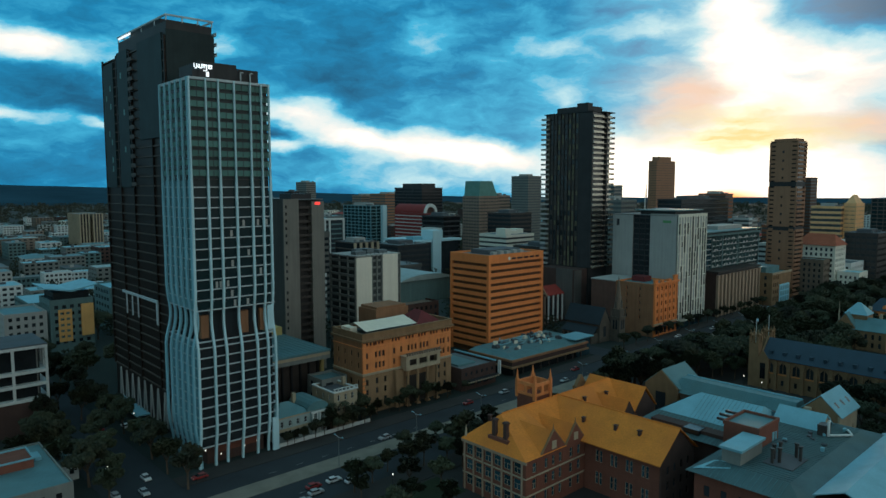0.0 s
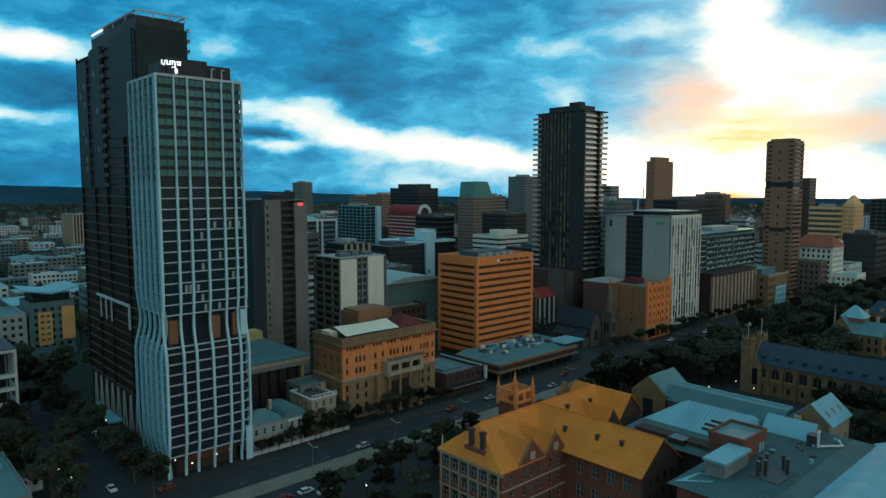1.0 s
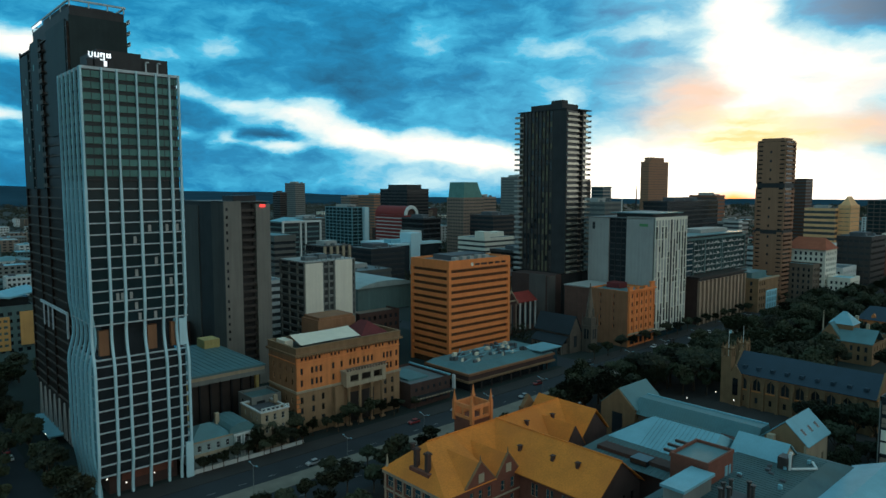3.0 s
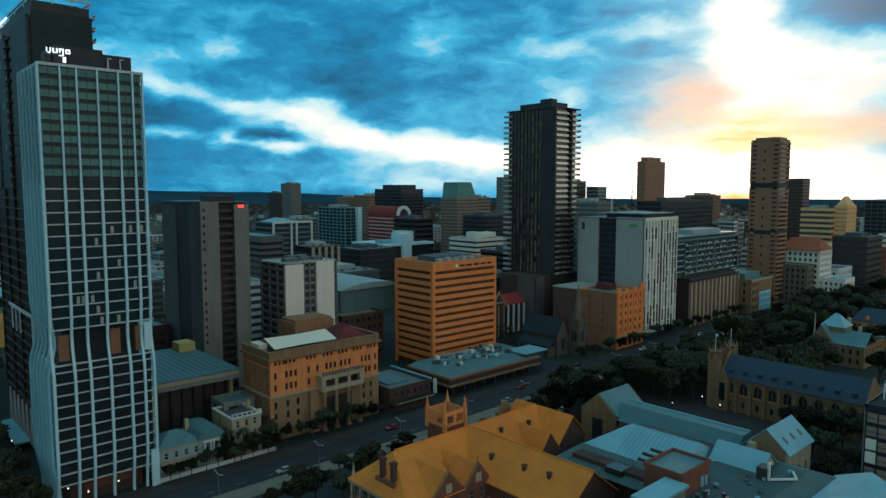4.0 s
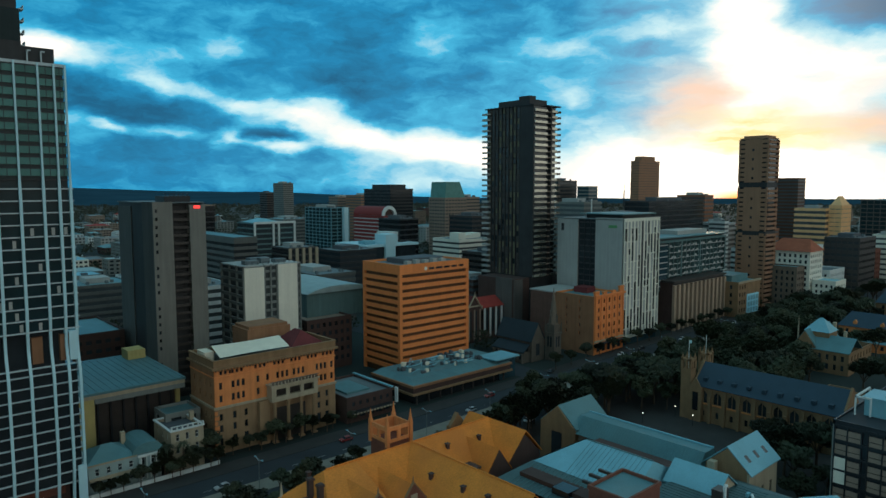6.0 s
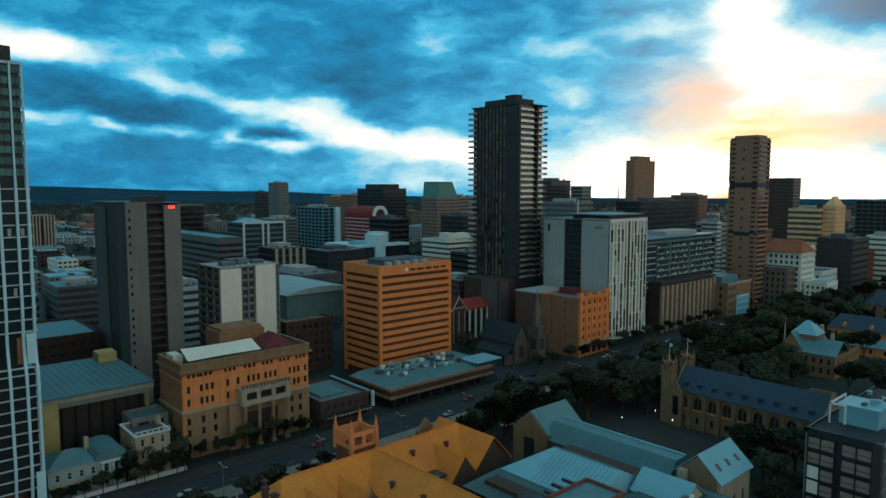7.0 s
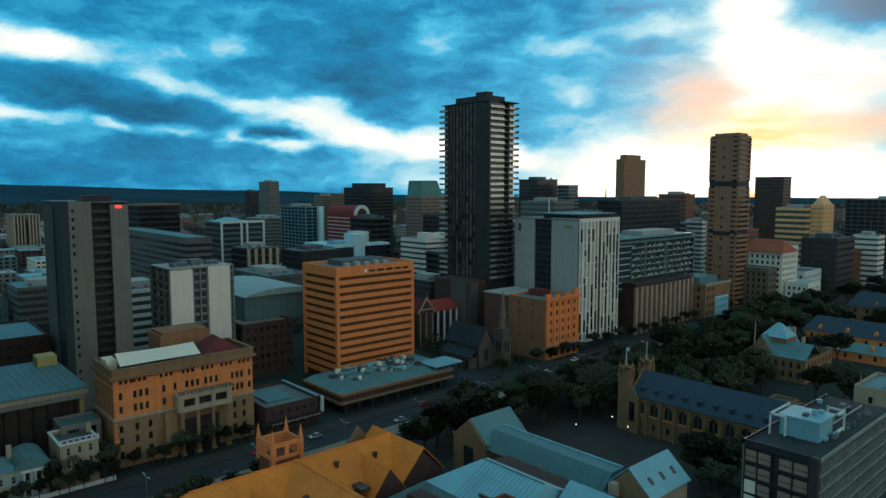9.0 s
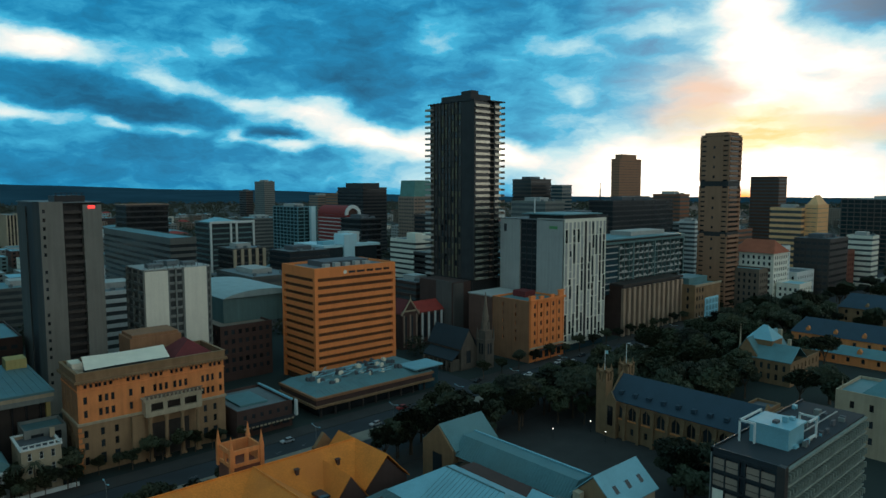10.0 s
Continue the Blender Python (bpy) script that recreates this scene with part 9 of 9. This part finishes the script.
# tall gum by the boulevard, dark trees behind the laboratory and on the verge
for k_, x_, y_, s_ in ((5, 219, 143, 0.95), (0, 252, 71, 0.95), (2, 259, 77, 0.9), (1, 246, 66, 0.95), (1, 121, 146, 0.9), (0, 143.5, 145.5, 0.85), (2, 262, 60, 0.95)):
    plant(k_, x_, y_, s_)
# boulevard rows
for x_ in range(150, 250, 13):
    plant(3 if x_ % 2 else 4, x_, 144.0)
for x_ in (128, 141, 150, 166, 232, 250):
    plant(3, x_, 157.5 if x_ < 200 else 146, 0.85)
for x_ in range(292, 700, 11):
    plant(3 + (x_ % 2), x_, 184.5, 0.95)
for x_ in range(298, 640, 15):
    plant(1, x_, 150.0, 0.75)
for x_ in (104, 110, 123, 129, 136.5, 152, 176, 186):
    plant(4, x_, 186.4 if x_ < 140 else 189.5, 0.8)
for x_, y_ in ((121.8, 188.8), (124.0, 196.0), (136.8, 192.0), (137.0, 200.0), (101, 206)):
    plant(3, x_, y_, 0.95)
# planting round the small houses, the club steps and the verge
for k_, x_, y_, s_ in ((4, 107, 187.2, 0.7), (3, 114.5, 186.8, 0.7), (4, 118.5, 187.6, 0.9), (3, 122.0, 192.5, 1.0), (4, 125.5, 187.0, 0.95), (3, 130.5, 188.2, 0.9), (4, 134.5, 187.2, 0.9), (3, 138.0, 196, 1.0),
                       (4, 143.5, 191.8, 0.75), (4, 149, 191.8, 0.7), (3, 157.5, 191.0, 0.9), (4, 161.0, 190.4, 0.95), (3, 166.5, 190.8, 0.85), (4, 171.0, 190.6, 0.9), (4, 179.5, 191.5, 0.7),
                       (3, 126, 146, 1.15), (4, 133, 143.5, 1.1), (3, 140, 146.5, 1.1), (4, 147, 142, 1.2), (3, 154, 146.5, 1.1), (3, 159, 140.5, 1.1), (4, 108, 147, 1.1), (3, 101, 145.5, 1.2), (4, 172, 146, 1.2), (3, 182, 141.5, 1.2), (3, 189, 146.5, 1.1), (0, 207, 141.0, 1.05), (1, 214, 143.5, 1.1), (0, 60.5, 226, 0.9), (1, 57, 212, 0.9), (0, 63, 258, 0.9), (1, 46, 214, 0.8), (0, 44, 224, 0.85), (1, 55, 196, 0.7), (0, 47, 240, 0.9), (1, 60, 276, 1.0)):
    plant(k_, x_, y_, s_)
# garden beside the brick building and the near boulevard edge
for k_, x_, y_, s_ in ((1, 114, 138, 0.8), (3, 120, 132, 1.0), (3, 134, 138, 1.0), (4, 146, 136, 1.0), (1, 106, 128, 0.8), (0, 96, 122, 0.85), (3, 112, 120, 1.0), (3, 171, 134, 1.0), (4, 180, 137, 1.0), (3, 192, 134, 1.0), (4, 100, 141, 1.0), (3, 116, 150.5, 0.8)):
    plant(k_, x_, y_, s_)
# side street under the towers
for i_ in range(15):
    y_ = 178 + i_ * 14
    plant(1 if i_ % 2 else 0, 69.5 + trnd.uniform(-1, 1), y_, 0.85)
    plant(0 if i_ % 2 else 1, 50.5 + trnd.uniform(-1.5, 1), y_ + 6, 0.85)
for k_, x_, y_, s_ in ((2, 45, 236, 0.8), (1, 38, 228, 0.8), (0, 58, 300, 1.0), (2, 74, 300, 0.9), (1, 66, 320, 1), (0, 84, 330, 0.9), (2, 92, 310, 0.9), (0, 60, 344, 1.0), (1, 46, 330, 1), (2, 110, 360, 1), (0, 52, 400, 1.1), (2, 106, 392, 1.1), (5, 72, 352, 0.8), (0, 118, 345, 1), (1, 40, 300, 1), (2, 30, 320, 1)):
    plant(k_, x_, y_, s_)
pm = palm(3)
pm.location = (127.0, 188.6, 0.1)
tagged(copy_thing(pm, pose(122.8, 189.4, 0.1, 0, 0, 60)), group="palms")
tagged(pm, group="palms")

# far woods between the roofs: one spread of leaf clumps
wrnd = random.Random(5)
w = Geo()
for i in range(5600):
    d = 330 + wrnd.random() ** 0.9 * 2900
    a = radians(wrnd.uniform(4, 92))
    x, y = d * math.cos(a), d * math.sin(a)
    if y < 225 or any(lx - 5 < x < lx + lw + 5 and ly - 5 < y < ly + ld + 5 for lx, ly, lw, ld in LOW_CITY) or any(tx - 3 < x < tx + 34 and ty - 3 < y < ty + 40 for tx, ty in TAKEN) or 272 < x < 286:
        continue
    h = wrnd.uniform(6, 12) * (1 + d / 6000)
    r = wrnd.uniform(3.0, 6.0) * (1 + d / 1800)
    z = ground_z(x)
    for q in range(110 if d < 620 else 34 if d < 1000 else 16):
        p = Vector((x + wrnd.gauss(0, r * 0.45), y + wrnd.gauss(0, r * 0.45), z + h * wrnd.uniform(0.12, 1.0)))
        s = r * wrnd.uniform(0.13, 0.27) * (0.62 if d < 620 else 1.0)
        u = Vector((wrnd.gauss(0, 1), wrnd.gauss(0, 1), wrnd.gauss(0, 0.7))).normalized() * s
        v = u.orthogonal().normalized() * s
        n3 = u.cross(v).normalized() * s * 0.6
        w.add([p - u, p + v, p + u, p - v, p + n3], [(0, 1, 4), (1, 2, 4), (2, 3, 4), (3, 0, 4)])
woods = new("far_trees", mesh_of("far_trees", w, LEAF))
tagged(woods, "dark treetops scattered between the far roofs", kind="stuff")


# ---- cars and street lamps ----
def car(paint, name, label):
    b = thing(name, 0, 0, 0, label, "car", "traffic")
    body = Geo()
    prof = [(-2.15, 0.35), (-2.2, 0.75), (-2.0, 0.95), (-1.0, 1.0), (1.2, 0.98), (2.05, 0.85), (2.2, 0.6), (2.15, 0.35)]
    n = len(prof)
    body.add([(x, -0.88, z) for x, z in prof] + [(x, 0.88, z) for x, z in prof], [tuple(range(n)), tuple(range(2 * n - 1, n - 1, -1))] + [(i, (i + 1) % n, n + (i + 1) % n, n + i) for i in range(n)])
    part("body", body, paint, b)
    cab = [(-1.75, 0.98), (-1.35, 1.42), (0.35, 1.46), (1.1, 1.0)]
    part("cabin", Geo().add([(x, -0.78 + 0.12 * (z > 1.2), z) for x, z in cab] + [(x, 0.78 - 0.12 * (z > 1.2), z) for x, z in cab], [(0, 1, 2, 3), (7, 6, 5, 4), (0, 4, 5, 1), (2, 6, 7, 3)]), GLASS_DARK, b)
    part("roof", Geo().box(-1.35, 0.35, -0.68, 0.68, 1.42, 1.5), paint, b)
    for x in (-1.35, 1.35):
        for y in (-0.8, 0.8):
            part("wheel", Geo().bar((x, y - 0.1, 0.32), (x, y + 0.1, 0.32), 0.32, 10), RUBBER, b)
    for y in (-0.6, 0.6):
        part("headlight", Geo().box(2.08, 2.2, y - 0.16, y + 0.16, 0.6, 0.75), PANEL_CREAM, b)
    return b


CARS = [car(p, "car", "%s sedan on the boulevard" % n) for p, n in zip(CAR_PAINTS, ("white", "silver", "black", "dark red"))]
for i_, c_ in enumerate(CARS):
    c_.matrix_basis = pose(300 + 9 * i_, 171.0, ground_z(300 + 9 * i_) + 0.03, 0, 0, 180)
crnd = random.Random(14)
spots = [(287, 183.2, 20), (94.5, 155.6, 0), (100.8, 155.2, 0), (93.0, 152.0, 0), (104.5, 151.6, 0), (88, 149.6, 0), (176, 178.2, 180), (196, 178.0, 180), (226, 171, 180), (243, 178.2, 180), (280, 210, 90), (277, 240, 270), (131, 171.2, 180), (56.0, 204, 90), (62.5, 192, 270), (64.5, 236, 90), (64.8, 243, 90), (52.6, 186.5, 90), (59, 183, 270), (74, 182.5, 180), (72, 240, 90)]
spots += [(crnd.uniform(300, 620), crnd.choice((170.6, 174.4, 178.4)), 180) for _ in range(24)]
spots += [(crnd.uniform(180, 620), crnd.choice((149.4, 153.4, 157.2)), 0) for _ in range(16)]
seen = []
for x_, y_, a_ in spots:
    if any(abs(x_ - p) < 6 and abs(y_ - q) < 2.4 for p, q in seen):
        continue
    seen.append((x_, y_))
    copy_thing(crnd.choice(CARS[:3]) if crnd.random() < 0.9 else CARS[3], pose(x_, y_, ground_z(x_) + 0.03, 0, 0, a_))


def street_lamp():
    b = thing("street_lamp", 0, 0, 0, "tall grey street lamp on the tram strip", "street lamp", "boulevard lamps")
    part("pole", Geo().bar((0, 0, 0), (0, 0, 8.5), 0.1, 6, 0.06), CONC_GREY, b)
    part("arm", Geo().bar((0, 0, 8.4), (0, -1.8, 8.9), 0.06, 5).bar((0, 0, 8.4), (0, 1.8, 8.9), 0.06, 5), SLAB_EDGE, b)
    part("lamp_head", Geo().box(-0.18, 0.18, -2.4, -1.6, 8.85, 9.0).box(-0.18, 0.18, 1.6, 2.4, 8.85, 9.0), ROOF_PALE, b)
    return b


sl = street_lamp()
sl.location = (108, 163.4, 0.14)
for x_ in range(138, 560, 30):
    copy_thing(sl, pose(x_, 163.4, ground_z(x_) + 0.14))


def garden_lamp():
    b = thing("garden_lamp", 0, 0, 0, "short black garden lamp with a lit white globe", "lamp", "garden lamps")
    part("post", Geo().bar((0, 0, 0), (0, 0, 3.6), 0.09, 6), DARK_METAL, b)
    part("globe", Geo().tube(0, 0, 0.13, 3.6, 3.75, 8, 0.19).tube(0, 0, 0.19, 3.75, 3.98, 8, 0.1), LAMP_WHITE, b, "glowing white globe")
    return b


gl = garden_lamp()
gl.location = (274.5, 117.0, ground_z(274) + 0.08)
for x_, y_ in ((260, 121), (203.5, 122), (204.0, 128), (270, 108), (232, 150), (110.5, 141), (143, 139), (150, 131), (300, 146), (75.5, 241.5), (73.5, 232), (54.5, 199), (53.5, 208)):
    copy_thing(gl, pose(x_, y_, ground_z(x_) + 0.1))
